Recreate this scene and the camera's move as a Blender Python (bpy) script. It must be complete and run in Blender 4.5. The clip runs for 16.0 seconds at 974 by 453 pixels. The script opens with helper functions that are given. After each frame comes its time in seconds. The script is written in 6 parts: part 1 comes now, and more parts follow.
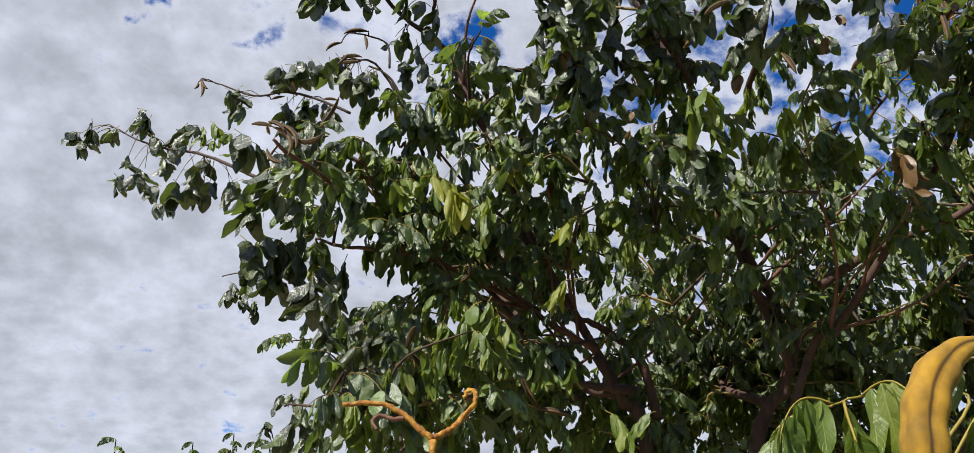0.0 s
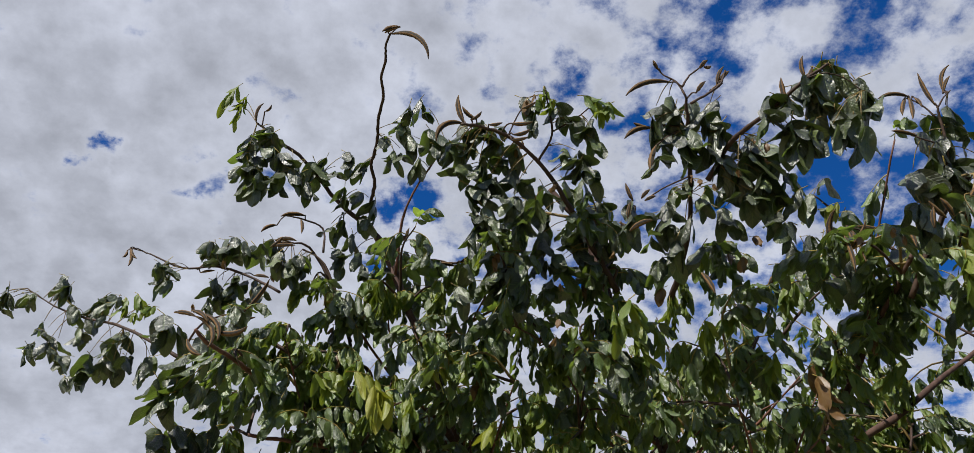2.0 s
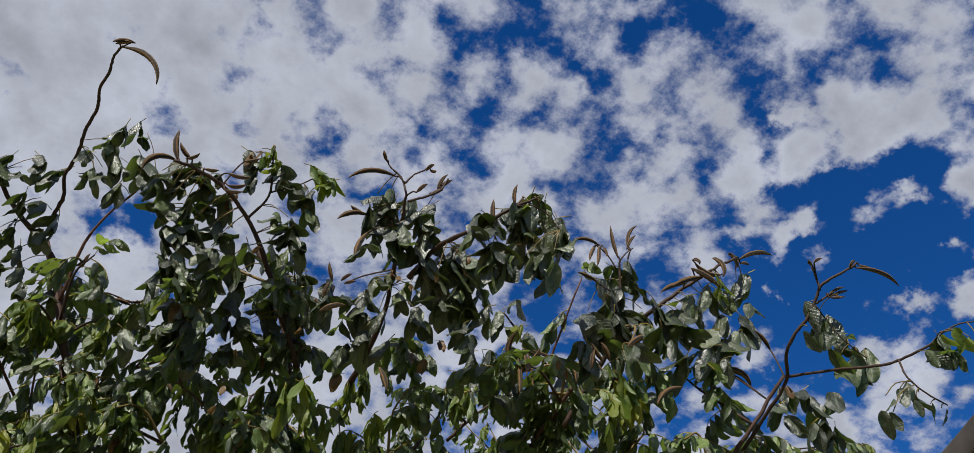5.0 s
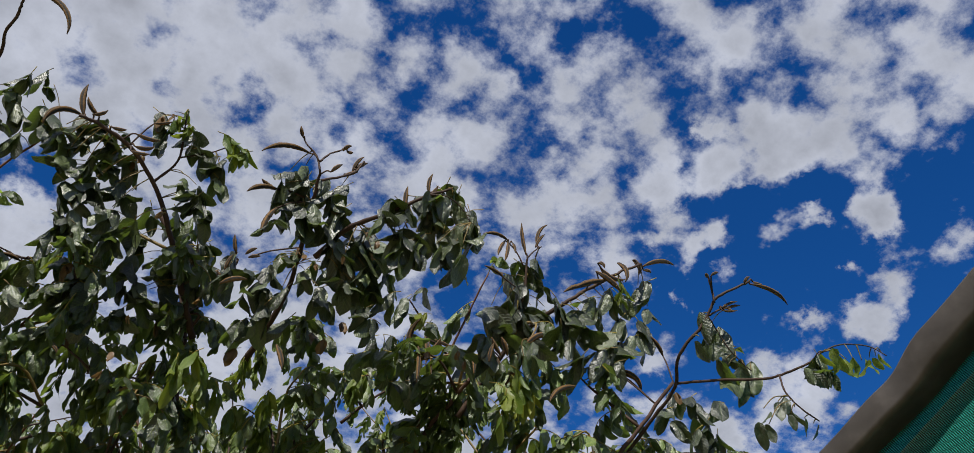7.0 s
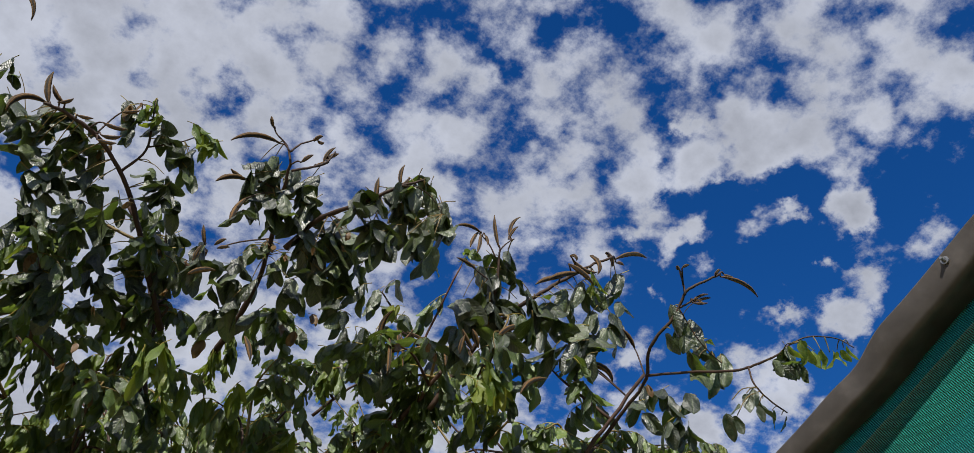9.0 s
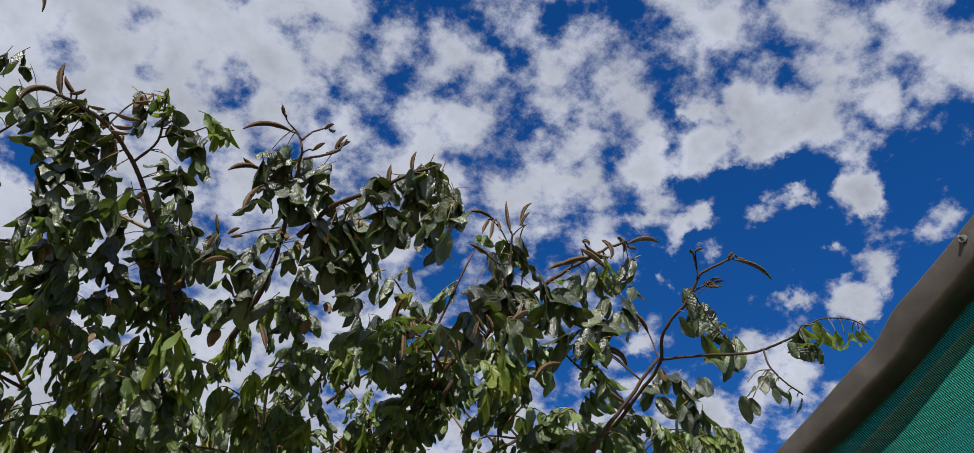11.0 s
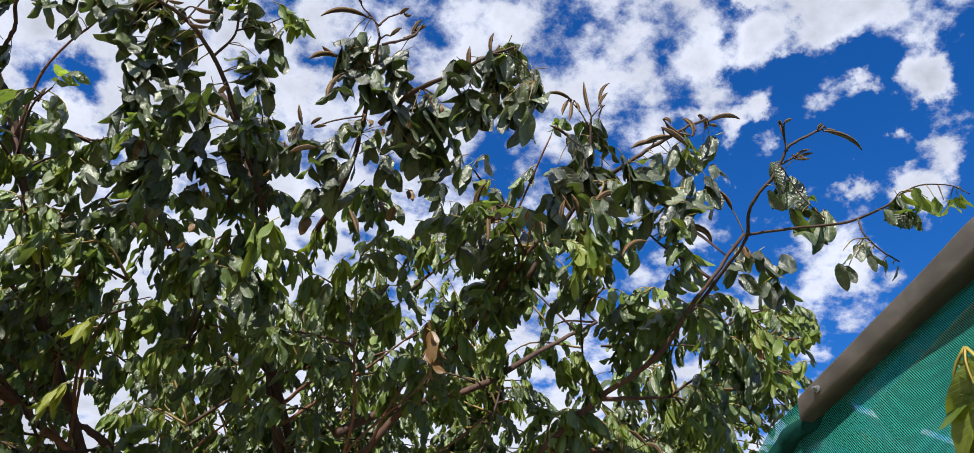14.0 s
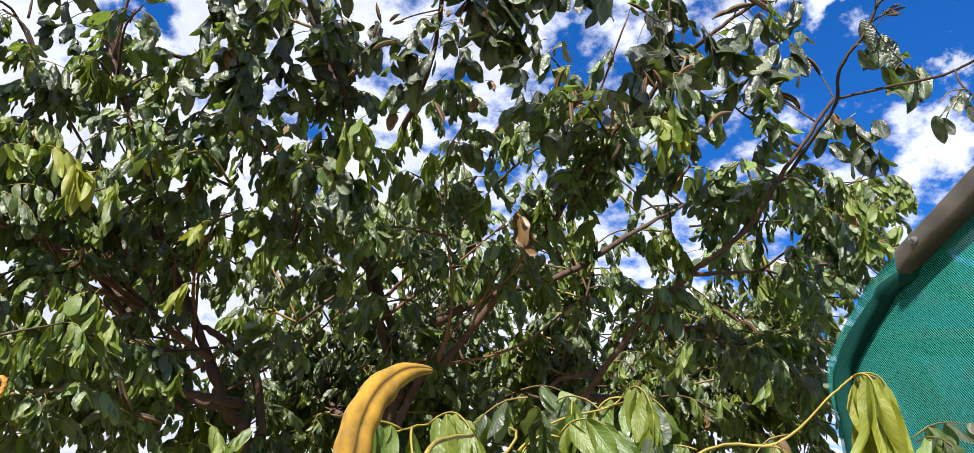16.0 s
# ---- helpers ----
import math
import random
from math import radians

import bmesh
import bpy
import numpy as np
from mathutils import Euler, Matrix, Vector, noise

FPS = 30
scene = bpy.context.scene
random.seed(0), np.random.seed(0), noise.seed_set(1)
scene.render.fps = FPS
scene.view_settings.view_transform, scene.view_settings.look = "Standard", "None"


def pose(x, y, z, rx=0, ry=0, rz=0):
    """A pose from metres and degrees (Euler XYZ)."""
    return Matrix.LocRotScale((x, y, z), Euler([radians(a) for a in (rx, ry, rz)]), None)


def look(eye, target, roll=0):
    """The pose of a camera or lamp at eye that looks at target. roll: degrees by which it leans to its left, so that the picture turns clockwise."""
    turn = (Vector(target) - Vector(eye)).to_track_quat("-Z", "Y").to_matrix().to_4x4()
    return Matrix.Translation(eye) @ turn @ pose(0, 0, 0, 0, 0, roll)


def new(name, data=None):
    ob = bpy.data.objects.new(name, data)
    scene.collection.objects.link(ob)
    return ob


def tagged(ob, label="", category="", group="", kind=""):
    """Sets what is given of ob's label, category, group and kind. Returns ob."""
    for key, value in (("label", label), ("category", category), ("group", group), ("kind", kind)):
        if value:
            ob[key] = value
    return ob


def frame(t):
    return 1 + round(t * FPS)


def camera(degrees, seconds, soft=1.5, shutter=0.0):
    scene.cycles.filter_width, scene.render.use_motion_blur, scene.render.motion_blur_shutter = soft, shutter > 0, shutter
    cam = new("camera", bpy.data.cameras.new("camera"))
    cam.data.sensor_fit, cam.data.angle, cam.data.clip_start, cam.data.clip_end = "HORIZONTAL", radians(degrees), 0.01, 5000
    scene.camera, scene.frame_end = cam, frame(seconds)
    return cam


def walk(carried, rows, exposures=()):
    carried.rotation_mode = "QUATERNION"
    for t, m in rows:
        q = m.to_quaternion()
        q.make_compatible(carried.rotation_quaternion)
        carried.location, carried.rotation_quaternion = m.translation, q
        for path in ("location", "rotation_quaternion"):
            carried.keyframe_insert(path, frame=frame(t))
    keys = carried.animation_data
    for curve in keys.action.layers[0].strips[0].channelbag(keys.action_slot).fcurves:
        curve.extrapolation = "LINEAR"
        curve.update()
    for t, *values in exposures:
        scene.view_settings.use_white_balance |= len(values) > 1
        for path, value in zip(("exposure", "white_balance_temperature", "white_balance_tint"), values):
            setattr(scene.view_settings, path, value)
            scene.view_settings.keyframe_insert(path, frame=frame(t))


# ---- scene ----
# ---- the camera and its way ----
cam = camera(59.8, 16.0, soft=0.5)
# seconds, x, y, z, yaw, pitch, roll
PATH = [
    (0.0, 0.1611, 0.0647, 1.5158, 2.227, 24.754, 1.526),
    (0.5, 0.1705, 0.0424, 1.5452, 1.993, 27.642, 1.303),
    (1.0, 0.1733, 0.0316, 1.5773, 0.719, 30.464, 1.701),
    (1.5, 0.1591, 0.0223, 1.5879, -1.308, 32.947, 2.465),
    (2.0, 0.1771, -0.0037, 1.6115, -2.48, 35.915, 2.261),
    (2.5, 0.1759, -0.0248, 1.6532, -3.252, 38.787, 2.515),
    (3.0, 0.1836, -0.032, 1.6471, -4.266, 40.315, 2.818),
    (3.5, 0.1962, -0.0281, 1.6229, -6.64, 40.795, 3.274),
    (4.0, 0.2195, -0.0246, 1.6464, -10.743, 40.62, 2.784),
    (4.5, 0.2395, -0.0217, 1.6466, -19.035, 41.261, 1.855),
    (5.0, 0.2546, -0.0362, 1.6562, -25.408, 41.172, 1.5),
    (5.2, 0.2674, -0.0414, 1.6707, -26.617, 41.006, 1.926),
    (7.3, 0.2697, -0.0611, 1.6527, -33.132, 40.569, 1.985),
    (7.5, 0.2793, -0.0598, 1.6552, -33.314, 40.639, 2.109),
    (8.0, 0.3036, -0.0656, 1.645, -33.595, 40.857, 1.821),
    (8.5, 0.302, -0.0636, 1.6486, -34.273, 40.645, 1.195),
    (9.0, 0.2984, -0.064, 1.6546, -34.488, 40.176, 0.945),
    (11.5, 0.2788, -0.0358, 1.6402, -33.733, 39.369, 0.524),
    (12.0, 0.2608, -0.0178, 1.6171, -33.238, 38.866, 0.565),
    (12.5, 0.2576, -0.0065, 1.6136, -32.365, 35.267, 0.471),
    (13.0, 0.2567, -0.0036, 1.6195, -31.18, 34.336, 0.613),
    (13.5, 0.2536, 0.0172, 1.6058, -30.411, 33.472, 0.788),
    (14.0, 0.2263, 0.0351, 1.5961, -29.583, 32.697, 1.142),
    (14.5, 0.1905, 0.0576, 1.5655, -26.529, 31.212, 1.391),
    (15.0, 0.1992, 0.0602, 1.5305, -22.693, 30.121, 2.745),
    (15.5, 0.1932, 0.0407, 1.5222, -23.024, 28.099, 1.33),
    (16.0, 0.2023, 0.036, 1.5057, -23.481, 26.422, 0.361),
]
EXPOSURES = [(0.0, 0.83), (1.5, 0.72), (2.5, 0.41), (3.0, 0.32), (3.5, 0.28), (5.0, 0.31), (9.0, 0.43), (11.5, 0.54), (12.5, 0.77), (13.5, 0.99), (14.5, 1.17), (16.0, 1.43)]
walk(cam, [(t, pose(x, y, z, 90 + pitch, 0, yaw) @ pose(0, 0, 0, 0, 0, roll)) for t, x, y, z, yaw, pitch, roll in PATH], EXPOSURES)

# ---- sky and sun ----
SUN_AZ, SUN_EL = radians(222.0), radians(47.0)      # azimuth clockwise from +y
CLOUD_LIGHT = 0.40
SKY_STRENGTH = 0.057


def build_sky():
    world = bpy.data.worlds.new("sky")
    scene.world = world
    world.use_nodes = True
    tree = world.node_tree
    tree.nodes.clear()
    N = tree.nodes.new
    L = tree.links.new

    def math_node(op, a, b=None, c=None, clamp=False):
        n = N("ShaderNodeMath")
        n.operation, n.use_clamp = op, clamp
        for k, v in enumerate((a, b, c)):
            if v is None:
                continue
            if isinstance(v, (int, float)):
                n.inputs[k].default_value = v
            else:
                L(v, n.inputs[k])
        return n.outputs[0]

    out, bg = N("ShaderNodeOutputWorld"), N("ShaderNodeBackground")
    sky = N("ShaderNodeTexSky")
    sky.sky_type, sky.sun_disc = "NISHITA", False
    sky.sun_elevation, sky.sun_rotation = SUN_EL, SUN_AZ
    sky.air_density, sky.dust_density, sky.ozone_density = 1.0, 0.0, 6.0
    blue = N("ShaderNodeVectorMath")
    blue.operation = "SCALE"
    deep = N("ShaderNodeHueSaturation")               # clear, dry air
    deep.inputs["Saturation"].default_value = 1.25
    L(sky.outputs[0], deep.inputs["Color"])
    cool = N("ShaderNodeVectorMath")
    cool.operation = "MULTIPLY"
    cool.inputs[1].default_value = (0.62, 0.95, 1.3)
    L(deep.outputs[0], cool.inputs[0])
    L(cool.outputs[0], blue.inputs[0])
    blue.inputs["Scale"].default_value = SKY_STRENGTH

    coord = N("ShaderNodeTexCoord")
    sep = N("ShaderNodeSeparateXYZ")
    L(coord.outputs["Generated"], sep.inputs[0])
    up = math_node("MAXIMUM", math_node("ADD", sep.outputs[2], 0.34), 0.10)
    plane = N("ShaderNodeCombineXYZ")                # a flat cloud layer seen from below
    L(math_node("DIVIDE", sep.outputs[0], up), plane.inputs[0])
    L(math_node("DIVIDE", sep.outputs[1], up), plane.inputs[1])

    def fbm(scale, detail, rough, offset, distort=0.0):
        shift = N("ShaderNodeVectorMath")
        shift.operation = "ADD"
        L(plane.outputs[0], shift.inputs[0])
        shift.inputs[1].default_value = offset
        n = N("ShaderNodeTexNoise")
        n.inputs["Scale"].default_value, n.inputs["Detail"].default_value = scale, detail
        n.inputs["Roughness"].default_value, n.inputs["Distortion"].default_value = rough, distort
        L(shift.outputs[0], n.inputs["Vector"])
        return n.outputs[0]

    large = fbm(3.2, 3.0, 0.5, (3.1, 1.7, 0.0))
    fine = fbm(21.0, 12.0, 0.64, (7.4, 2.2, 1.3))
    bend = fbm(9.0, 4.0, 0.5, (1.4, 8.2, 0.3))
    moved = N("ShaderNodeVectorMath")                # rounded heaps of cloud, a little pushed about
    moved.operation = "MULTIPLY_ADD"
    L(bend, moved.inputs[0])
    moved.inputs[1].default_value = (0.10, 0.07, 0.0)
    L(plane.outputs[0], moved.inputs[2])
    heap = N("ShaderNodeTexVoronoi")
    heap.feature = "SMOOTH_F1"
    heap.inputs["Scale"].default_value, heap.inputs["Smoothness"].default_value = 22.0, 0.45
    L(moved.outputs[0], heap.inputs["Vector"])
    field = math_node("ADD", math_node("MULTIPLY", large, 0.7), math_node("ADD", math_node("MULTIPLY", heap.outputs["Distance"], -1.2), math_node("MULTIPLY", fine, 3.2)))

    warp = N("ShaderNodeTexNoise")
    warp.inputs["Scale"].default_value, warp.inputs["Detail"].default_value, warp.inputs["Roughness"].default_value = 20.0, 8.0, 0.62
    L(coord.outputs["Generated"], warp.inputs["Vector"])
    centred = N("ShaderNodeVectorMath")
    centred.operation = "SUBTRACT"
    L(warp.outputs["Color"], centred.inputs[0])
    centred.inputs[1].default_value = (0.5, 0.5, 0.5)
    ragged = N("ShaderNodeVectorMath")
    ragged.operation = "MULTIPLY_ADD"
    L(centred.outputs[0], ragged.inputs[0])
    ragged.inputs[1].default_value = (0.10, 0.10, 0.10)
    L(coord.outputs["Generated"], ragged.inputs[2])
    unit = N("ShaderNodeVectorMath")
    unit.operation = "NORMALIZE"
    L(ragged.outputs[0], unit.inputs[0])

    # the cover is closed to the west and opens to the east; larger clearings and banks in it
    def lobe(way, wide, amount):
        dot = N("ShaderNodeVectorMath")
        dot.operation = "DOT_PRODUCT"
        L(unit.outputs[0], dot.inputs[0])
        dot.inputs[1].default_value = Vector(way).normalized()
        k = 1.0 / (1.0 - math.cos(radians(wide)))
        e = math_node("POWER", 2.718, math_node("MULTIPLY", math_node("SUBTRACT", dot.outputs["Value"], 1.0), k))
        return math_node("MULTIPLY", e, amount)

    cover = math_node("ADD", field, -1.43)
    for way, wide, amount in CLOUD_BANKS + CLEAR_WEST + CLEAR_MIDDLE + CLEAR_EAST + CLOUD_PUFFS + SMALL_PUFFS:
        cover = math_node("ADD", cover, lobe(way, wide, amount))
    mask = N("ShaderNodeMapRange")
    mask.interpolation_type = "SMOOTHSTEP"
    L(cover, mask.inputs["Value"])
    mask.inputs["From Min"].default_value, mask.inputs["From Max"].default_value = -0.50, 0.52
    # thick parts are greyer than their edges
    thick = N("ShaderNodeMapRange")
    L(cover, thick.inputs["Value"])
    thick.inputs["From Min"].default_value, thick.inputs["From Max"].default_value = 0.10, 1.60
    thick.inputs["To Min"].default_value, thick.inputs["To Max"].default_value = 1.0, 0.76
    billow = N("ShaderNodeTexNoise")
    billow.inputs["Scale"].default_value, billow.inputs["Detail"].default_value, billow.inputs["Roughness"].default_value = 12.0, 8.0, 0.58
    L(coord.outputs["Generated"], billow.inputs["Vector"])
    grey = math_node("MULTIPLY", thick.outputs[0], math_node("ADD", 0.52, math_node("MULTIPLY", billow.outputs[0], 0.98)))
    tint = N("ShaderNodeVectorMath")
    tint.operation = "SCALE"
    tint.inputs[0].default_value = (CLOUD_LIGHT * 0.93, CLOUD_LIGHT * 0.985, CLOUD_LIGHT * 1.15)
    L(grey, tint.inputs["Scale"])
    mix = N("ShaderNodeMix")
    mix.data_type = "RGBA"
    L(mask.outputs[0], mix.inputs[0])
    L(blue.outputs[0], mix.inputs[6])
    L(tint.outputs[0], mix.inputs[7])
    L(mix.outputs[2], bg.inputs[0])
    bg.inputs[1].default_value = 1.0
    L(bg.outputs[0], out.inputs[0])


# direction, width in degrees, more (+) or less (-) cloud
CLOUD_BANKS = [
    ((-0.594, 0.716, 0.367), 38, 1.20),
    ((-0.382, 0.620, 0.686), 18, 0.35),
    ((-0.050, 0.970, 0.235), 10, 0.80),
    ((0.290, 0.925, 0.250), 10, 0.80),
    ((0.560, 0.790, 0.250), 9, 0.70),
    ((0.543, 0.317, 0.778), 4.6, 0.22),
    ((0.641, 0.226, 0.734), 5.5, 0.22),
    ((0.372, 0.650, 0.662), 5.5, 0.20),
    ((0.479, 0.574, 0.664), 2.9, 0.25),
    ((0.011, 0.654, 0.756), 9.2, 0.25),
    ((0.473, 0.481, 0.738), 3.8, 0.25),
    ((0.348, 0.555, 0.756), 2.5, 0.20),
]
CLEAR_WEST = [
    ((-0.274, 0.758, 0.592), 1.5, -0.64),
    ((-0.201, 0.772, 0.603), 0.92, -0.34),
    ((-0.043, 0.790, 0.612), 1.7, -0.68),
    ((-0.382, 0.722, 0.577), 1.1, -0.55),
    ((-0.523, 0.732, 0.437), 1, -0.38),
    ((-0.378, 0.720, 0.582), 1, -0.34),
    ((-0.218, 0.675, 0.705), 0.76, -0.42),
    ((-0.389, 0.717, 0.579), 1.3, -0.51),
    ((-0.289, 0.763, 0.579), 1.5, -0.64),
    ((-0.206, 0.715, 0.668), 0.92, -0.47),
    ((-0.160, 0.748, 0.644), 1, -0.47),
    ((-0.066, 0.800, 0.596), 1.6, -0.77),
    ((-0.003, 0.827, 0.562), 1.2, -0.68),
    ((0.005, 0.607, 0.795), 0.84, -0.42),
    ((-0.428, 0.853, 0.299), 0.59, -0.34),
    ((-0.101, 0.830, 0.549), 0.84, -0.34),
]
CLEAR_MIDDLE = [
    ((0.139, 0.690, 0.711), 1.6, -0.38),
    ((0.109, 0.690, 0.716), 1, -0.22),
    ((0.033, 0.719, 0.694), 1.8, -0.38),
    ((0.069, 0.673, 0.737), 0.92, -0.24),
    ((0.189, 0.715, 0.673), 1.1, -0.27),
    ((0.297, 0.694, 0.655), 1.3, -0.32),
    ((0.133, 0.589, 0.797), 1.3, -0.32),
    ((0.255, 0.618, 0.744), 1.9, -0.49),
    ((0.301, 0.546, 0.782), 1.5, -0.30),
    ((0.345, 0.511, 0.787), 1.7, -0.32),
    ((0.395, 0.691, 0.605), 1.8, -0.46),
    ((0.435, 0.704, 0.561), 1.7, -0.43),
    ((0.346, 0.791, 0.505), 1.5, -0.43),
    ((0.442, 0.585, 0.681), 1, -0.24),
    ((0.233, 0.585, 0.777), 0.67, -0.22),
    ((0.461, 0.518, 0.721), 0.84, -0.27),
    ((0.377, 0.759, 0.530), 1, -0.27),
    ((0.524, 0.561, 0.641), 1.4, -0.32),
]
CLEAR_EAST = [
    ((0.619, 0.459, 0.637), 2.8, -0.50),
    ((0.632, 0.416, 0.654), 2.2, -0.35),
    ((0.704, 0.442, 0.556), 9.7, -1.00),
    ((0.749, 0.279, 0.601), 3.8, -0.55),
    ((0.572, 0.383, 0.725), 1.9, -0.46),
    ((0.553, 0.458, 0.696), 1.1, -0.24),
    ((0.390, 0.453, 0.802), 1.7, -0.46),
    ((0.430, 0.407, 0.806), 1.3, -0.32),
    ((0.133, 0.695, 0.706), 1, -0.27),
    ((0.277, 0.553, 0.786), 0.84, -0.27),
    ((0.233, 0.589, 0.774), 0.84, -0.22),
    ((0.348, 0.618, 0.705), 0.76, -0.24),
    ((0.438, 0.543, 0.717), 0.84, -0.27),
    ((0.601, 0.547, 0.583), 2.1, -0.22),
    ((0.368, 0.521, 0.770), 0.76, -0.22),
    ((0.653, 0.382, 0.653), 1.4, -0.22),
    ((0.552, 0.403, 0.730), 1.1, -0.22),
    ((0.639, 0.427, 0.641), 1.7, -0.17),
    ((0.812, 0.366, 0.455), 7.6, -0.50),
]
CLOUD_PUFFS = [
    ((0.560, 0.485, 0.671), 1.9, 1.00),
    ((0.561, 0.527, 0.639), 0.76, 0.75),
    ((0.538, 0.563, 0.628), 1.8, 0.69),
    ((0.609, 0.506, 0.611), 1.3, 1.19),
    ((0.619, 0.478, 0.624), 1.2, 1.25),
    ((0.612, 0.381, 0.692), 2.4, 1.12),
    ((0.640, 0.376, 0.670), 1.4, 0.88),
    ((0.598, 0.439, 0.671), 1.3, 1.06),
    ((0.663, 0.324, 0.675), 1.9, 0.80),
    ((0.568, 0.420, 0.708), 0.71, 0.94),
    ((0.709, 0.336, 0.621), 1.8, 1.38),
    ((0.726, 0.330, 0.603), 1.4, 1.00),
    ((0.658, 0.426, 0.621), 1.3, 1.19),
    ((0.679, 0.390, 0.622), 0.76, 1.06),
]
SMALL_PUFFS = [
    ((0.762, 0.297, 0.576), 1.4, 1.12),
    ((0.753, 0.374, 0.542), 1.9, 1.56),
    ((0.752, 0.409, 0.516), 1.3, 1.31),
    ((0.718, 0.446, 0.535), 1.1, 1.50),
    ((0.723, 0.395, 0.567), 0.84, 1.12),
    ((0.612, 0.539, 0.578), 0.76, 1.06),
    ((0.617, 0.594, 0.516), 1.3, 1.25),
    ((0.729, 0.493, 0.475), 2.7, 1.50),
    ((0.690, 0.575, 0.440), 1.9, 1.25),
    ((0.678, 0.269, 0.685), 2.1, 0.40),
    ((0.707, 0.188, 0.682), 2.1, 0.45),
    ((0.739, 0.234, 0.631), 1.7, 0.50),
    ((0.532, 0.548, 0.646), 1, 0.38),
]
build_sky()

sun = new("sun", bpy.data.lights.new("sun", "SUN"))
sun.data.energy, sun.data.angle, sun.data.color = 5.0, radians(0.6), (1.0, 0.95, 0.87)
sun_way = Vector((math.sin(SUN_AZ) * math.cos(SUN_EL), math.cos(SUN_AZ) * math.cos(SUN_EL), math.sin(SUN_EL)))
sun.matrix_world = look(sun_way * 30, (0, 0, 0))


# ---- materials ----
def material(name):
    m = bpy.data.materials.new(name)
    m.use_nodes = True
    t = m.node_tree
    t.nodes.clear()
    return m, t, t.nodes.new, t.links.new


def ramp(N, stops):
    r = N("ShaderNodeValToRGB")
    while len(r.color_ramp.elements) < len(stops):
        r.color_ramp.elements.new(0.5)
    for e, (p, c) in zip(r.color_ramp.elements, stops):
        e.position, e.color = p, (*c, 1.0)
    return r


def leaf_material(name, stops, glow, rough, through_light, blotch=0.35, relief=0.00035, gloss=0.5, thin=0.0):
    """Leaf blade with midrib, side veins, blotches and light that comes through."""
    m, t, N, L = material(name)
    out, mixer = N("ShaderNodeOutputMaterial"), N("ShaderNodeMixShader")
    b, tr = N("ShaderNodeBsdfPrincipled"), N("ShaderNodeBsdfTranslucent")
    geo, info = N("ShaderNodeNewGeometry"), N("ShaderNodeObjectInfo")
    uv = N("ShaderNodeUVMap")
    sep = N("ShaderNodeSeparateXYZ")
    L(uv.outputs[0], sep.inputs[0])

    def M(op, a, b2=None):
        n = N("ShaderNodeMath")
        n.operation = op
        for k, v in enumerate((a, b2)):
            if v is None:
                continue
            if isinstance(v, (int, float)):
                n.inputs[k].default_value = v
            else:
                L(v, n.inputs[k])
        return n.outputs[0]

    across = M("ABSOLUTE", M("SUBTRACT", sep.outputs[0], 0.5))            # 0 at the midrib, 0.5 at the edge
    herring = M("SINE", M("MULTIPLY", M("SUBTRACT", sep.outputs[1], M("MULTIPLY", across, 0.45)), 30.0))
    vein = M("MINIMUM", M("MULTIPLY", M("ABSOLUTE", herring), 2.2), 1.0)    # dips at the side veins
    rib = M("MINIMUM", M("MULTIPLY", across, 22.0), 1.0)
    rnd = M("FRACT", M("ADD", geo.outputs["Random Per Island"], M("MULTIPLY", info.outputs["Random"], 0.37)))
    noise_n = N("ShaderNodeTexNoise")
    pos = N("ShaderNodeNewGeometry")
    L(pos.outputs["Position"], noise_n.inputs["Vector"])
    noise_n.inputs["Scale"].default_value, noise_n.inputs["Detail"].default_value = 75.0, 3.0
    swell = N("ShaderNodeTexNoise")
    L(pos.outputs["Position"], swell.inputs["Vector"])
    swell.inputs["Scale"].default_value, swell.inputs["Detail"].default_value = 48.0, 3.5
    value = M("ADD", M("MULTIPLY", rnd, 1.0 - blotch), M("MULTIPLY", noise_n.outputs[0], blotch))
    col = ramp(N, stops)
    L(value, col.inputs[0])
    veined = N("ShaderNodeMix")
    veined.data_type = "RGBA"
    L(M("MULTIPLY", M("SUBTRACT", 1.0, M("MULTIPLY", vein, rib)), 0.22), veined.inputs[0])
    L(col.outputs[0], veined.inputs[6])
    veined.inputs[7].default_value = (*glow, 1.0)
    L(veined.outputs[2], b.inputs["Base Color"])
    rr = N("ShaderNodeMapRange")
    L(noise_n.outputs[0], rr.inputs["Value"])
    rr.inputs["To Min"].default_value, rr.inputs["To Max"].default_value = rough - 0.12, rough + 0.16
    L(rr.outputs[0], b.inputs["Roughness"])
    b.inputs["Specular IOR Level"].default_value = gloss
    bump = N("ShaderNodeBump")
    bump.inputs["Strength"].default_value, bump.inputs["Distance"].default_value = 0.7, relief
    L(M("ADD", M("ADD", M("MULTIPLY", M("MULTIPLY", vein, rib), 0.34), M("MULTIPLY", noise_n.outputs[0], 0.28)), M("MULTIPLY", swell.outputs[0], 4.2)), bump.inputs["Height"])
    L(bump.outputs[0], b.inputs["Normal"])
    tint = N("ShaderNodeMix")
    tint.data_type, tint.blend_type = "RGBA", "MIX"
    tint.inputs[0].default_value = 0.65
    L(veined.outputs[2], tint.inputs[6])
    tint.inputs[7].default_value = (*glow, 1.0)
    L(tint.outputs[2], tr.inputs[0])
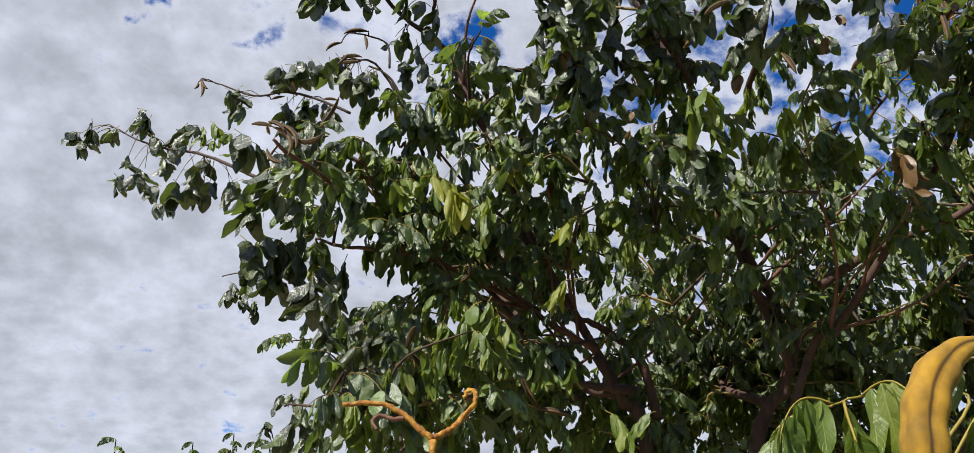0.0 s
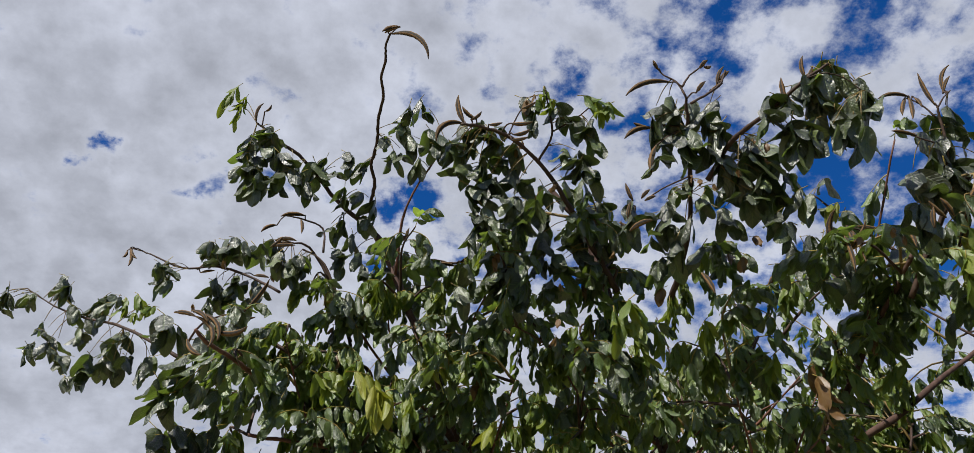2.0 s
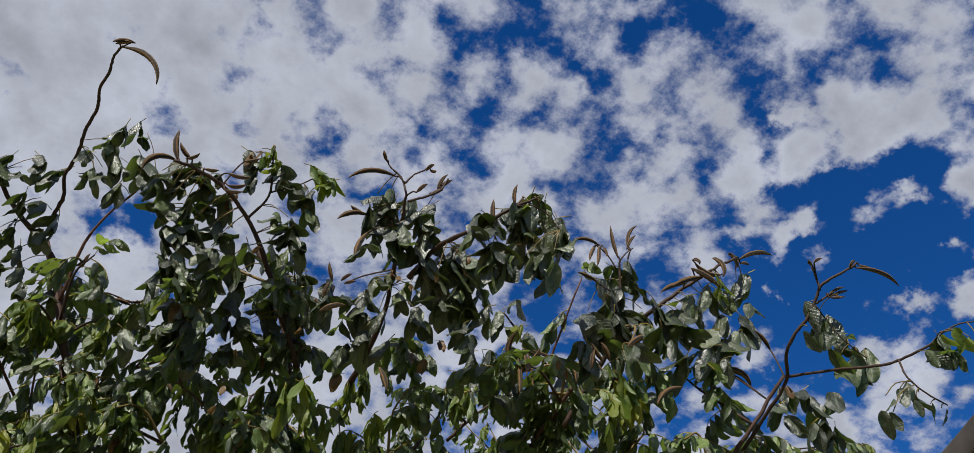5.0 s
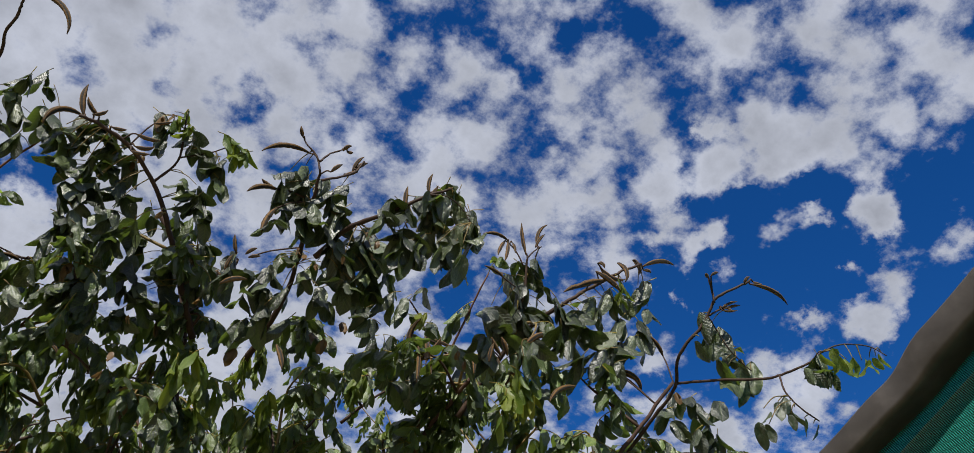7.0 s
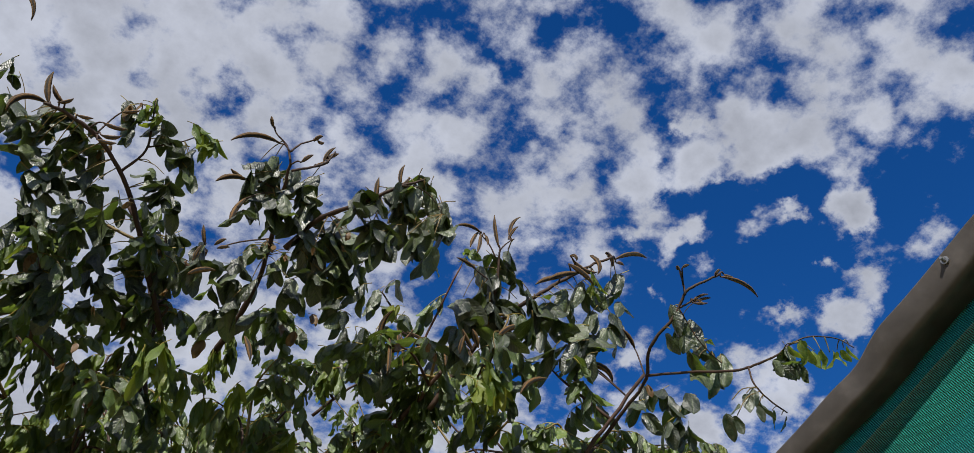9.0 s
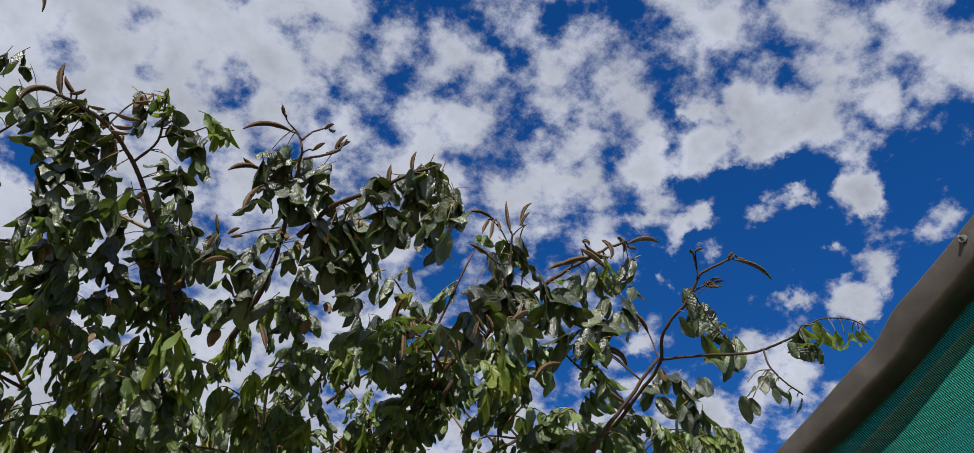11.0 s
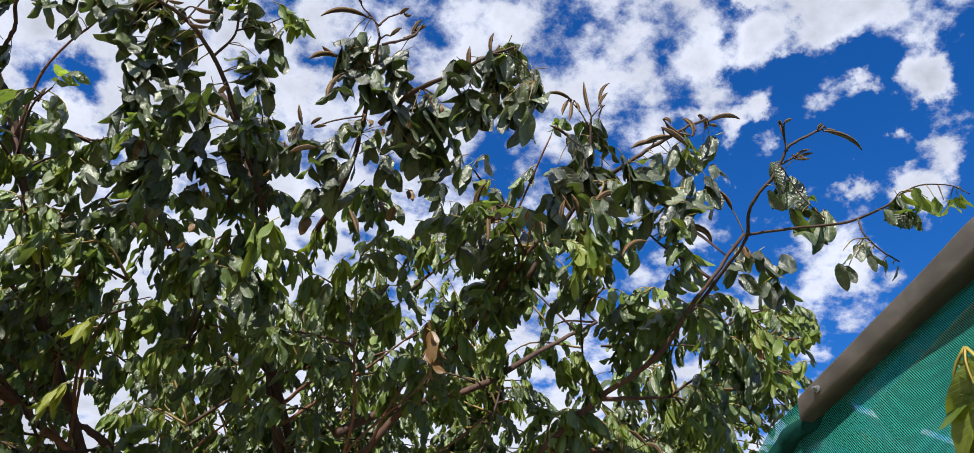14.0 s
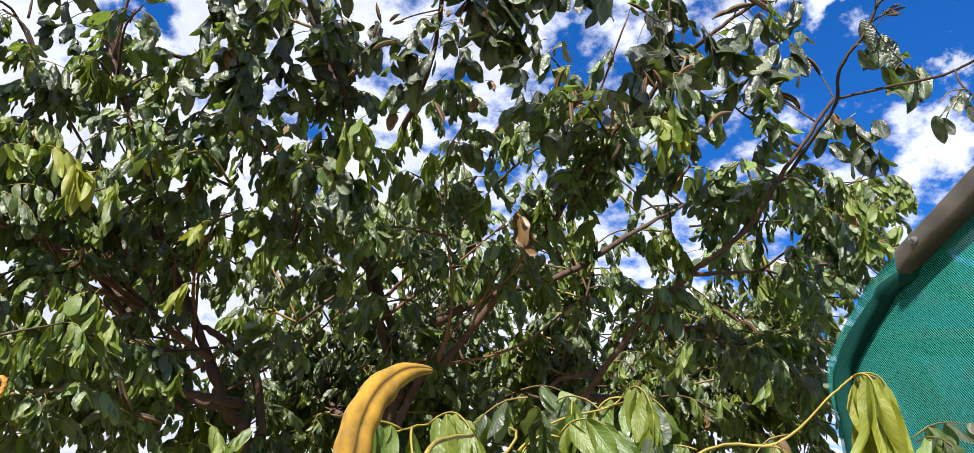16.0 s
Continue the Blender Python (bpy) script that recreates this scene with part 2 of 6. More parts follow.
    other = M("FRACT", M("MULTIPLY", rnd, 7.31))                          # a few blades are thinner than the rest
    L(M("ADD", M("MULTIPLY", M("POWER", other, 4.0), thin), through_light), mixer.inputs[0])
    L(b.outputs[0], mixer.inputs[1])
    L(tr.outputs[0], mixer.inputs[2])
    L(mixer.outputs[0], out.inputs[0])
    return m


def plain_material(name, stops, rough, scale, bump_depth=0.002, stretch=(1, 1, 1), metal=0.0, sheen=0.0, detail=6.0, spec=0.4):
    m, t, N, L = material(name)
    out, b = N("ShaderNodeOutputMaterial"), N("ShaderNodeBsdfPrincipled")
    geo = N("ShaderNodeNewGeometry")
    mp = N("ShaderNodeMapping")
    L(geo.outputs["Position"], mp.inputs[0])
    mp.inputs["Scale"].default_value = stretch
    n1, n2 = N("ShaderNodeTexNoise"), N("ShaderNodeTexNoise")
    for n, s, d in ((n1, scale, detail), (n2, scale * 0.13, 3.0)):
        n.inputs["Scale"].default_value, n.inputs["Detail"].default_value = s, d
        L(mp.outputs[0], n.inputs["Vector"])
    add = N("ShaderNodeMath")
    add.operation = "MULTIPLY_ADD"
    L(n1.outputs[0], add.inputs[0])
    add.inputs[1].default_value = 0.6
    half = N("ShaderNodeMath")
    half.operation = "MULTIPLY"
    L(n2.outputs[0], half.inputs[0])
    half.inputs[1].default_value = 0.4
    L(half.outputs[0], add.inputs[2])
    col = ramp(N, stops)
    L(add.outputs[0], col.inputs[0])
    L(col.outputs[0], b.inputs["Base Color"])
    b.inputs["Roughness"].default_value, b.inputs["Metallic"].default_value = rough, metal
    b.inputs["Specular IOR Level"].default_value, b.inputs["Sheen Weight"].default_value = spec, sheen
    bump = N("ShaderNodeBump")
    bump.inputs["Strength"].default_value, bump.inputs["Distance"].default_value = 0.8, bump_depth
    L(n1.outputs[0], bump.inputs["Height"])
    L(bump.outputs[0], b.inputs["Normal"])
    L(b.outputs[0], out.inputs[0])
    return m


LEAF = leaf_material("mature leaf", [(0.0, (0.010, 0.016, 0.008)), (0.28, (0.019, 0.030, 0.012)), (0.48, (0.034, 0.054, 0.018)), (0.64, (0.062, 0.096, 0.028)), (0.76, (0.095, 0.145, 0.034)), (0.86, (0.13, 0.18, 0.030)), (0.93, (0.19, 0.19, 0.03)), (1.0, (0.14, 0.080, 0.03))], (0.25, 0.36, 0.04), 0.45, 0.22, 0.36, 0.0021, 0.9, 0.45)
# Browner, darker copy of the mature leaf: crown shade put into its colour.
SHADED_LEAF = leaf_material("shaded brownish leaf", [(0.0, (0.006, 0.009, 0.006)), (0.28, (0.009, 0.013, 0.007)), (0.50, (0.016, 0.023, 0.010)), (0.68, (0.032, 0.043, 0.017)), (0.80, (0.055, 0.074, 0.023)), (0.88, (0.085, 0.115, 0.022)), (0.94, (0.13, 0.130, 0.026)), (1.0, (0.11, 0.060, 0.026))], (0.18, 0.27, 0.03), 0.44, 0.08, 0.36, 0.0025, 0.95, 0.42)
YOUNG = leaf_material("young leaf", [(0.0, (0.034, 0.070, 0.009)), (0.5, (0.075, 0.120, 0.012)), (1.0, (0.150, 0.165, 0.018))], (0.30, 0.37, 0.03), 0.48, 0.36, 0.35, 0.0012, 0.6)
PALE = leaf_material("limp pale leaf", [(0.0, (0.10, 0.13, 0.010)), (0.5, (0.17, 0.19, 0.016)), (1.0, (0.25, 0.235, 0.028))], (0.38, 0.40, 0.03), 0.5, 0.36, 0.45, 0.0012, 0.5)
BROWN = leaf_material("dry leaf", [(0.0, (0.07, 0.032, 0.012)), (0.5, (0.12, 0.065, 0.022)), (1.0, (0.17, 0.115, 0.035))], (0.24, 0.15, 0.05), 0.45, 0.30, 0.7)
STALK = plain_material("leaf stalk", [(0.2, (0.13, 0.10, 0.012)), (0.8, (0.28, 0.21, 0.03))], 0.6, 60.0, 0.0005)
PETIOLE = plain_material("brownish green stalk", [(0.2, (0.07, 0.045, 0.014)), (0.8, (0.20, 0.14, 0.035))], 0.6, 60.0, 0.0005)
BARK = plain_material("bark", [(0.25, (0.018, 0.010, 0.007)), (0.5, (0.052, 0.026, 0.018)), (0.75, (0.095, 0.054, 0.038))], 0.85, 45.0, 0.006, (1, 1, 0.35))
TWIG = plain_material("twig bark", [(0.25, (0.016, 0.009, 0.006)), (0.7, (0.055, 0.027, 0.014))], 0.75, 90.0, 0.002, (1, 1, 0.4))
GOLD_TWIG = plain_material("golden velvety twig", [(0.3, (0.060, 0.018, 0.003)), (0.5, (0.24, 0.095, 0.008)), (0.7, (0.46, 0.27, 0.03))], 0.75, 220.0, 0.002, detail=9.0)
RED_TWIG = plain_material("reddish twig", [(0.25, (0.050, 0.018, 0.010)), (0.7, (0.14, 0.058, 0.032))], 0.7, 90.0, 0.002)
# The ground is unseen; its tone is raised to bounce light upwards.
BOUNCE_GROUND = plain_material("unseen ground, lightened for bounce", [(0.25, (0.11, 0.10, 0.05)), (0.5, (0.21, 0.18, 0.095)), (0.8, (0.34, 0.285, 0.165))], 0.95, 9.0, 0.03)
STEEL = plain_material("weathered galvanised flashing", [(0.25, (0.030, 0.025, 0.021)), (0.5, (0.060, 0.052, 0.045)), (0.75, (0.115, 0.10, 0.088))], 0.55, 18.0, 0.002, (1, 1, 1), 0.3)
BOLT = plain_material("zinc bolt", [(0.2, (0.20, 0.20, 0.21)), (0.8, (0.36, 0.37, 0.38))], 0.4, 80.0, 0.0005, (1, 1, 1), 0.8)
TIMBER = plain_material("rough timber", [(0.2, (0.03, 0.022, 0.016)), (0.8, (0.09, 0.066, 0.045))], 0.85, 30.0, 0.002, (1, 1, 0.2), spec=0.15)


def pod_material(name, ridge, groove, scale, furrow=0.45, lines=4, fur=0.25, relief=0.002, soft=0.35):
    """Furry pod: pale ridges, dark furrows."""
    m, t, N, L = material(name)
    out, b = N("ShaderNodeOutputMaterial"), N("ShaderNodeBsdfPrincipled")
    uv, sep, nz = N("ShaderNodeUVMap"), N("ShaderNodeSeparateXYZ"), N("ShaderNodeTexNoise")
    L(uv.outputs[0], sep.inputs[0])
    geo = N("ShaderNodeNewGeometry")
    L(geo.outputs["Position"], nz.inputs["Vector"])
    nz.inputs["Scale"].default_value, nz.inputs["Detail"].default_value = scale, 5.0
    wob = N("ShaderNodeMath")
    wob.operation = "MULTIPLY_ADD"
    L(nz.outputs[0], wob.inputs[0])
    wob.inputs[1].default_value = 0.05
    L(sep.outputs[0], wob.inputs[2])
    s = N("ShaderNodeMath")
    s.operation = "MULTIPLY"
    L(wob.outputs[0], s.inputs[0])
    s.inputs[1].default_value = lines * math.pi
    c = N("ShaderNodeMath")
    c.operation = "SINE"
    L(s.outputs[0], c.inputs[0])
    r = ramp(N, [(0.0, groove), (furrow, groove), (furrow + soft, ridge)])
    f = N("ShaderNodeMath")
    f.operation = "ABSOLUTE"
    L(c.outputs[0], f.inputs[0])
    L(f.outputs[0], r.inputs[0])
    tint = N("ShaderNodeMix")
    tint.data_type, tint.blend_type = "RGBA", "MULTIPLY"
    tint.inputs[0].default_value = 1.0
    L(r.outputs[0], tint.inputs[6])
    L(nz.outputs[0], tint.inputs[7])
    hue = N("ShaderNodeHueSaturation")
    hue.inputs["Saturation"].default_value, hue.inputs["Value"].default_value = 1.0, 1.6
    L(tint.outputs[2], hue.inputs["Color"])
    L(hue.outputs[0], b.inputs["Base Color"])
    b.inputs["Roughness"].default_value, b.inputs["Sheen Weight"].default_value = 0.85, fur
    b.inputs["Sheen Tint"].default_value = (0.75, 0.6, 0.25, 1)
    bump = N("ShaderNodeBump")
    bump.inputs["Strength"].default_value, bump.inputs["Distance"].default_value = 0.6, relief
    L(nz.outputs[0], bump.inputs["Height"])
    L(bump.outputs[0], b.inputs["Normal"])
    L(b.outputs[0], out.inputs[0])
    return m


POD = pod_material("brown furry pod", (0.135, 0.066, 0.015), (0.010, 0.007, 0.004), 160.0, 0.5, 4, 0.08)
GOLD_POD = pod_material("golden furry pod", (0.26, 0.140, 0.003), (0.085, 0.038, 0.003), 150.0, 0.02, 2, 0.06, 0.0005, 0.14)


def cloth_material(name, gap):
    """Knitted green shade cloth, a little see-through."""
    m, t, N, L = material(name)
    out, mix1, mix2 = N("ShaderNodeOutputMaterial"), N("ShaderNodeMixShader"), N("ShaderNodeMixShader")
    b, tr, clear = N("ShaderNodeBsdfPrincipled"), N("ShaderNodeBsdfTranslucent"), N("ShaderNodeBsdfTransparent")
    uv = N("ShaderNodeUVMap")
    w1, w2, nz = N("ShaderNodeTexWave"), N("ShaderNodeTexWave"), N("ShaderNodeTexNoise")
    mp1, mp2 = N("ShaderNodeMapping"), N("ShaderNodeMapping")
    for mp, w, ang, sc, dist in ((mp1, w1, 30.0, 72.0, 0.9), (mp2, w2, -40.0, 105.0, 1.6)):
        L(uv.outputs[0], mp.inputs[0])
        mp.inputs["Rotation"].default_value = (0, 0, radians(ang))
        L(mp.outputs[0], w.inputs["Vector"])
        w.inputs["Scale"].default_value, w.inputs["Distortion"].default_value, w.inputs["Detail Scale"].default_value = sc, dist, 3.0
    L(uv.outputs[0], nz.inputs["Vector"])
    nz.inputs["Scale"].default_value, nz.inputs["Detail"].default_value = 3.0, 6.0
    mul = N("ShaderNodeMath")
    mul.operation = "MULTIPLY"
    L(w1.outputs["Fac"], mul.inputs[0])
    L(w2.outputs["Fac"], mul.inputs[1])
    add = N("ShaderNodeMath")
    add.operation = "MULTIPLY_ADD"
    L(w1.outputs["Fac"], add.inputs[0])
    add.inputs[1].default_value = 0.35
    L(mul.outputs[0], add.inputs[2])
    fade = N("ShaderNodeMath")
    fade.operation = "MULTIPLY_ADD"
    L(nz.outputs[0], fade.inputs[0])
    fade.inputs[1].default_value = 0.5
    L(add.outputs[0], fade.inputs[2])
    col = ramp(N, [(0.2, (0.0, 0.036, 0.030)), (0.65, (0.001, 0.145, 0.120)), (1.05, (0.035, 0.33, 0.275))])
    L(fade.outputs[0], col.inputs[0])
    L(col.outputs[0], b.inputs["Base Color"])
    L(col.outputs[0], tr.inputs[0])
    b.inputs["Roughness"].default_value, b.inputs["Specular IOR Level"].default_value = 0.6, 0.12
    bump = N("ShaderNodeBump")
    bump.inputs["Strength"].default_value, bump.inputs["Distance"].default_value = 0.7, 0.003
    L(add.outputs[0], bump.inputs["Height"])
    L(bump.outputs[0], b.inputs["Normal"])
    mix1.inputs[0].default_value = 0.12
    L(b.outputs[0], mix1.inputs[1])
    L(tr.outputs[0], mix1.inputs[2])
    mix2.inputs[0].default_value = gap
    L(mix1.outputs[0], mix2.inputs[1])
    L(clear.outputs[0], mix2.inputs[2])
    L(mix2.outputs[0], out.inputs[0])
    return m


CLOTH = cloth_material("green shade cloth", 0.26)
# Denser cloth for unseen sheets that stop sky showing through the front.
SKY_STOP_CLOTH = cloth_material("unseen dense cloth that stops skylight", 0.12)
# Doubled cloth, darkened so that its colour holds the side's shade.
SHADED_CLOTH = plain_material("doubled green cloth with shade in its colour", [(0.2, (0.001, 0.014, 0.012)), (0.8, (0.003, 0.040, 0.033))], 0.8, 120.0, 0.001, spec=0.08)

# ---- mesh helpers ----
rng = random.Random(7)


class Build:
    """Vertices, faces, uvs and material slots of one mesh in the making."""

    def __init__(self):
        self.v, self.f, self.uv, self.m = [], [], [], []

    def add(self, verts, faces, uvs, slots):
        n = sum(len(a) for a in self.v)
        self.v.append(np.asarray(verts, dtype=float))
        self.f.extend([tuple(i + n for i in f) for f in faces])
        self.uv.extend(uvs)
        self.m.extend(slots)
        return self

    def array(self):
        if len(self.v) > 1:
            self.v = [np.concatenate(self.v)]
        return self.v[0]

    def mesh(self, name, materials, smooth=True):
        me = bpy.data.meshes.new(name)
        me.from_pydata([tuple(p) for p in self.array()], [], self.f)
        for mat in materials:
            me.materials.append(mat)
        me.polygons.foreach_set("material_index", self.m)
        me.polygons.foreach_set("use_smooth", [smooth] * len(self.f))
        layer = me.uv_layers.new(name="UVMap")
        layer.data.foreach_set("uv", np.array([c for face in self.uv for c in face], dtype=float).ravel())
        me.update()
        return me


def smooth_line(points, steps=5):
    """Catmull-Rom through the points."""
    p = [Vector(q) for q in points]
    if len(p) < 3:
        return [p[0].lerp(p[-1], k / steps) for k in range(steps + 1)]
    p = [p[0] * 2 - p[1]] + p + [p[-1] * 2 - p[-2]]
    out = []
    for i in range(1, len(p) - 2):
        a, b, c, d = p[i - 1], p[i], p[i + 1], p[i + 2]
        for k in range(steps):
            t = k / steps
            out.append(0.5 * (2 * b + (c - a) * t + (2 * a - 5 * b + 4 * c - d) * t * t + (3 * b - a - 3 * c + d) * t ** 3))
    out.append(p[-2].copy())
    return out


def tube(build, line, r0, r1, sides=8, slot=0, rough=0.0, shape=None):
    """A tapered tube along a line, closed at both ends. shape: radius factor by (angle, way along)."""
    line = [Vector(p) for p in line]
    n = len(line)
    verts, faces, uvs = [], [], []
    up = Vector((0.13, 0.21, 0.97))
    way = (line[1] - line[0]).normalized()
    side = way.cross(up)
    if side.length < 0.1:
        side = way.cross(Vector((1, 0, 0)))
    side.normalize()
    for k, p in enumerate(line):
        way = (line[min(k + 1, n - 1)] - line[max(k - 1, 0)]).normalized()
        side = (side - way * side.dot(way)).normalized()
        other = way.cross(side)
        s = k / (n - 1)
        r = r0 + (r1 - r0) * s
        r *= 1.0 + (rng.uniform(-rough, rough) if rough else 0.0)
        for j in range(sides):
            a = 2 * math.pi * j / sides
            rr = r * (shape(a, s) if shape else 1.0)
            verts.append(p + side * (math.cos(a) * rr) + other * (math.sin(a) * rr))
    for k in range(n - 1):
        for j in range(sides):
            j2 = (j + 1) % sides
            faces.append((k * sides + j, k * sides + j2, (k + 1) * sides + j2, (k + 1) * sides + j))
            u0, u1, v0, v1 = j / sides, (j + 1) / sides, k / (n - 1), (k + 1) / (n - 1)
            uvs.append([(u0, v0), (u1, v0), (u1, v1), (u0, v1)])
    for ring, tip in ((0, line[0]), (n - 1, line[-1])):
        verts.append(tip)
        c = len(verts) - 1
        for j in range(sides):
            tri = (ring * sides + (j + 1) % sides, ring * sides + j, c)
            faces.append(tri if ring == 0 else tri[::-1])
            uvs.append([(0.5, 0.5)] * 3)
    build.add(verts, faces, uvs, [slot] * len(faces))


def part(name, data, parent, label="", at=None):
    ob = new(name, data)
    ob.parent = parent
    if at is not None:
        ob.matrix_basis = at
    if label:
        tagged(ob, label)
    return ob


def thing(name, place, label, category, group="", kind=""):
    return tagged(place_empty(name, place), label, category, group, kind)


def place_empty(name, place):
    ob = new(name)
    ob.location = place
    ob.empty_display_size = 0.1
    return ob


# ---- leaves ----
STATIONS = (0.0, 0.07, 0.18, 0.31, 0.45, 0.59, 0.72, 0.84, 0.93, 1.0)
OVATE = (0.0, 0.52, 0.83, 0.97, 1.0, 0.96, 0.85, 0.63, 0.36, 0.0)


def leaflet(build, base, way, face_up, length, width, bend, fold, slot, r):
    """One blade: starts at base, runs along way, faces face_up, bends down and folds along its midrib."""
    way = way.normalized()
    side = face_up.cross(way)
    if side.length < 0.05:
        side = Vector((0, 1, 0)).cross(way)
    side.normalize()
    up = way.cross(side)
    verts, p, last = [], Vector(base), 0.0
    rip, ph = r.uniform(0.06, 0.30), r.uniform(0, 6.3)
    curl = r.uniform(-0.55, 0.55)
    rows = []
    for s, w in zip(STATIONS, OVATE):
        a = bend * s
        step = way * math.cos(a) - up * math.sin(a)
        p = p + step * (length * (s - last))
        last = s
        nrm = up * math.cos(a) + way * math.sin(a)
        half = width * 0.5 * w
        if w == 0.0:
            rows.append([len(verts)])
            verts.append(p.copy())
        else:
            rows.append([len(verts) + q for q in range(5)])
            tilt = curl * s
            for q, wave in ((-1, math.sin(ph + 8 * s)), (-0.55, math.cos(ph + 9 * s)), (0, 0), (0.55, math.cos(ph + 2.3 + 9 * s)), (1, math.sin(ph + 1.3 + 7 * s))):
                q2 = q * (1.0 + 0.06 * math.sin(ph * 3 + 9 * s + q))
                verts.append(p + side * (q2 * half * math.cos(fold)) - nrm * (abs(q) ** 1.4 * half * math.sin(fold) - q * half * tilt + wave * half * rip * (1.6 if abs(q) == 1 else 0.45)))
    faces, uvs = [], []
    us = (0.0, 0.225, 0.5, 0.775, 1.0)
    for k in range(len(rows) - 1):
        a, b = rows[k], rows[k + 1]
        v0, v1 = STATIONS[k], STATIONS[k + 1]
        for j in range(4):
            if len(a) == 1:
                faces.append((a[0], b[j], b[j + 1]))
                uvs.append([(0.5, v0), (us[j], v1), (us[j + 1], v1)])
            elif len(b) == 1:
                faces.append((a[j], b[0], a[j + 1]))
                uvs.append([(us[j], v0), (0.5, v1), (us[j + 1], v0)])
            else:
                faces.append((a[j], b[j], b[j + 1], a[j + 1]))
                uvs.append([(us[j], v0), (us[j], v1), (us[j + 1], v1), (us[j + 1], v0)])
    build.add(verts, faces, uvs, [slot] * len(faces))


def compound_leaf(r, pairs, length, blade, hang, narrow=0.48, arch=1.3, side=1.0, shut=0.0):
    """A pinnate leaf that starts at the origin and grows along +x; its leaflets hang down on both sides of the stalk."""
    build = Build()
    p, a = Vector((0, 0, 0)), r.uniform(-0.25, 0.45)
    node = [p.copy()]
    yaw = 0.0
    for k in range(pairs + 1):
        step = length / (pairs + 1)
        yaw += r.uniform(-0.15, 0.15)
        p = p + Vector((math.cos(a) * math.cos(yaw), math.cos(a) * math.sin(yaw), math.sin(a))) * step
        a -= arch / (pairs + 1) * r.uniform(0.6, 1.3)
        node.append(p.copy())
    down = Vector((0, 0, -1))
    for k in range(1, pairs + 2):
        way = (node[k] - node[k - 1]).normalized()
        size = blade * (0.62 + 0.38 * math.sin(math.pi * (0.25 + 0.6 * k / (pairs + 1)))) * r.uniform(0.85, 1.12)
        ends = (-1, 1) if k <= pairs else (-0.45, 0.45)
        for sgn in ends:
            if r.random() < 0.06:
                continue
            lat = Vector((0, 0, 1)).cross(way).normalized() * (1 if sgn > 0 else -1)
            h = hang * r.uniform(0.55, 1.35)
            d = way * r.uniform(0.2, 0.6) + lat * abs(sgn) * side * r.uniform(0.2, 0.75) + down * h
            face = Vector((0, 0, 0.65)) + lat * r.uniform(0.5, 1.1) + Vector((r.uniform(-0.35, 0.35), r.uniform(-0.35, 0.35), 0)) + way * 0.25
            leaflet(build, node[k], d, face, size, size * narrow * r.uniform(0.85, 1.15), r.uniform(-0.35, 1.0), r.uniform(-0.2, 0.65) + shut, 0, r)
    tube(build, smooth_line(node, 2), 0.0028, 0.0014, 3, 1)
    return build


leaf_rng = random.Random(21)
MATURE = [compound_leaf(leaf_rng, leaf_rng.choice((3, 4, 4, 5, 5)), leaf_rng.uniform(0.14, 0.25), leaf_rng.uniform(0.086, 0.114), leaf_rng.uniform(0.3, 1.6), leaf_rng.uniform(0.37, 0.49), leaf_rng.uniform(0.9, 2.4), 1.15) for _ in range(36)]
LIMP = [compound_leaf(leaf_rng, leaf_rng.choice((4, 5)), leaf_rng.uniform(0.12, 0.18), leaf_rng.uniform(0.10, 0.13), leaf_rng.uniform(1.6, 2.8), 0.36, leaf_rng.uniform(1.8, 2.6)) for _ in range(8)]
MATURE_MESH = [b.mesh("leaf", (LEAF, PETIOLE)) for b in MATURE]
LIMP_MESH = [b.mesh("young_leaf", (YOUNG, STALK)) for b in LIMP]
WILT = [compound_leaf(leaf_rng, leaf_rng.choice((3, 4)), leaf_rng.uniform(0.06, 0.10), leaf_rng.uniform(0.15, 0.19), leaf_rng.uniform(3.4, 5.6), 0.27, leaf_rng.uniform(2.2, 3.0), 0.8, 0.55) for _ in range(6)]
WILT_MESH = [b.mesh("young_leaf", (PALE, STALK)) for b in WILT]
DRY_MESH = [b.mesh("dry_leaf", (BROWN, STALK)) for b in LIMP[:3]]


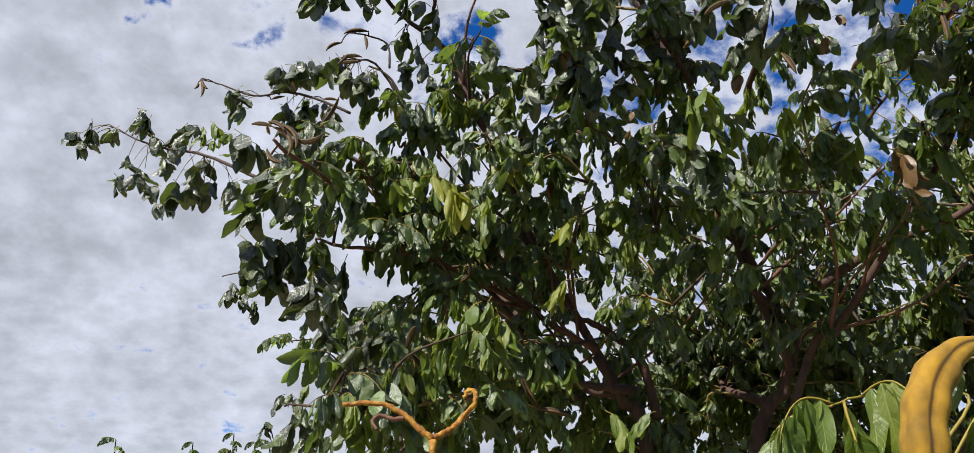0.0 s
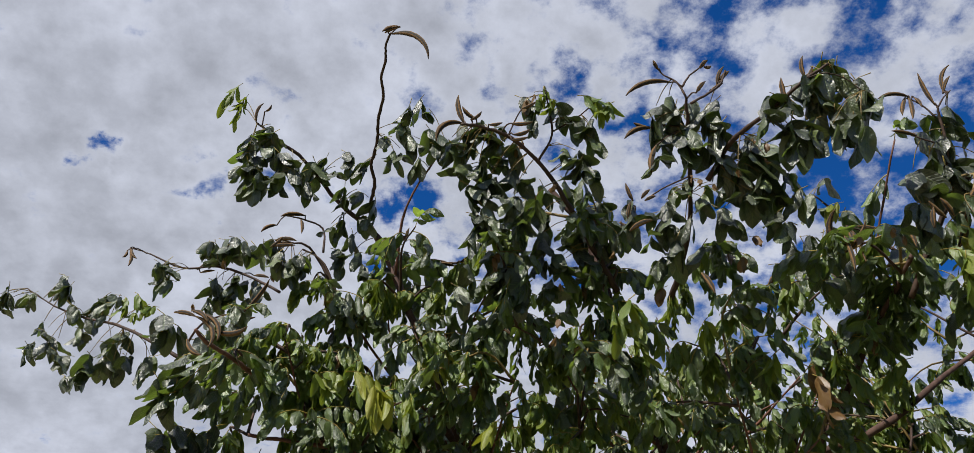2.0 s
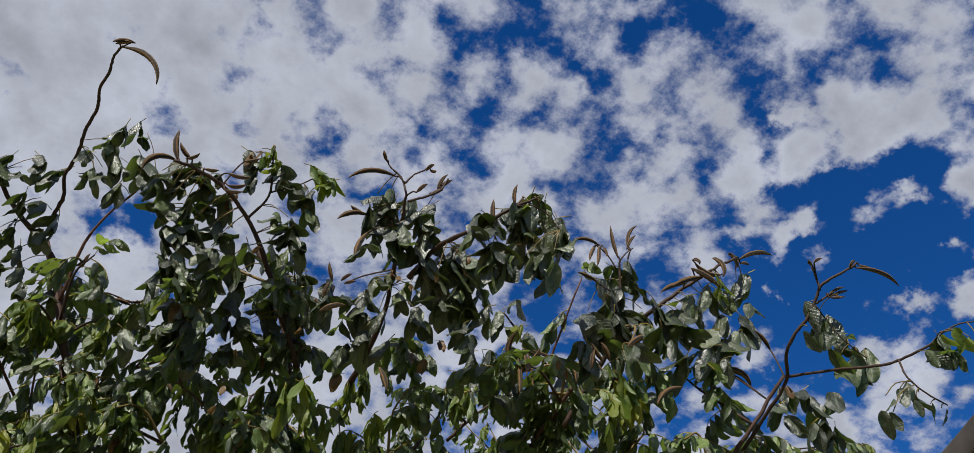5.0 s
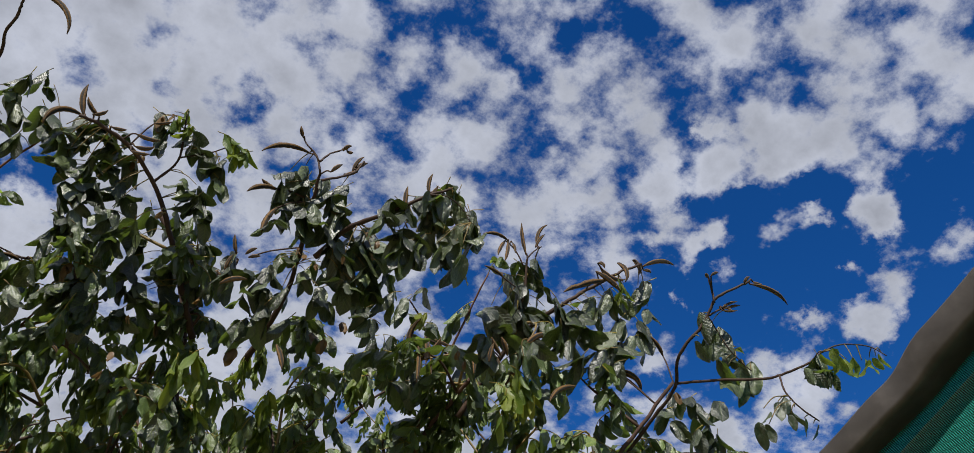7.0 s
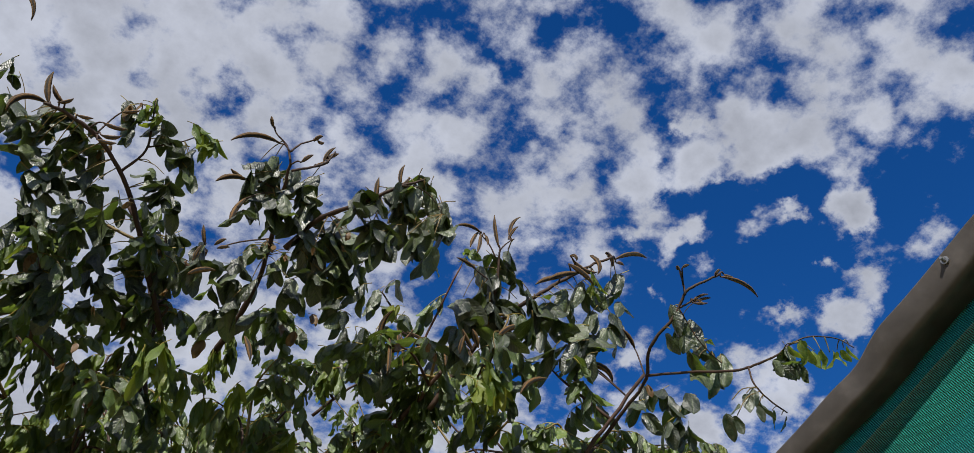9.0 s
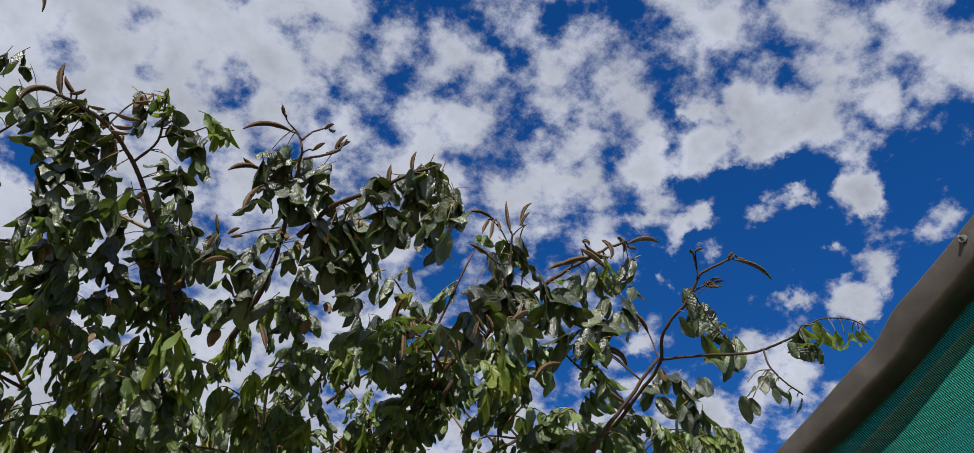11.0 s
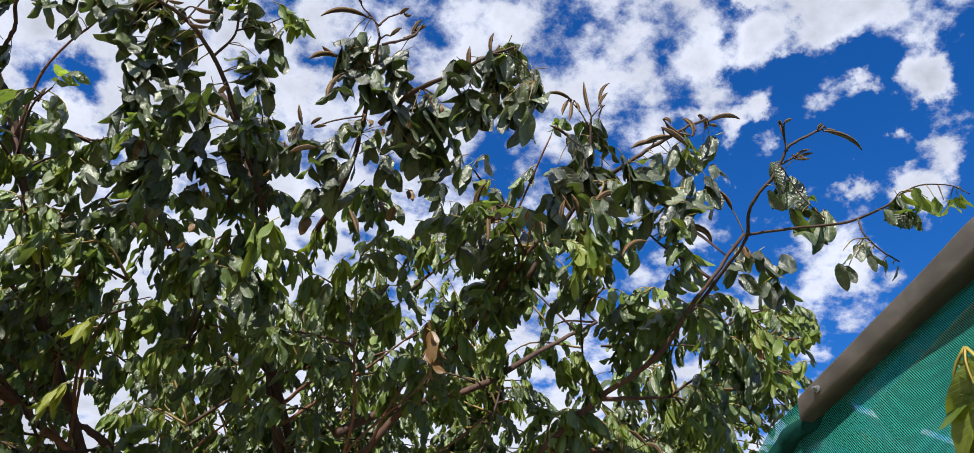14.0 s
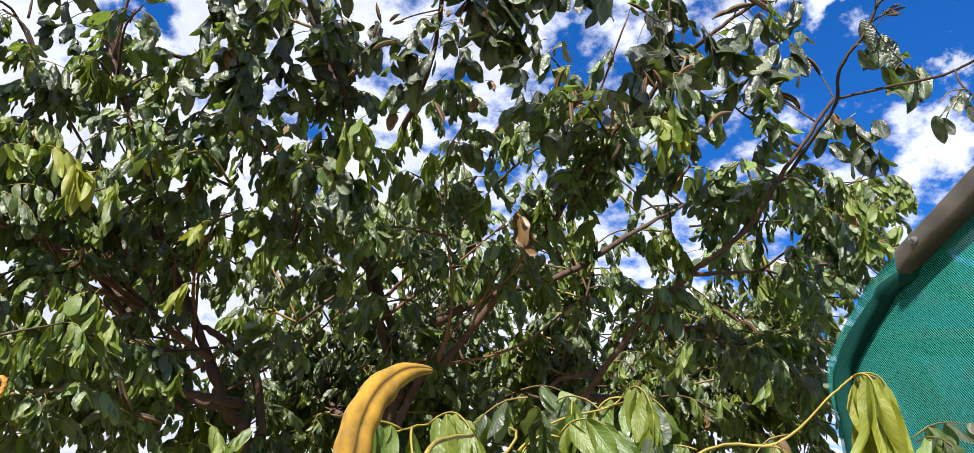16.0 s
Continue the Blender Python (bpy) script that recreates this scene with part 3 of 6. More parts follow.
def sprig(r, count, blade, narrow, lean, twist=0.5):
    """A short arched leaf stalk with leaflets hanging from both of its sides, centred on the origin."""
    build = Build()
    head = r.uniform(0, 6.3)
    along = Vector((math.cos(head), math.sin(head), 0))
    across = Vector((-along.y, along.x, 0))
    slope = r.uniform(-0.1, 0.7)
    node = [Vector((0, 0, 0))]
    for k in range((count + 1) // 2 + 1):
        node.append(node[-1] + (along * math.cos(slope) - Vector((0, 0, math.sin(slope)))) * (blade * 0.27))
        slope += r.uniform(0.15, 0.5)
    for k in range(count):
        lat = across * (1 if k % 2 else -1)
        if k == count - 1 and count % 2:
            lat = along
        base = node[1 + k // 2]
        d = lat * lean * r.uniform(0.5, 1.5) + along * r.uniform(0.0, 0.5) + Vector((0, 0, -1))
        face = lat * r.uniform(0.5, 1.1) + Vector((r.uniform(-twist, twist), r.uniform(-twist, twist), 0.6))
        size = blade * r.uniform(0.78, 1.12)
        leaflet(build, base, d, face, size, size * narrow * r.uniform(0.88, 1.15), r.uniform(-0.6, 0.8), r.uniform(0.0, 0.65), 0, r)
    if count > 1:
        tube(build, node[:-1], 0.0017, 0.0012, 3, 1)
    build.array()
    build.v = [build.v[0] - build.v[0].mean(axis=0)]
    return build


SPRIG = [sprig(leaf_rng, leaf_rng.choice((2, 3, 3, 4, 5)), leaf_rng.uniform(0.096, 0.118), leaf_rng.uniform(0.42, 0.52), leaf_rng.uniform(0.25, 0.8)) for _ in range(24)]
YOUNG_SPRIG = [sprig(leaf_rng, leaf_rng.choice((5, 6, 7)), leaf_rng.uniform(0.080, 0.105), leaf_rng.uniform(0.30, 0.38), leaf_rng.uniform(0.25, 0.6)) for _ in range(8)]
WILT_SPRIG = [sprig(leaf_rng, leaf_rng.choice((5, 6)), leaf_rng.uniform(0.11, 0.14), leaf_rng.uniform(0.26, 0.32), leaf_rng.uniform(0.15, 0.35)) for _ in range(6)]
DRY_SPRIG = [sprig(leaf_rng, 2, leaf_rng.uniform(0.07, 0.09), 0.50, 0.3) for _ in range(3)]
SINGLE = [sprig(leaf_rng, 1, leaf_rng.uniform(0.092, 0.112), leaf_rng.uniform(0.46, 0.54), 0.25, 0.3) for _ in range(8)]
SINGLE_MESH = [b.mesh("leaflet", (SHADED_LEAF, PETIOLE)) for b in SINGLE]
YOUNG_SINGLE_MESH = [b.mesh("young_leaflet", (YOUNG, PETIOLE)) for b in SINGLE]
SPRIG_MESH = [b.mesh("leaf", (SHADED_LEAF, PETIOLE)) for b in SPRIG]
YOUNG_SPRIG_MESH = [b.mesh("young_leaf", (YOUNG, STALK)) for b in YOUNG_SPRIG]
WILT_SPRIG_MESH = [b.mesh("young_leaf", (PALE, STALK)) for b in WILT_SPRIG]
DRY_SPRIG_MESH = [b.mesh("dry_leaf", (BROWN, STALK)) for b in DRY_SPRIG]


def pod_mesh(r, length, thick, bend, twist=0.0, sides=12, steps=14):
    """A curved, furry pod with thick ridges; starts at the origin, grows along +x and bends down."""
    build, line, p, a, y = Build(), [], Vector((0, 0, 0)), 0.0, 0.0
    for k in range(steps + 1):
        line.append(p.copy())
        p = p + Vector((math.cos(a) * math.cos(y), math.sin(y), math.sin(a))) * (length / steps)
        a -= bend / steps * (0.6 + 0.8 * k / steps)
        y += twist / steps

    def shape(angle, s):
        body = min(1.0, 0.28 + 2.4 * s) * min(1.0, 0.10 + 2.8 * (1 - s)) ** 0.8
        return body * (0.80 + 0.24 * abs(math.sin(2 * angle))) * (1.0 + 0.05 * math.sin(s * 40))

    tube(build, line, thick, thick * 0.92, sides, 0, 0.0, shape)
    return build


pod_rng = random.Random(5)
POD_MESH = [pod_mesh(pod_rng, pod_rng.uniform(0.11, 0.18), pod_rng.uniform(0.0095, 0.0125), pod_rng.uniform(0.5, 2.4), pod_rng.uniform(-0.6, 0.6)).mesh("pod", (POD,)) for _ in range(10)]
BUD_MESH = [pod_mesh(pod_rng, pod_rng.uniform(0.04, 0.075), pod_rng.uniform(0.006, 0.009), pod_rng.uniform(-0.6, 1.2)).mesh("young_pod", (POD,)) for _ in range(5)]

# ---- ground ----
ground = Build()
rings, spokes = (0.0, 1.5, 4, 9, 20, 45, 110, 300, 900, 2500), 48
gv = [(0, 0, 0)]
for k, rad in enumerate(rings[1:]):
    for j in range(spokes):
        x, y = rad * math.cos(2 * math.pi * j / spokes), rad * math.sin(2 * math.pi * j / spokes)
        gv.append((x, y, 0.05 * noise.noise(Vector((x * 0.4, y * 0.4, 0)))))
gf = [(0, 1 + j, 1 + (j + 1) % spokes) for j in range(spokes)]
for k in range(len(rings) - 2):
    for j in range(spokes):
        a, b = 1 + k * spokes + j, 1 + k * spokes + (j + 1) % spokes
        gf.append((a, a + spokes, b + spokes, b))
ground.add(gv, gf, [[(0, 0)] * len(f) for f in gf], [0] * len(gf))
tagged(new("ground", ground.mesh("ground", (BOUNCE_GROUND,))), "unseen ground under the trees, lightened to bounce light", "ground", kind="structure")


# ---- trees ----
class Tree:
    """A tree in the making: its limbs, twigs, leaves and pods."""

    def __init__(self, name, place, label, group="", leaf_parts=0, seed=3):
        self.root = thing(name, place, label, "tree", group)
        self.inv = Matrix.Translation(-Vector(place))
        self.wood, self.leaves, self.twigs, self.pods = [], [], Build(), 0
        self.leaf_parts, self.r, self.ends = leaf_parts, random.Random(seed), []

    def local(self, m):
        return self.inv @ m

    def limb(self, points, r0, r1, name="limb", mat=None, steps=6, sides=10, label=""):
        line = smooth_line(points, steps)
        r = self.r
        wob = [p + Vector((r.uniform(-1, 1), r.uniform(-1, 1), r.uniform(-1, 1))) * min(r0, 0.03) * 0.22 for p in line]
        b = Build()
        tube(b, [self.inv @ p for p in wob], r0, r1, sides, 0, 0.10)
        part(name, b.mesh(name, (mat or BARK,)), self.root, label)
        self.wood.append((wob, r0, r1))
        return wob

    def leaf(self, place, yaw, pitch=0.0, scale=1.0, kind="mature", roll=0.0):
        self.leaves.append((Vector(place), yaw, pitch, scale, kind, roll))

    def spray(self, line, count, start=0.25, scale=1.0, kind="mature", spread=1.0, tip=True, stop=1.0):
        """Leaves in turn along a twig, and a tuft at its tip."""
        r, n, turn = self.r, len(line), self.r.uniform(0, 6.3)
        for k in range(count):
            s = start + (stop - start) * (k + r.uniform(0, 0.8)) / count
            f = min(s, 0.999) * (n - 1)
            i = int(f)
            p = line[i].lerp(line[i + 1], f - i)
            w = line[i + 1] - line[i]
            head = math.atan2(w.y, w.x)
            flat = math.hypot(w.x, w.y) / max(w.length, 1e-6)
            turn += 2.4
            yaw = head + r.choice((-1, 1)) * r.uniform(0.5, 1.6) if flat > 0.75 else turn
            self.leaf(p, yaw, r.uniform(-0.5, 0.35) * spread, scale * r.uniform(0.75, 1.15), kind, r.uniform(-0.3, 0.3))
        if tip:
            w = line[-1] - line[-2]
            self.leaf(line[-1], math.atan2(w.y, w.x) + r.uniform(-0.4, 0.4), r.uniform(-0.2, 0.3), scale * r.uniform(0.7, 1.0), kind)

    def shoot(self, points, r0=0.008, r1=0.003, leaves=8, start=0.25, scale=1.0, kind="mature", mat=None, tip=True, stop=1.0):
        line = self.limb(points, r0, r1, "branch", mat or TWIG, 5, 7)
        if leaves:
            self.spray(line, max(1, round(leaves * 0.86)), start, scale, kind, tip=tip and stop == 1.0, stop=stop)
        return line

    def fill(self, centre, radii, count, leaves=7, scale=1.0, kind="mature", rise=0.25):
        """Small leafy twigs from the nearest wood into a rounded part of the crown."""
        r = self.r
        c, rad = Vector(centre), Vector(radii)
        wood = [p for line, r0, r1 in self.wood for p in line]
        for n in range(count):
            end, room = None, -1.0
            for _ in range(10):                      # the emptiest of ten places
                q = Vector((r.uniform(-1, 1), r.uniform(-1, 1), r.uniform(-1, 1)))
                if q.length > 1:
                    continue
                e = c + Vector((q.x * rad.x, q.y * rad.y, q.z * rad.z))
                free = min(((e - o).length for o in self.ends), default=9.0)
                if free > room:
                    end, room = e, free
            if end is None:
                end = c.copy()
            self.ends.append(end)
            root = min(wood, key=lambda w: (w - end).length + max(0.0, w.z - end.z) * 0.8 + (1.0 if (w - end).length < 0.12 else 0.0))
            way = end - root
            if way.length > 0.75:
                root = end - way.normalized() * 0.75 - Vector((0, 0, 0.1))
            mid = root.lerp(end, 0.5) + Vector((r.uniform(-0.07, 0.07), r.uniform(-0.07, 0.07), rise * r.uniform(0.1, 0.4)))
            line = smooth_line([root, mid, end], 4)
            tube(self.twigs, [self.inv @ p for p in line], 0.0062, 0.0026, 5, n % 2)
            odd = r.random()
            self.spray(line, leaves, 0.2, scale, kind)
            if odd < 0.22:
                self.leaf(line[-1], r.uniform(0, 6.3), 0.1, scale * 0.75, "young")
            if odd > 0.90:
                self.leaf(line[-2], r.uniform(0, 6.3), -0.3, scale * 0.45, "dry")
            if 0.70 < odd < 0.82 and c.y < 3.15 and kind == "mature":
                for k in range(2):
                    self.pod(line[-1], end.x * 40 + 2.4 * k, 0.9 - 1.1 * k, None, end.z * 30)

    def pod(self, place, yaw, pitch=0.0, mesh=None, roll=0.0, scale=1.0):
        m = Matrix.Translation(place) @ Euler((roll, -pitch, yaw)).to_matrix().to_4x4() @ Matrix.Scale(scale, 4)
        part("pod", mesh or POD_MESH[self.pods % len(POD_MESH)], self.root, at=self.local(m))
        self.pods += 1

    def sprigs(self, centres, scale=1.0, kind="mature"):
        """Hanging leaflets round given places, each on a thin stalk from the nearest wood."""
        r = self.r
        wood = [p for line, r0, r1 in self.wood for p in line]
        for c in centres:
            c = Vector(c)
            size = scale * r.uniform(0.9, 1.12)
            self.leaf(c, r.uniform(0, 6.3), r.uniform(-0.2, 0.2), size, kind + "_sprig", r.uniform(-0.2, 0.2))
            top = c + Vector((0, 0, 0.05 * size))
            root = min(wood, key=lambda w: (w - top).length)
            reach = (root - top).length
            if reach < 0.17:
                mid = root.lerp(top, 0.55) + Vector((0, 0, 0.12 * reach))
                tube(self.twigs, [self.inv @ p for p in smooth_line([root, mid, top], 3)], 0.0021, 0.0013, 4, 1)

    def arc_pods(self, rows, thick=1.0):
        """Curved pods by base, tip and bow; the bow says how far and to which side the pod is bent."""
        for base, tip, bow in rows:
            base, tip = Vector(base), Vector(tip)
            chord = tip - base
            bend = max(0.25, abs(bow))
            length = chord.length * (bend / 2) / math.sin(bend / 2)
            build = pod_mesh(self.r, length, 0.0092 * thick * self.r.uniform(0.85, 1.12) * min(1.0, 0.55 + length * 4), bend)
            pts = build.array()
            end = Vector(pts[14 * 12:15 * 12].mean(axis=0))
            x0 = end.normalized()
            y0 = Vector((0, 1, 0))
            z0 = x0.cross(y0)
            x1 = chord.normalized()
            z1 = chord.cross(base - Vector((0.25, 0.0, 1.6))) * (1 if bow > 0 else -1)
            z1 = (z1 - x1 * z1.dot(x1)).normalized()
            y1 = z1.cross(x1)
            a = Matrix((x0, y0, z0)).transposed()
            b = Matrix((x1, y1, z1)).transposed()
            m = Matrix.Translation(base) @ (b @ a.transposed()).to_4x4()
            part("pod", build.mesh("pod", (POD,)), self.root, at=self.local(m))
            root = min((p for line, r0, r1 in self.wood for p in line), key=lambda w: (w - base).length)
            if 0.004 < (root - base).length < 0.2:
                tube(self.twigs, [self.inv @ p for p in smooth_line([root, root.lerp(base, 0.6) + Vector((0, 0, 0.01)), base], 3)], 0.003, 0.0026, 5, 0)

    def finish(self, eye=Vector((0.25, 0.0, 1.6))):
        """The leaves nearest to eye, a point by the camera's way, become parts, the rest one crown mesh."""
        order = sorted(self.leaves, key=lambda q: (q[0] - eye).length)
        crown = Build()
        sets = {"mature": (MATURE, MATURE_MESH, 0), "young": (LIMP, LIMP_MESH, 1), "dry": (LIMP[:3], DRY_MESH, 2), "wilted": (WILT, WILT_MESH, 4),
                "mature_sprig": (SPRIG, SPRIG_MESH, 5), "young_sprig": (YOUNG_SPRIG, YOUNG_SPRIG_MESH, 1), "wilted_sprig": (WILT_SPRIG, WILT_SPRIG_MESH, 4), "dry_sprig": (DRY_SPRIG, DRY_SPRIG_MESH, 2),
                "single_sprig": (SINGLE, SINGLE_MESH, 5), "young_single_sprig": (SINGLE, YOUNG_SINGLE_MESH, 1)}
        chunks = []
        for k, (p, yaw, pitch, scale, kind, roll) in enumerate(order):
            builds, meshes, slot = sets[kind]
            i = self.r.randrange(len(meshes))
            m = Matrix.Translation(p) @ Euler((roll, -pitch, yaw)).to_matrix().to_4x4() @ Matrix.Scale(scale, 4)
            if k < self.leaf_parts:
                part("leaf", meshes[i], self.root, at=self.local(m))
            else:
                chunks.append((builds[i], self.local(m), slot))
        if chunks:
            v, f, uv, ms, base = [], [], [], [], 0
            for b, m, slot in chunks:
                a = b.array() @ np.array(m.to_3x3()).T + np.array(m.translation)
                v.append(a)
                f.extend([tuple(q + base for q in face) for face in b.f])
                uv.extend(b.uv)
                ms.extend([3 if s == 1 else slot for s in b.m])
                base += len(a)
            crown.v, crown.f, crown.uv, crown.m = v, f, uv, ms
            tagged(part("crown", crown.mesh("crown", (LEAF, YOUNG, BROWN, STALK, PALE, SHADED_LEAF)), self.root), kind="stuff")
        if self.twigs.v:
            tagged(part("fine_twig_mass", self.twigs.mesh("fine_twig_mass", (TWIG, PETIOLE)), self.root), kind="stuff")


TRUNK = (0.707, 3.55, 0.0)
# ---- the large pod-bearing tree ----
tree = Tree("pod_tree", TRUNK, "tall leafy tree with dark green pinnate leaves and brown furry pods", leaf_parts=300, seed=11)

# trunk and main limbs
tree.limb([TRUNK, (TRUNK[0] - 0.03, TRUNK[1], 0.7)] + [(0.681, 3.5, 2.12), (0.586, 3.45, 2.329), (0.487, 3.4, 2.493)], 0.038, 0.020, "trunk", label="rough reddish brown trunk")
tree.limb([(TRUNK[0], TRUNK[1], 0.5)] + [(1.107, 3.5, 2.116), (1.247, 3.45, 2.391), (1.272, 3.4, 2.609), (1.081, 3.3, 2.95)], 0.036, 0.015, "limb")
limb_c = tree.limb([(TRUNK[0] + 0.02, TRUNK[1], 0.75)] + [(1.224, 3.2, 2.341), (1.319, 3.05, 2.489), (1.469, 2.85, 2.728), (1.588, 2.7, 2.928), (1.636, 2.45, 3.089), (1.683, 2.2, 3.229)], 0.018, 0.008, "limb")
tree.limb([(TRUNK[0] + 0.05, TRUNK[1], 0.6)] + [(1.743, 3.1, 2.127), (1.81, 2.85, 2.336), (1.885, 2.5, 2.572), (1.976, 2.3, 2.703), (2.034, 2.05, 2.781), (2.059, 1.85, 2.919), (2.142, 1.68, 3.112)], 0.0155, 0.0062, "limb")
limb_a = tree.limb([(0.525, 3.42, 2.447), (0.312, 3.35, 2.794), (0.186, 3.2, 2.936), (0.136, 2.88, 3.009), (0.002, 2.86, 3.283), (-0.189, 2.93, 3.705)], 0.021, 0.010, "limb")
tree.limb([(1.081, 3.3, 2.95), (0.958, 3.15, 3.074), (0.843, 3.0, 3.246)] + [(0.779, 2.77, 3.301), (0.742, 2.74, 3.445), (0.655, 2.72, 3.643), (0.546, 2.7, 3.776)], 0.022, 0.011, "limb")
# one limb to the west, low, reddish
limb_e = tree.limb([(0.488, 3.4, 2.506), (0.336, 3.35, 2.579), (0.159, 3.25, 2.66), (-0.01, 3.12, 2.7), (-0.17, 3.0, 2.739), (-0.324, 2.93, 2.733), (-0.511, 2.88, 2.734)], 0.014, 0.006, "limb", RED_TWIG)
limb_f = tree.limb([(0.586, 3.45, 2.329), (0.392, 3.5, 2.415), (0.073, 3.7, 2.866), (-0.12, 3.9, 3.166)], 0.020, 0.009, "limb")
limb_g = tree.limb([(0.412, 3.45, 2.326), (0.215, 3.6, 2.465), (-0.208, 3.8, 2.627), (-0.51, 3.9, 2.652)], 0.017, 0.008, "limb")
tree.limb([(1.269, 3.0, 2.644), (1.481, 3.0, 2.784), (1.806, 2.9, 2.913), (2.129, 2.9, 3.15), (2.533, 3.0, 3.443)], 0.018, 0.008, "limb")
tree.limb([(1.976, 2.3, 2.703), (2.187, 2.35, 2.765), (2.432, 2.4, 2.839)], 0.010, 0.004, "limb", RED_TWIG)
tree.limb([(1.945, 2.55, 2.573), (2.243, 2.6, 2.638), (2.384, 2.6, 2.576)], 0.010, 0.004, "limb", RED_TWIG)
tree.limb([(2.048, 2.1, 2.782), (2.313, 2.2, 3.036), (2.697, 2.3, 3.252)], 0.009, 0.004, "limb", RED_TWIG)
tree.limb([(1.179, 3.5, 2.326), (1.097, 3.9, 2.502), (1.307, 4.2, 2.739), (1.742, 4.5, 3.007)], 0.022, 0.009, "limb")
limb_m = tree.limb([(1.227, 3.3, 2.416), (1.106, 3.35, 2.877), (1.051, 3.3, 3.052)], 0.019, 0.009, "limb")
tree.limb([(1.896, 2.9, 2.394), (2.398, 3.2, 2.524), (3.235, 3.6, 2.994), (3.962, 3.8, 3.563), (4.904, 3.9, 4.393)], 0.018, 0.007, "limb")

# lesser branches that show between the leaves
def lesser(way, thick):
    tree.limb(way, thick, thick * 0.5, "branch", TWIG if thick < 0.012 else BARK, 5, 8)


lesser([(0.329, 3.3, 2.729), (0.228, 3.15, 2.882), (0.149, 3.05, 3.053), (0.052, 3.0, 3.244)], 0.013)
lesser([(-0.202, 3.1, 3.141), (-0.261, 3.05, 3.326), (-0.369, 3.0, 3.541), (-0.467, 3.0, 3.609)], 0.008)
lesser([(0.255, 3.4, 2.675), (0.077, 3.3, 2.762), (-0.084, 3.2, 2.919)], 0.010)
lesser([(0.237, 3.4, 2.521), (0.038, 3.35, 2.749), (-0.108, 3.3, 2.83)], 0.014)
lesser([(1.262, 3.35, 2.592), (1.111, 3.3, 2.775), (1.042, 3.25, 2.971)], 0.016)
lesser([(0.83, 3.5, 2.743), (1.007, 3.4, 2.908), (1.191, 3.3, 3.079)], 0.007)
lesser([(2.138, 2.6, 2.881), (2.066, 2.5, 2.989), (1.993, 2.4, 3.091)], 0.006)
lesser([(1.924, 3.2, 2.58), (2.027, 3.2, 2.795), (2.105, 3.2, 3.052)], 0.009)
lesser([(1.491, 2.9, 3.273), (1.591, 2.8, 3.381), (1.721, 2.7, 3.481)], 0.007)
lesser([(2.317, 2.7, 3.145), (2.54, 2.6, 3.166), (2.762, 2.5, 3.175)], 0.006)
lesser([(0.605, 2.7, 3.003), (0.526, 2.65, 3.033), (0.407, 2.6, 3.074)], 0.006)
lesser([(0.676, 2.75, 3.073), (0.661, 2.85, 2.99), (0.685, 3.0, 2.855)], 0.007)
lesser([(0.637, 3.45, 2.361), (0.481, 3.3, 2.332), (0.362, 3.2, 2.328)], 0.022)
lesser([(0.507, 3.4, 2.558), (0.34, 3.2, 2.463), (0.196, 3.0, 2.384)], 0.006)
lesser([(1.931, 2.9, 2.499), (1.814, 3.0, 2.481), (1.778, 3.1, 2.429)], 0.012)
lesser([(0.732, 3.5, 2.258), (0.676, 3.5, 2.505), (0.5, 3.4, 2.608), (0.4, 3.4, 2.645)], 0.022)

# thin reddish stems that criss-cross in the open heart of the crown
r = random.Random(31)
for k in range(30):
    stem = (limb_a, limb_e, limb_f, limb_g, limb_m, limb_c)[k % 6]
    root = stem[r.randrange(3, len(stem) - 4)]
    swing, reach = r.uniform(-2.6, -0.4), r.uniform(0.35, 0.8)
    way = Vector((math.cos(swing), math.sin(swing) * 0.6, r.uniform(0.2, 0.9))).normalized() * reach
    bend = Vector((r.uniform(-0.06, 0.06), r.uniform(-0.06, 0.06), r.uniform(-0.08, 0.04)))
    line = tree.limb([root, root + way * 0.5 + bend, root + way], r.uniform(0.005, 0.009), 0.003, "branch", RED_TWIG, 5, 7)
    tree.spray(line, 1, 0.8, 0.75)

# north-west shoot
s = tree.shoot([(-0.01, 2.9, 3.32), (-0.11, 2.85, 3.55), (-0.314, 2.8, 3.716), (-0.461, 2.7, 3.839), (-0.587, 2.6, 3.88), (-0.639, 2.52, 3.874)], 0.013, 0.004, 0)
tree.sprigs([(-0.767, 2.52, 3.994), (-0.715, 2.52, 3.962), (-0.722, 2.52, 3.916)], 0.8, "young")
tree.sprigs([(-0.681, 2.6, 3.819), (-0.682, 2.6, 3.677), (-0.631, 2.6, 3.862), (-0.571, 2.6, 3.767), (-0.569, 2.6, 3.826), (-0.488, 2.6, 3.717), (-0.619, 2.6, 3.617), (-0.576, 2.6, 3.646), (-0.454, 2.6, 3.676), (-0.521, 2.6, 3.633), (-0.616, 2.6, 3.727), (-0.678, 2.6, 3.764)], 0.95)
tree.sprigs([(-0.642, 2.54, 3.769), (-0.629, 2.54, 3.633), (-0.589, 2.54, 3.841), (-0.561, 2.54, 3.739), (-0.595, 2.54, 3.797), (-0.494, 2.54, 3.684), (-0.596, 2.54, 3.569), (-0.577, 2.54, 3.584), (-0.446, 2.54, 3.61), (-0.519, 2.54, 3.606), (-0.613, 2.54, 3.642), (-0.649, 2.54, 3.707)], 0.9025)
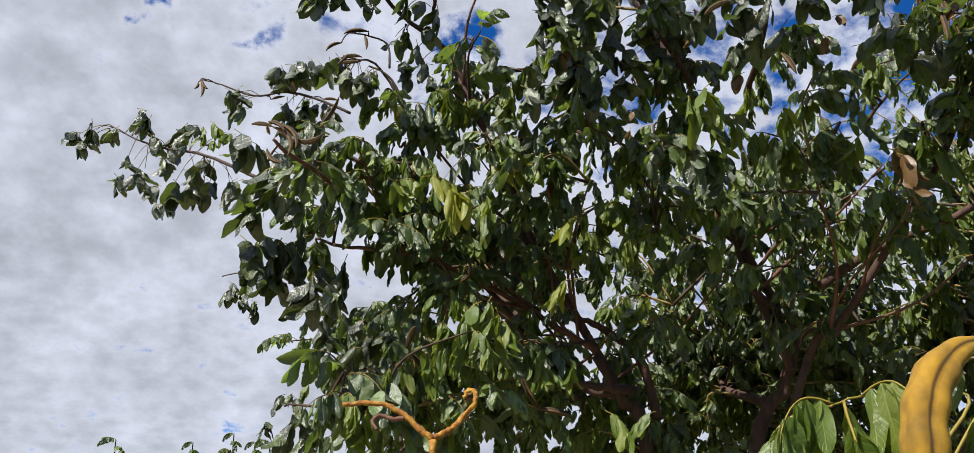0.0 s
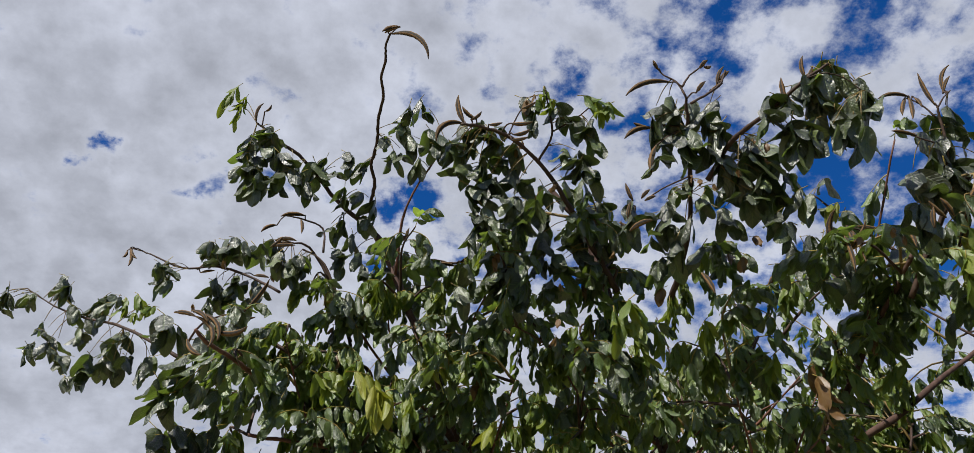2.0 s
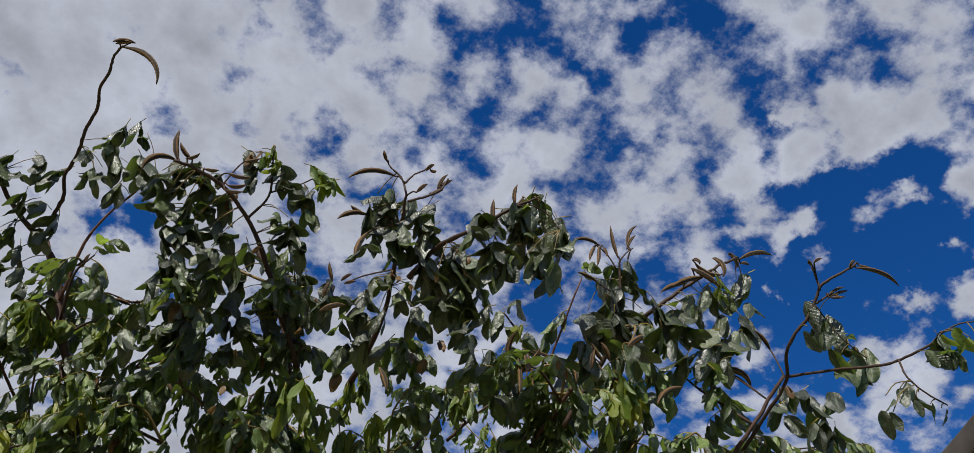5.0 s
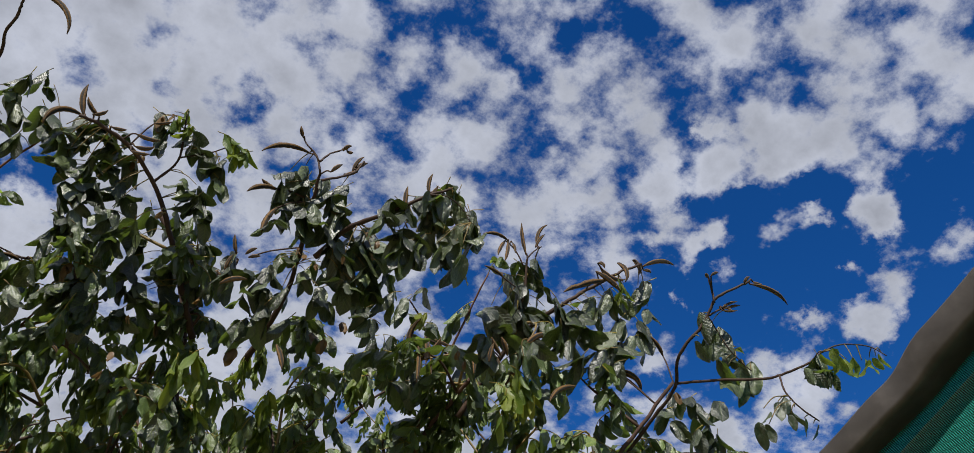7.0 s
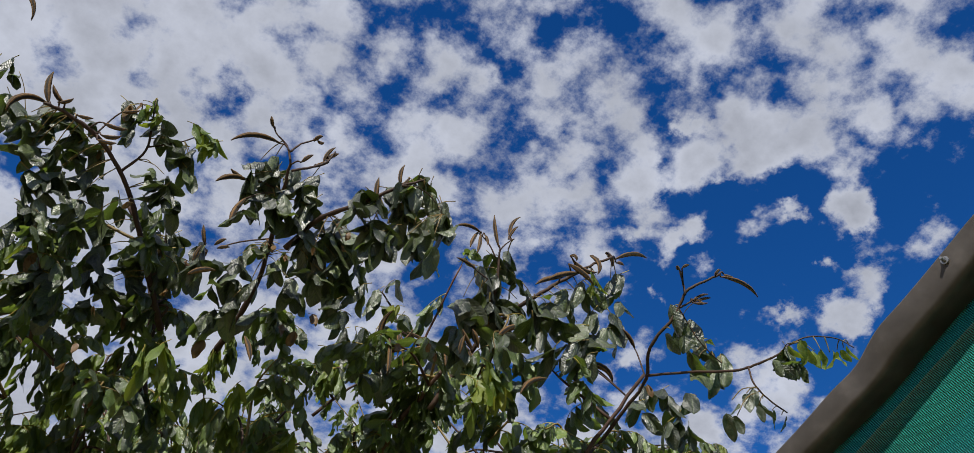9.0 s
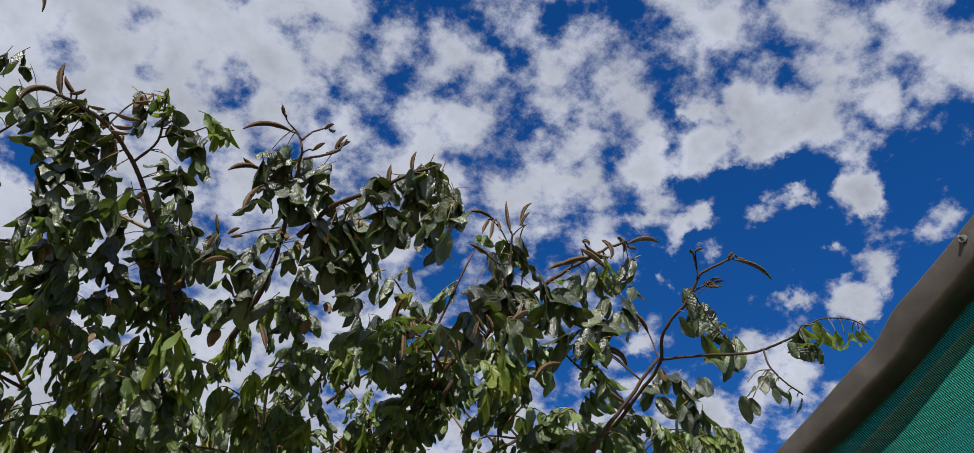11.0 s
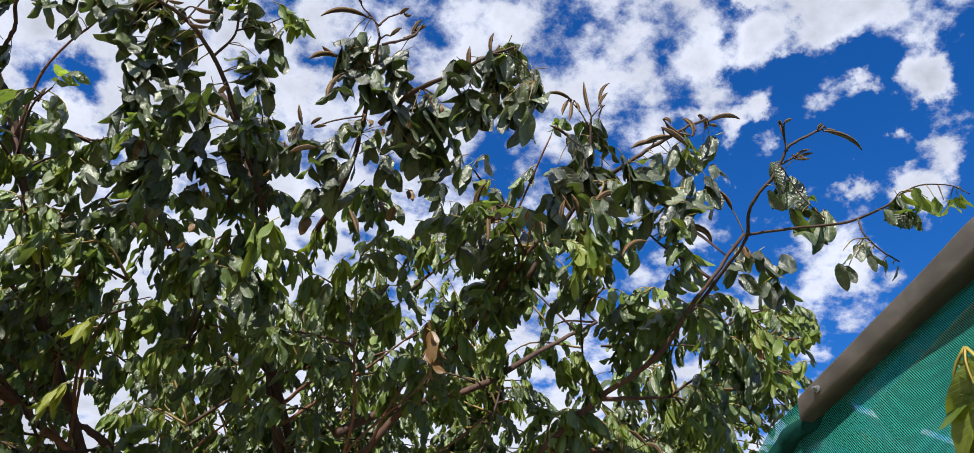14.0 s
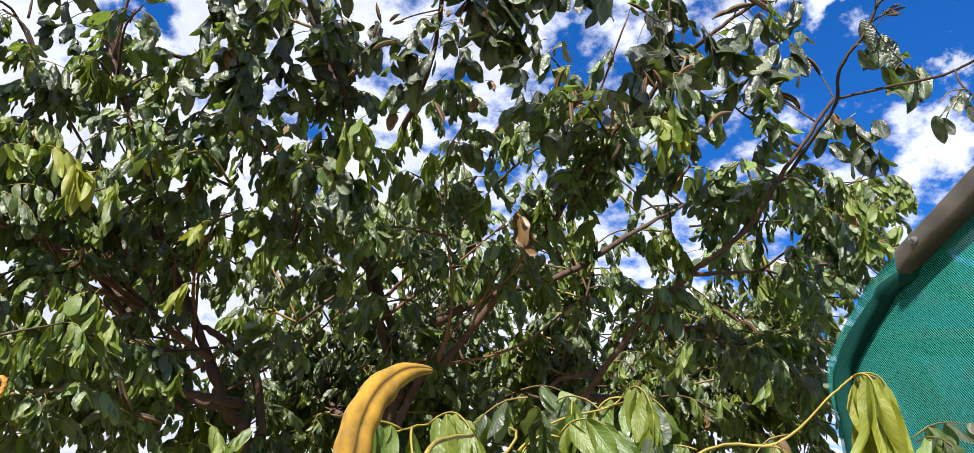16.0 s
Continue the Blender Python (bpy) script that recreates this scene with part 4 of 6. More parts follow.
tree.sprigs([(-0.399, 2.72, 3.834), (-0.34, 2.72, 3.794), (-0.292, 2.72, 3.869), (-0.234, 2.72, 3.829), (-0.291, 2.72, 3.674), (-0.237, 2.72, 3.683), (-0.431, 2.72, 3.698), (-0.412, 2.72, 3.782)], 0.95)
tree.sprigs([(-0.331, 2.8, 3.557), (-0.29, 2.8, 3.594), (-0.194, 2.8, 3.609), (-0.237, 2.8, 3.512), (-0.223, 2.8, 3.44), (-0.176, 2.8, 3.381), (-0.281, 2.8, 3.432), (-0.181, 2.8, 3.673)], 0.95)
tree.arc_pods([((-0.639, 2.52, 3.874), (-0.623, 2.5, 3.96), 1.2), ((-0.618, 2.52, 3.936), (-0.593, 2.5, 3.956), -1.5)], 0.75)
# tall bare twig with one arched pod
s = tree.shoot([(-0.181, 2.85, 3.672), (-0.184, 2.8, 3.73), (-0.173, 2.74, 3.783), (-0.186, 2.66, 3.814), (-0.161, 2.55, 3.839), (-0.155, 2.44, 3.857), (-0.134, 2.33, 3.882), (-0.14, 2.25, 3.894), (-0.123, 2.17, 3.914), (-0.124, 2.12, 3.927), (-0.11, 2.08, 3.946)], 0.0082, 0.0042, 0)
tree.arc_pods([((-0.099, 2.06, 3.926), (0.038, 2.04, 3.792), 1.7), ((-0.073, 2.06, 3.966), (-0.132, 2.04, 3.913), -0.6), ((-0.124, 2.06, 3.931), (-0.079, 2.04, 3.941), 0.5)])
tree.sprigs([(-0.01, 2.5, 3.981), (-0.054, 2.5, 3.938), (-0.066, 2.5, 3.852), (-0.063, 2.5, 3.723), (0.005, 2.5, 3.663), (0.067, 2.5, 3.81), (-0.078, 2.5, 3.698), (0.031, 2.5, 3.954), (0.093, 2.5, 3.759), (-0.129, 2.5, 3.791), (-0.021, 2.5, 3.794)], 0.95)
# small shoots with pods, west
s = tree.shoot([(-0.221, 3.05, 3.212), (-0.339, 3.05, 3.482), (-0.442, 3, 3.619), (-0.511, 2.95, 3.605)], 0.008, 0.0035, 0)
s = tree.shoot([(-0.379, 3, 3.597), (-0.4, 3, 3.722), (-0.49, 2.95, 3.73), (-0.557, 2.95, 3.742)], 0.005, 0.003, 0)
tree.arc_pods([((-0.476, 2.95, 3.748), (-0.571, 2.93, 3.721), -0.8), ((-0.583, 2.95, 3.689), (-0.637, 2.93, 3.634), -1), ((-0.49, 2.95, 3.73), (-0.471, 2.93, 3.641), 0.5), ((-0.576, 2.95, 3.611), (-0.484, 2.93, 3.601), 0.8), ((-0.581, 2.95, 3.582), (-0.486, 2.93, 3.579), 0.3), ((-0.591, 2.95, 3.574), (-0.545, 2.93, 3.617), -0.6)])
tree.sprigs([(-0.484, 3, 3.526), (-0.496, 3, 3.473), (-0.446, 3, 3.525), (-0.6, 3, 3.589), (-0.654, 3, 3.556), (-0.556, 3, 3.564)], 0.95)
tree.sprigs([(-0.483, 2.94, 3.489), (-0.489, 2.94, 3.444), (-0.435, 2.94, 3.493), (-0.62, 2.94, 3.547), (-0.681, 2.94, 3.535), (-0.552, 2.94, 3.491)], 0.9025)
s = tree.shoot([(-0.621, 3.4, 3.629), (-0.794, 3.45, 3.737), (-0.962, 3.5, 3.808), (-1.146, 3.55, 3.821), (-1.333, 3.6, 3.918), (-1.441, 3.62, 3.963)], 0.0075, 0.003, 0)
tree.arc_pods([((-1.423, 3.55, 3.916), (-1.396, 3.53, 3.799), 0.8), ((-1.412, 3.55, 3.911), (-1.365, 3.53, 3.846), -0.9), ((-1.432, 3.55, 3.9), (-1.437, 3.53, 3.849), 1.2), ((-1.072, 3.55, 3.814), (-0.979, 3.53, 3.85), 0.9), ((-1.053, 3.55, 3.799), (-0.98, 3.53, 3.804), 0.4), ((-0.795, 3.55, 3.802), (-0.715, 3.53, 3.783), 0.5)])
tree.sprigs([(-1.216, 3.5, 3.76), (-1.207, 3.5, 3.693), (-1.191, 3.5, 3.729), (-1.034, 3.5, 3.875), (-0.98, 3.5, 3.865), (-0.929, 3.5, 3.909), (-0.897, 3.5, 3.878), (-0.884, 3.5, 3.638), (-0.831, 3.5, 3.696), (-0.928, 3.5, 3.599), (-0.925, 3.5, 3.682), (-0.758, 3.5, 3.689), (-0.777, 3.5, 3.603)], 1.0)
tree.sprigs([(-1.152, 3.44, 3.729), (-1.158, 3.44, 3.641), (-1.204, 3.44, 3.719), (-1.014, 3.44, 3.865), (-0.961, 3.44, 3.795), (-0.887, 3.44, 3.902), (-0.922, 3.44, 3.854), (-0.849, 3.44, 3.639), (-0.845, 3.44, 3.683), (-0.939, 3.44, 3.558), (-0.936, 3.44, 3.646), (-0.719, 3.44, 3.64), (-0.762, 3.44, 3.547)], 0.95)
# far west end
s = tree.shoot([(-0.921, 3.2, 3.168), (-1.265, 3.4, 3.399), (-1.491, 3.5, 3.488), (-1.687, 3.57, 3.579), (-1.872, 3.62, 3.696)], 0.0085, 0.003, 0)
tree.sprigs([(-1.994, 3.6, 3.583), (-1.977, 3.6, 3.549), (-1.915, 3.6, 3.605), (-1.835, 3.6, 3.606), (-1.705, 3.6, 3.685), (-1.659, 3.6, 3.657), (-1.723, 3.6, 3.468), (-1.741, 3.6, 3.366), (-1.63, 3.6, 3.38), (-1.569, 3.6, 3.301), (-1.532, 3.6, 3.425)], 0.95)
tree.sprigs([(-1.999, 3.54, 3.569), (-1.909, 3.54, 3.511), (-1.907, 3.54, 3.58), (-1.8, 3.54, 3.581), (-1.661, 3.54, 3.676), (-1.646, 3.54, 3.634), (-1.662, 3.54, 3.408), (-1.703, 3.54, 3.305), (-1.638, 3.54, 3.335), (-1.567, 3.54, 3.29), (-1.506, 3.54, 3.423)], 0.9025)
tree.sprigs([(-1.456, 3.5, 3.539), (-1.419, 3.5, 3.584), (-1.456, 3.5, 3.454), (-1.42, 3.5, 3.178), (-1.372, 3.5, 3.233), (-1.283, 3.5, 3.221), (-1.344, 3.5, 3.323), (-1.234, 3.5, 3.276), (-1.154, 3.5, 3.261), (-1.294, 3.5, 3.373), (-1.451, 3.5, 3.194), (-1.554, 3.5, 3.504)], 1.0)
tree.sprigs([(-1.404, 3.44, 3.5), (-1.347, 3.44, 3.545), (-1.394, 3.44, 3.447), (-1.399, 3.44, 3.171), (-1.396, 3.44, 3.231), (-1.284, 3.44, 3.21), (-1.312, 3.44, 3.289), (-1.236, 3.44, 3.232), (-1.142, 3.44, 3.211), (-1.284, 3.44, 3.363), (-1.448, 3.44, 3.13), (-1.513, 3.44, 3.46)], 0.95)
tree.sprigs([(-1.316, 3.45, 3.521), (-1.247, 3.45, 3.545), (-1.265, 3.45, 3.477), (-1.206, 3.45, 3.511)], 0.9, "young")
# curled pods over the west limb
tree.arc_pods([((-0.629, 2.2, 2.828), (-0.556, 2.18, 2.806), 0.6), ((-0.563, 2.2, 2.818), (-0.504, 2.18, 2.712), 1.8), ((-0.546, 2.2, 2.829), (-0.483, 2.18, 2.733), 1.5), ((-0.58, 2.2, 2.837), (-0.521, 2.18, 2.791), 1), ((-0.572, 2.2, 2.744), (-0.514, 2.18, 2.688), -1.2), ((-0.502, 2.2, 2.776), (-0.407, 2.18, 2.786), -1.3)])
tree.sprigs([(-0.829, 2.7, 3.031), (-0.76, 2.7, 2.993), (-0.701, 2.7, 2.968), (-0.846, 2.7, 2.992), (-0.656, 2.7, 3.058), (-0.581, 2.7, 3.098), (-0.585, 2.7, 3.033)], 0.95)
s = tree.shoot([(-0.455, 2.6, 2.831), (-0.492, 2.4, 2.792), (-0.531, 2.25, 2.763), (-0.557, 2.2, 2.776)], 0.009, 0.005, 0, mat=RED_TWIG)
tree.sprigs([(-0.758, 2.6, 2.745), (-0.744, 2.6, 2.688), (-0.728, 2.6, 2.828), (-0.681, 2.6, 2.8), (-0.629, 2.6, 2.777), (-0.575, 2.6, 2.724), (-0.728, 2.6, 2.723)], 1.15)
tree.sprigs([(-0.764, 2.75, 2.634), (-0.711, 2.75, 2.658), (-0.753, 2.75, 2.558), (-0.673, 2.75, 2.57), (-0.639, 2.75, 2.503), (-0.587, 2.75, 2.572), (-0.55, 2.75, 2.437), (-0.554, 2.75, 2.504), (-0.45, 2.75, 2.483), (-0.428, 2.75, 2.528), (-0.499, 2.75, 2.55), (-0.617, 2.75, 2.641)], 1.1)
tree.sprigs([(-0.726, 2.69, 2.607), (-0.659, 2.69, 2.631), (-0.708, 2.69, 2.553), (-0.659, 2.69, 2.562), (-0.657, 2.69, 2.5), (-0.589, 2.69, 2.561), (-0.53, 2.69, 2.415), (-0.557, 2.69, 2.473), (-0.445, 2.69, 2.448), (-0.425, 2.69, 2.521), (-0.504, 2.69, 2.502), (-0.592, 2.69, 2.609)], 1.045)
tree.sprigs([(-0.85, 2.9, 2.556), (-0.805, 2.9, 2.509), (-0.772, 2.9, 2.486), (-0.875, 2.9, 2.532)], 0.6)
s = tree.shoot([(-0.637, 2.85, 2.611), (-0.763, 2.9, 2.617), (-0.862, 2.95, 2.647), (-0.942, 3, 2.654)], 0.004, 0.002, 0)
tree.sprigs([(-0.601, 3.4, 2.502), (-0.532, 3.4, 2.582), (-0.484, 3.4, 2.477), (-0.552, 3.4, 2.386), (-0.423, 3.4, 2.504), (-0.414, 3.4, 2.401), (-0.62, 3.4, 2.554), (-0.462, 3.4, 2.375)], 0.95)
tree.sprigs([(-0.594, 3.34, 2.494), (-0.487, 3.34, 2.563), (-0.506, 3.34, 2.444), (-0.575, 3.34, 2.385), (-0.447, 3.34, 2.478), (-0.379, 3.34, 2.378), (-0.626, 3.34, 2.514), (-0.425, 3.34, 2.367)], 0.9025)
tree.sprigs([(-0.552, 2.6, 2.088), (-0.58, 2.6, 2.013), (-0.525, 2.6, 2.098), (-0.493, 2.6, 2.07), (-0.587, 2.6, 1.994)], 0.6)
tree.sprigs([(-0.452, 2.4, 1.975), (-0.473, 2.4, 1.932), (-0.39, 2.4, 1.959), (-0.323, 2.4, 2.063), (-0.354, 2.4, 2.028), (-0.269, 2.4, 2.047), (-0.2, 2.4, 2.048), (-0.412, 2.4, 1.925)], 0.95)
s = tree.shoot([(-0.186, 2.7, 2.098), (-0.288, 2.5, 2.07), (-0.402, 2.45, 2.047), (-0.506, 2.5, 2.066)], 0.006, 0.003, 0)
tree.sprigs([(-0.277, 2.3, 1.942), (-0.229, 2.3, 1.959), (-0.25, 2.3, 1.918)], 0.95, "young")
# middle shoot with pods along its top
s = tree.shoot([(0.774, 2.6, 3.249), (0.685, 2.5, 3.333), (0.6, 2.42, 3.43), (0.488, 2.32, 3.548), (0.359, 2.22, 3.602), (0.242, 2.18, 3.62), (0.166, 2.15, 3.599)], 0.012, 0.005, 0)
tree.arc_pods([((0.176, 2.16, 3.61), (0.091, 2.14, 3.505), -1.9), ((0.18, 2.16, 3.611), (0.152, 2.14, 3.725), 0.7), ((0.217, 2.16, 3.636), (0.168, 2.14, 3.674), 0.8), ((0.2, 2.16, 3.632), (0.235, 2.14, 3.656), -0.9), ((0.338, 2.16, 3.628), (0.413, 2.14, 3.624), -0.6), ((0.348, 2.16, 3.577), (0.404, 2.14, 3.59), -1), ((0.343, 2.16, 3.553), (0.399, 2.14, 3.554), -0.6), ((0.263, 2.16, 3.614), (0.309, 2.14, 3.611), -0.5), ((0.378, 2.16, 3.702), (0.426, 2.14, 3.723), -0.5)])
tree.sprigs([(0.173, 2.3, 3.645), (0.25, 2.3, 3.677), (0.315, 2.3, 3.719), (0.177, 2.3, 3.508), (0.261, 2.3, 3.551), (0.327, 2.3, 3.554), (0.321, 2.3, 3.407), (0.272, 2.3, 3.426), (0.362, 2.3, 3.373), (0.252, 2.3, 3.291), (0.306, 2.3, 3.273), (0.429, 2.3, 3.344), (0.4, 2.3, 3.288), (0.153, 2.3, 3.561), (0.288, 2.3, 3.629), (0.358, 2.3, 3.597), (0.2, 2.3, 3.599)], 1.0)
s = tree.shoot([(0.45, 2.3, 3.583), (0.495, 2.25, 3.668), (0.477, 2.2, 3.758), (0.465, 2.2, 3.835)], 0.005, 0.0025, 0)
tree.sprigs([(0.465, 2.2, 3.819), (0.449, 2.2, 3.768), (0.484, 2.2, 3.759)], 0.8, "young")
tree.sprigs([(0.406, 2.22, 3.763), (0.535, 2.22, 3.709), (0.576, 2.22, 3.686), (0.421, 2.22, 3.689), (0.511, 2.22, 3.736)], 0.9)
tree.sprigs([(0.64, 2.15, 3.735), (0.686, 2.15, 3.719), (0.663, 2.15, 3.691)], 1.0, "young")
s = tree.shoot([(0.495, 2.25, 3.683), (0.577, 2.2, 3.714), (0.647, 2.15, 3.759)], 0.003, 0.002, 0)
tree.sprigs([(0.619, 2.2, 3.646), (0.641, 2.2, 3.577), (0.525, 2.2, 3.528), (0.569, 2.2, 3.507), (0.603, 2.2, 3.471), (0.629, 2.2, 3.434), (0.559, 2.2, 3.464)], 1.0)
tree.sprigs([(0.634, 2.5, 3.609), (0.672, 2.5, 3.498), (0.586, 2.5, 3.601), (0.719, 2.5, 3.519), (0.615, 2.5, 3.377), (0.707, 2.5, 3.364), (0.551, 2.5, 3.262), (0.473, 2.5, 3.264), (0.375, 2.5, 3.237), (0.305, 2.5, 3.279), (0.224, 2.5, 3.216), (0.338, 2.5, 3.156), (0.511, 2.5, 3.155), (0.641, 2.5, 3.223), (0.214, 2.5, 3.115), (0.416, 2.5, 3.118)], 1.0)
s = tree.shoot([(0.35, 2.85, 3.453), (0.269, 2.85, 3.516), (0.172, 2.85, 3.487), (0.122, 2.85, 3.494)], 0.007, 0.004, 0)
tree.arc_pods([((0.179, 2.82, 3.454), (0.106, 2.8, 3.445), -0.6), ((0.197, 2.82, 3.471), (0.267, 2.8, 3.497), 0.8), ((0.246, 2.82, 3.478), (0.201, 2.8, 3.424), -1), ((0.316, 2.82, 3.518), (0.344, 2.8, 3.464), 0.8), ((0.063, 2.82, 3.466), (0.013, 2.8, 3.519), 0.6), ((-0.049, 2.82, 3.554), (-0.02, 2.8, 3.605), -1), ((-0.054, 2.82, 3.508), (-0.047, 2.8, 3.586), 0.9), ((-0.025, 2.82, 3.557), (-0.016, 2.8, 3.612), 0.6), ((-0.075, 2.82, 3.49), (-0.061, 2.8, 3.553), 0.8)])
tree.sprigs([(0, 2.9, 3.494), (0.079, 2.9, 3.461), (0.156, 2.9, 3.443), (0.069, 2.9, 3.359), (-0.088, 2.9, 3.423), (-0.109, 2.9, 3.335), (-0.018, 2.9, 3.292), (0.12, 2.9, 3.338), (0.041, 2.9, 3.218), (0.181, 2.9, 3.236)], 1.0)
# next shoot to the east, upright with pods
s = tree.shoot([(0.985, 2.65, 3.253), (1, 2.5, 3.337), (0.997, 2.35, 3.438), (0.947, 2.15, 3.476), (0.906, 2, 3.513), (0.891, 1.93, 3.576)], 0.012, 0.005, 0)
s = tree.shoot([(0.888, 1.92, 3.566), (0.862, 1.92, 3.637), (0.819, 1.92, 3.669), (0.792, 1.92, 3.726)], 0.004, 0.002, 0)
s = tree.shoot([(0.871, 1.9, 3.597), (0.901, 1.9, 3.652), (0.95, 1.9, 3.702)], 0.004, 0.0025, 0)
s = tree.shoot([(0.884, 1.88, 3.505), (0.941, 1.88, 3.551), (0.989, 1.88, 3.601), (1.014, 1.88, 3.665)], 0.0045, 0.003, 0)
tree.arc_pods([((0.835, 1.9, 3.613), (0.679, 1.88, 3.518), -1), ((0.799, 1.9, 3.668), (0.779, 1.88, 3.691), 0.2), ((0.942, 1.9, 3.689), (0.962, 1.88, 3.707), 1.2), ((0.955, 1.9, 3.696), (0.97, 1.88, 3.683), -1), ((0.986, 1.9, 3.615), (1.012, 1.88, 3.684), 0.7), ((0.958, 1.9, 3.577), (1, 1.88, 3.607), 0.4), ((0.995, 1.9, 3.632), (1.028, 1.88, 3.664), 0.5), ((0.914, 1.9, 3.574), (0.943, 1.88, 3.609), 0.5)])
tree.arc_pods([((0.779, 2, 3.504), (0.689, 1.98, 3.428), -0.8), ((0.78, 2, 3.499), (0.723, 1.98, 3.5), 0.5), ((0.795, 2, 3.427), (0.764, 1.98, 3.295), -0.5)])
tree.sprigs([(0.81, 2, 3.557), (0.857, 2, 3.598), (0.915, 2, 3.587), (0.794, 2, 3.48), (0.861, 2, 3.516), (0.791, 2, 3.348), (0.835, 2, 3.383), (0.894, 2, 3.4), (0.936, 2, 3.529), (0.994, 2, 3.518), (0.994, 2, 3.588), (0.919, 2, 3.439), (0.958, 2, 3.406), (0.994, 2, 3.45), (0.852, 2, 3.457)], 1.0)
tree.arc_pods([((0.757, 2.2, 3.352), (0.731, 2.18, 3.411), 0.3), ((0.785, 2.2, 3.365), (0.813, 2.18, 3.391), 0.6), ((0.797, 2.2, 3.358), (0.83, 2.18, 3.365), 0.5), ((0.734, 2.2, 3.278), (0.743, 2.18, 3.332), 0.4)])
tree.sprigs([(0.756, 2.25, 3.345), (0.754, 2.25, 3.269), (0.814, 2.25, 3.321), (0.883, 2.25, 3.351), (0.923, 2.25, 3.422), (0.97, 2.25, 3.472), (0.878, 2.25, 3.273), (0.942, 2.25, 3.276), (1.01, 2.25, 3.382), (1.076, 2.25, 3.332), (1.117, 2.25, 3.298), (0.826, 2.25, 3.226), (0.965, 2.25, 3.163), (0.884, 2.25, 3.154), (0.833, 2.25, 3.111), (1.091, 2.25, 3.446), (1.043, 2.25, 3.451)], 1.0)
# sprays that lean to the east
s = tree.shoot([(0.986, 2.1, 3.382), (1.03, 1.98, 3.441), (1.077, 1.85, 3.427), (1.146, 1.78, 3.465), (1.199, 1.74, 3.504), (1.27, 1.72, 3.555)], 0.01, 0.004, 0)
tree.arc_pods([((1.129, 1.76, 3.415), (1.12, 1.74, 3.499), 0.2), ((1.209, 1.76, 3.525), (1.206, 1.74, 3.603), 0.8), ((1.199, 1.76, 3.506), (1.229, 1.74, 3.562), -0.6), ((1.288, 1.76, 3.582), (1.286, 1.74, 3.594), 0.6)])
tree.sprigs([(1.095, 1.78, 3.425), (1.13, 1.78, 3.404), (1.112, 1.78, 3.282), (1.151, 1.78, 3.313), (1.196, 1.78, 3.31), (1.148, 1.78, 3.251), (1.212, 1.78, 3.487), (1.267, 1.78, 3.543), (1.327, 1.78, 3.548), (1.355, 1.78, 3.493), (1.393, 1.78, 3.458), (1.336, 1.78, 3.417), (1.291, 1.78, 3.382), (1.263, 1.78, 3.446), (1.318, 1.78, 3.331), (1.345, 1.78, 3.281), (1.284, 1.78, 3.327), (1.229, 1.78, 3.429), (1.073, 1.78, 3.337), (1.178, 1.78, 3.265)], 1.05)
s = tree.shoot([(1.199, 1.74, 3.504), (1.249, 1.72, 3.511), (1.304, 1.72, 3.497), (1.348, 1.72, 3.447)], 0.0022, 0.0015, 0)
tree.sprigs([(1.191, 1.74, 3.46), (1.222, 1.74, 3.503), (1.254, 1.74, 3.48), (1.291, 1.74, 3.527), (1.319, 1.74, 3.473), (1.357, 1.74, 3.439), (1.382, 1.74, 3.407), (1.314, 1.74, 3.366), (1.267, 1.74, 3.318), (1.242, 1.74, 3.269), (1.307, 1.74, 3.3), (1.326, 1.74, 3.248)], 1.1, "single")
tree.sprigs([(1.076, 2.05, 3.445), (1.126, 2.05, 3.497), (1.168, 2.05, 3.449), (1.119, 2.05, 3.386), (1.08, 2.05, 3.342), (1.151, 2.05, 3.323), (1.191, 2.05, 3.367), (1.116, 2.05, 3.257), (1.172, 2.05, 3.257), (1.23, 2.05, 3.332), (1.071, 2.05, 3.263), (1.15, 2.05, 3.175), (1.188, 2.05, 3.143), (1.229, 2.05, 3.256), (1.031, 2.05, 3.371)], 1.05)
s = tree.shoot([(1.604, 2.45, 3.522), (1.569, 2.45, 3.582), (1.516, 2.44, 3.63)], 0.005, 0.003, 0)
tree.sprigs([(1.559, 2.42, 3.652), (1.472, 2.42, 3.54), (1.529, 2.42, 3.534)], 0.85)
tree.sprigs([(1.358, 2.4, 3.317), (1.422, 2.4, 3.314), (1.39, 2.4, 3.263), (1.455, 2.4, 3.367), (1.487, 2.4, 3.312), (1.331, 2.4, 3.242)], 1.0)
s = tree.shoot([(1.757, 2.4, 3.354), (1.668, 2.43, 3.463), (1.588, 2.45, 3.539)], 0.006, 0.003, 0)
tree.arc_pods([((1.542, 2.3, 3.376), (1.553, 2.28, 3.212), 0.15), ((1.568, 2.3, 3.386), (1.668, 2.28, 3.345), 0.5), ((1.528, 2.3, 3.384), (1.528, 2.28, 3.254), 0.2)], 0.8)
tree.sprigs([(1.53, 2.4, 3.41), (1.605, 2.4, 3.495), (1.673, 2.4, 3.352), (1.731, 2.4, 3.318), (1.544, 2.4, 3.279), (1.602, 2.4, 3.221), (1.501, 2.4, 3.187), (1.785, 2.4, 3.364)], 1.0)
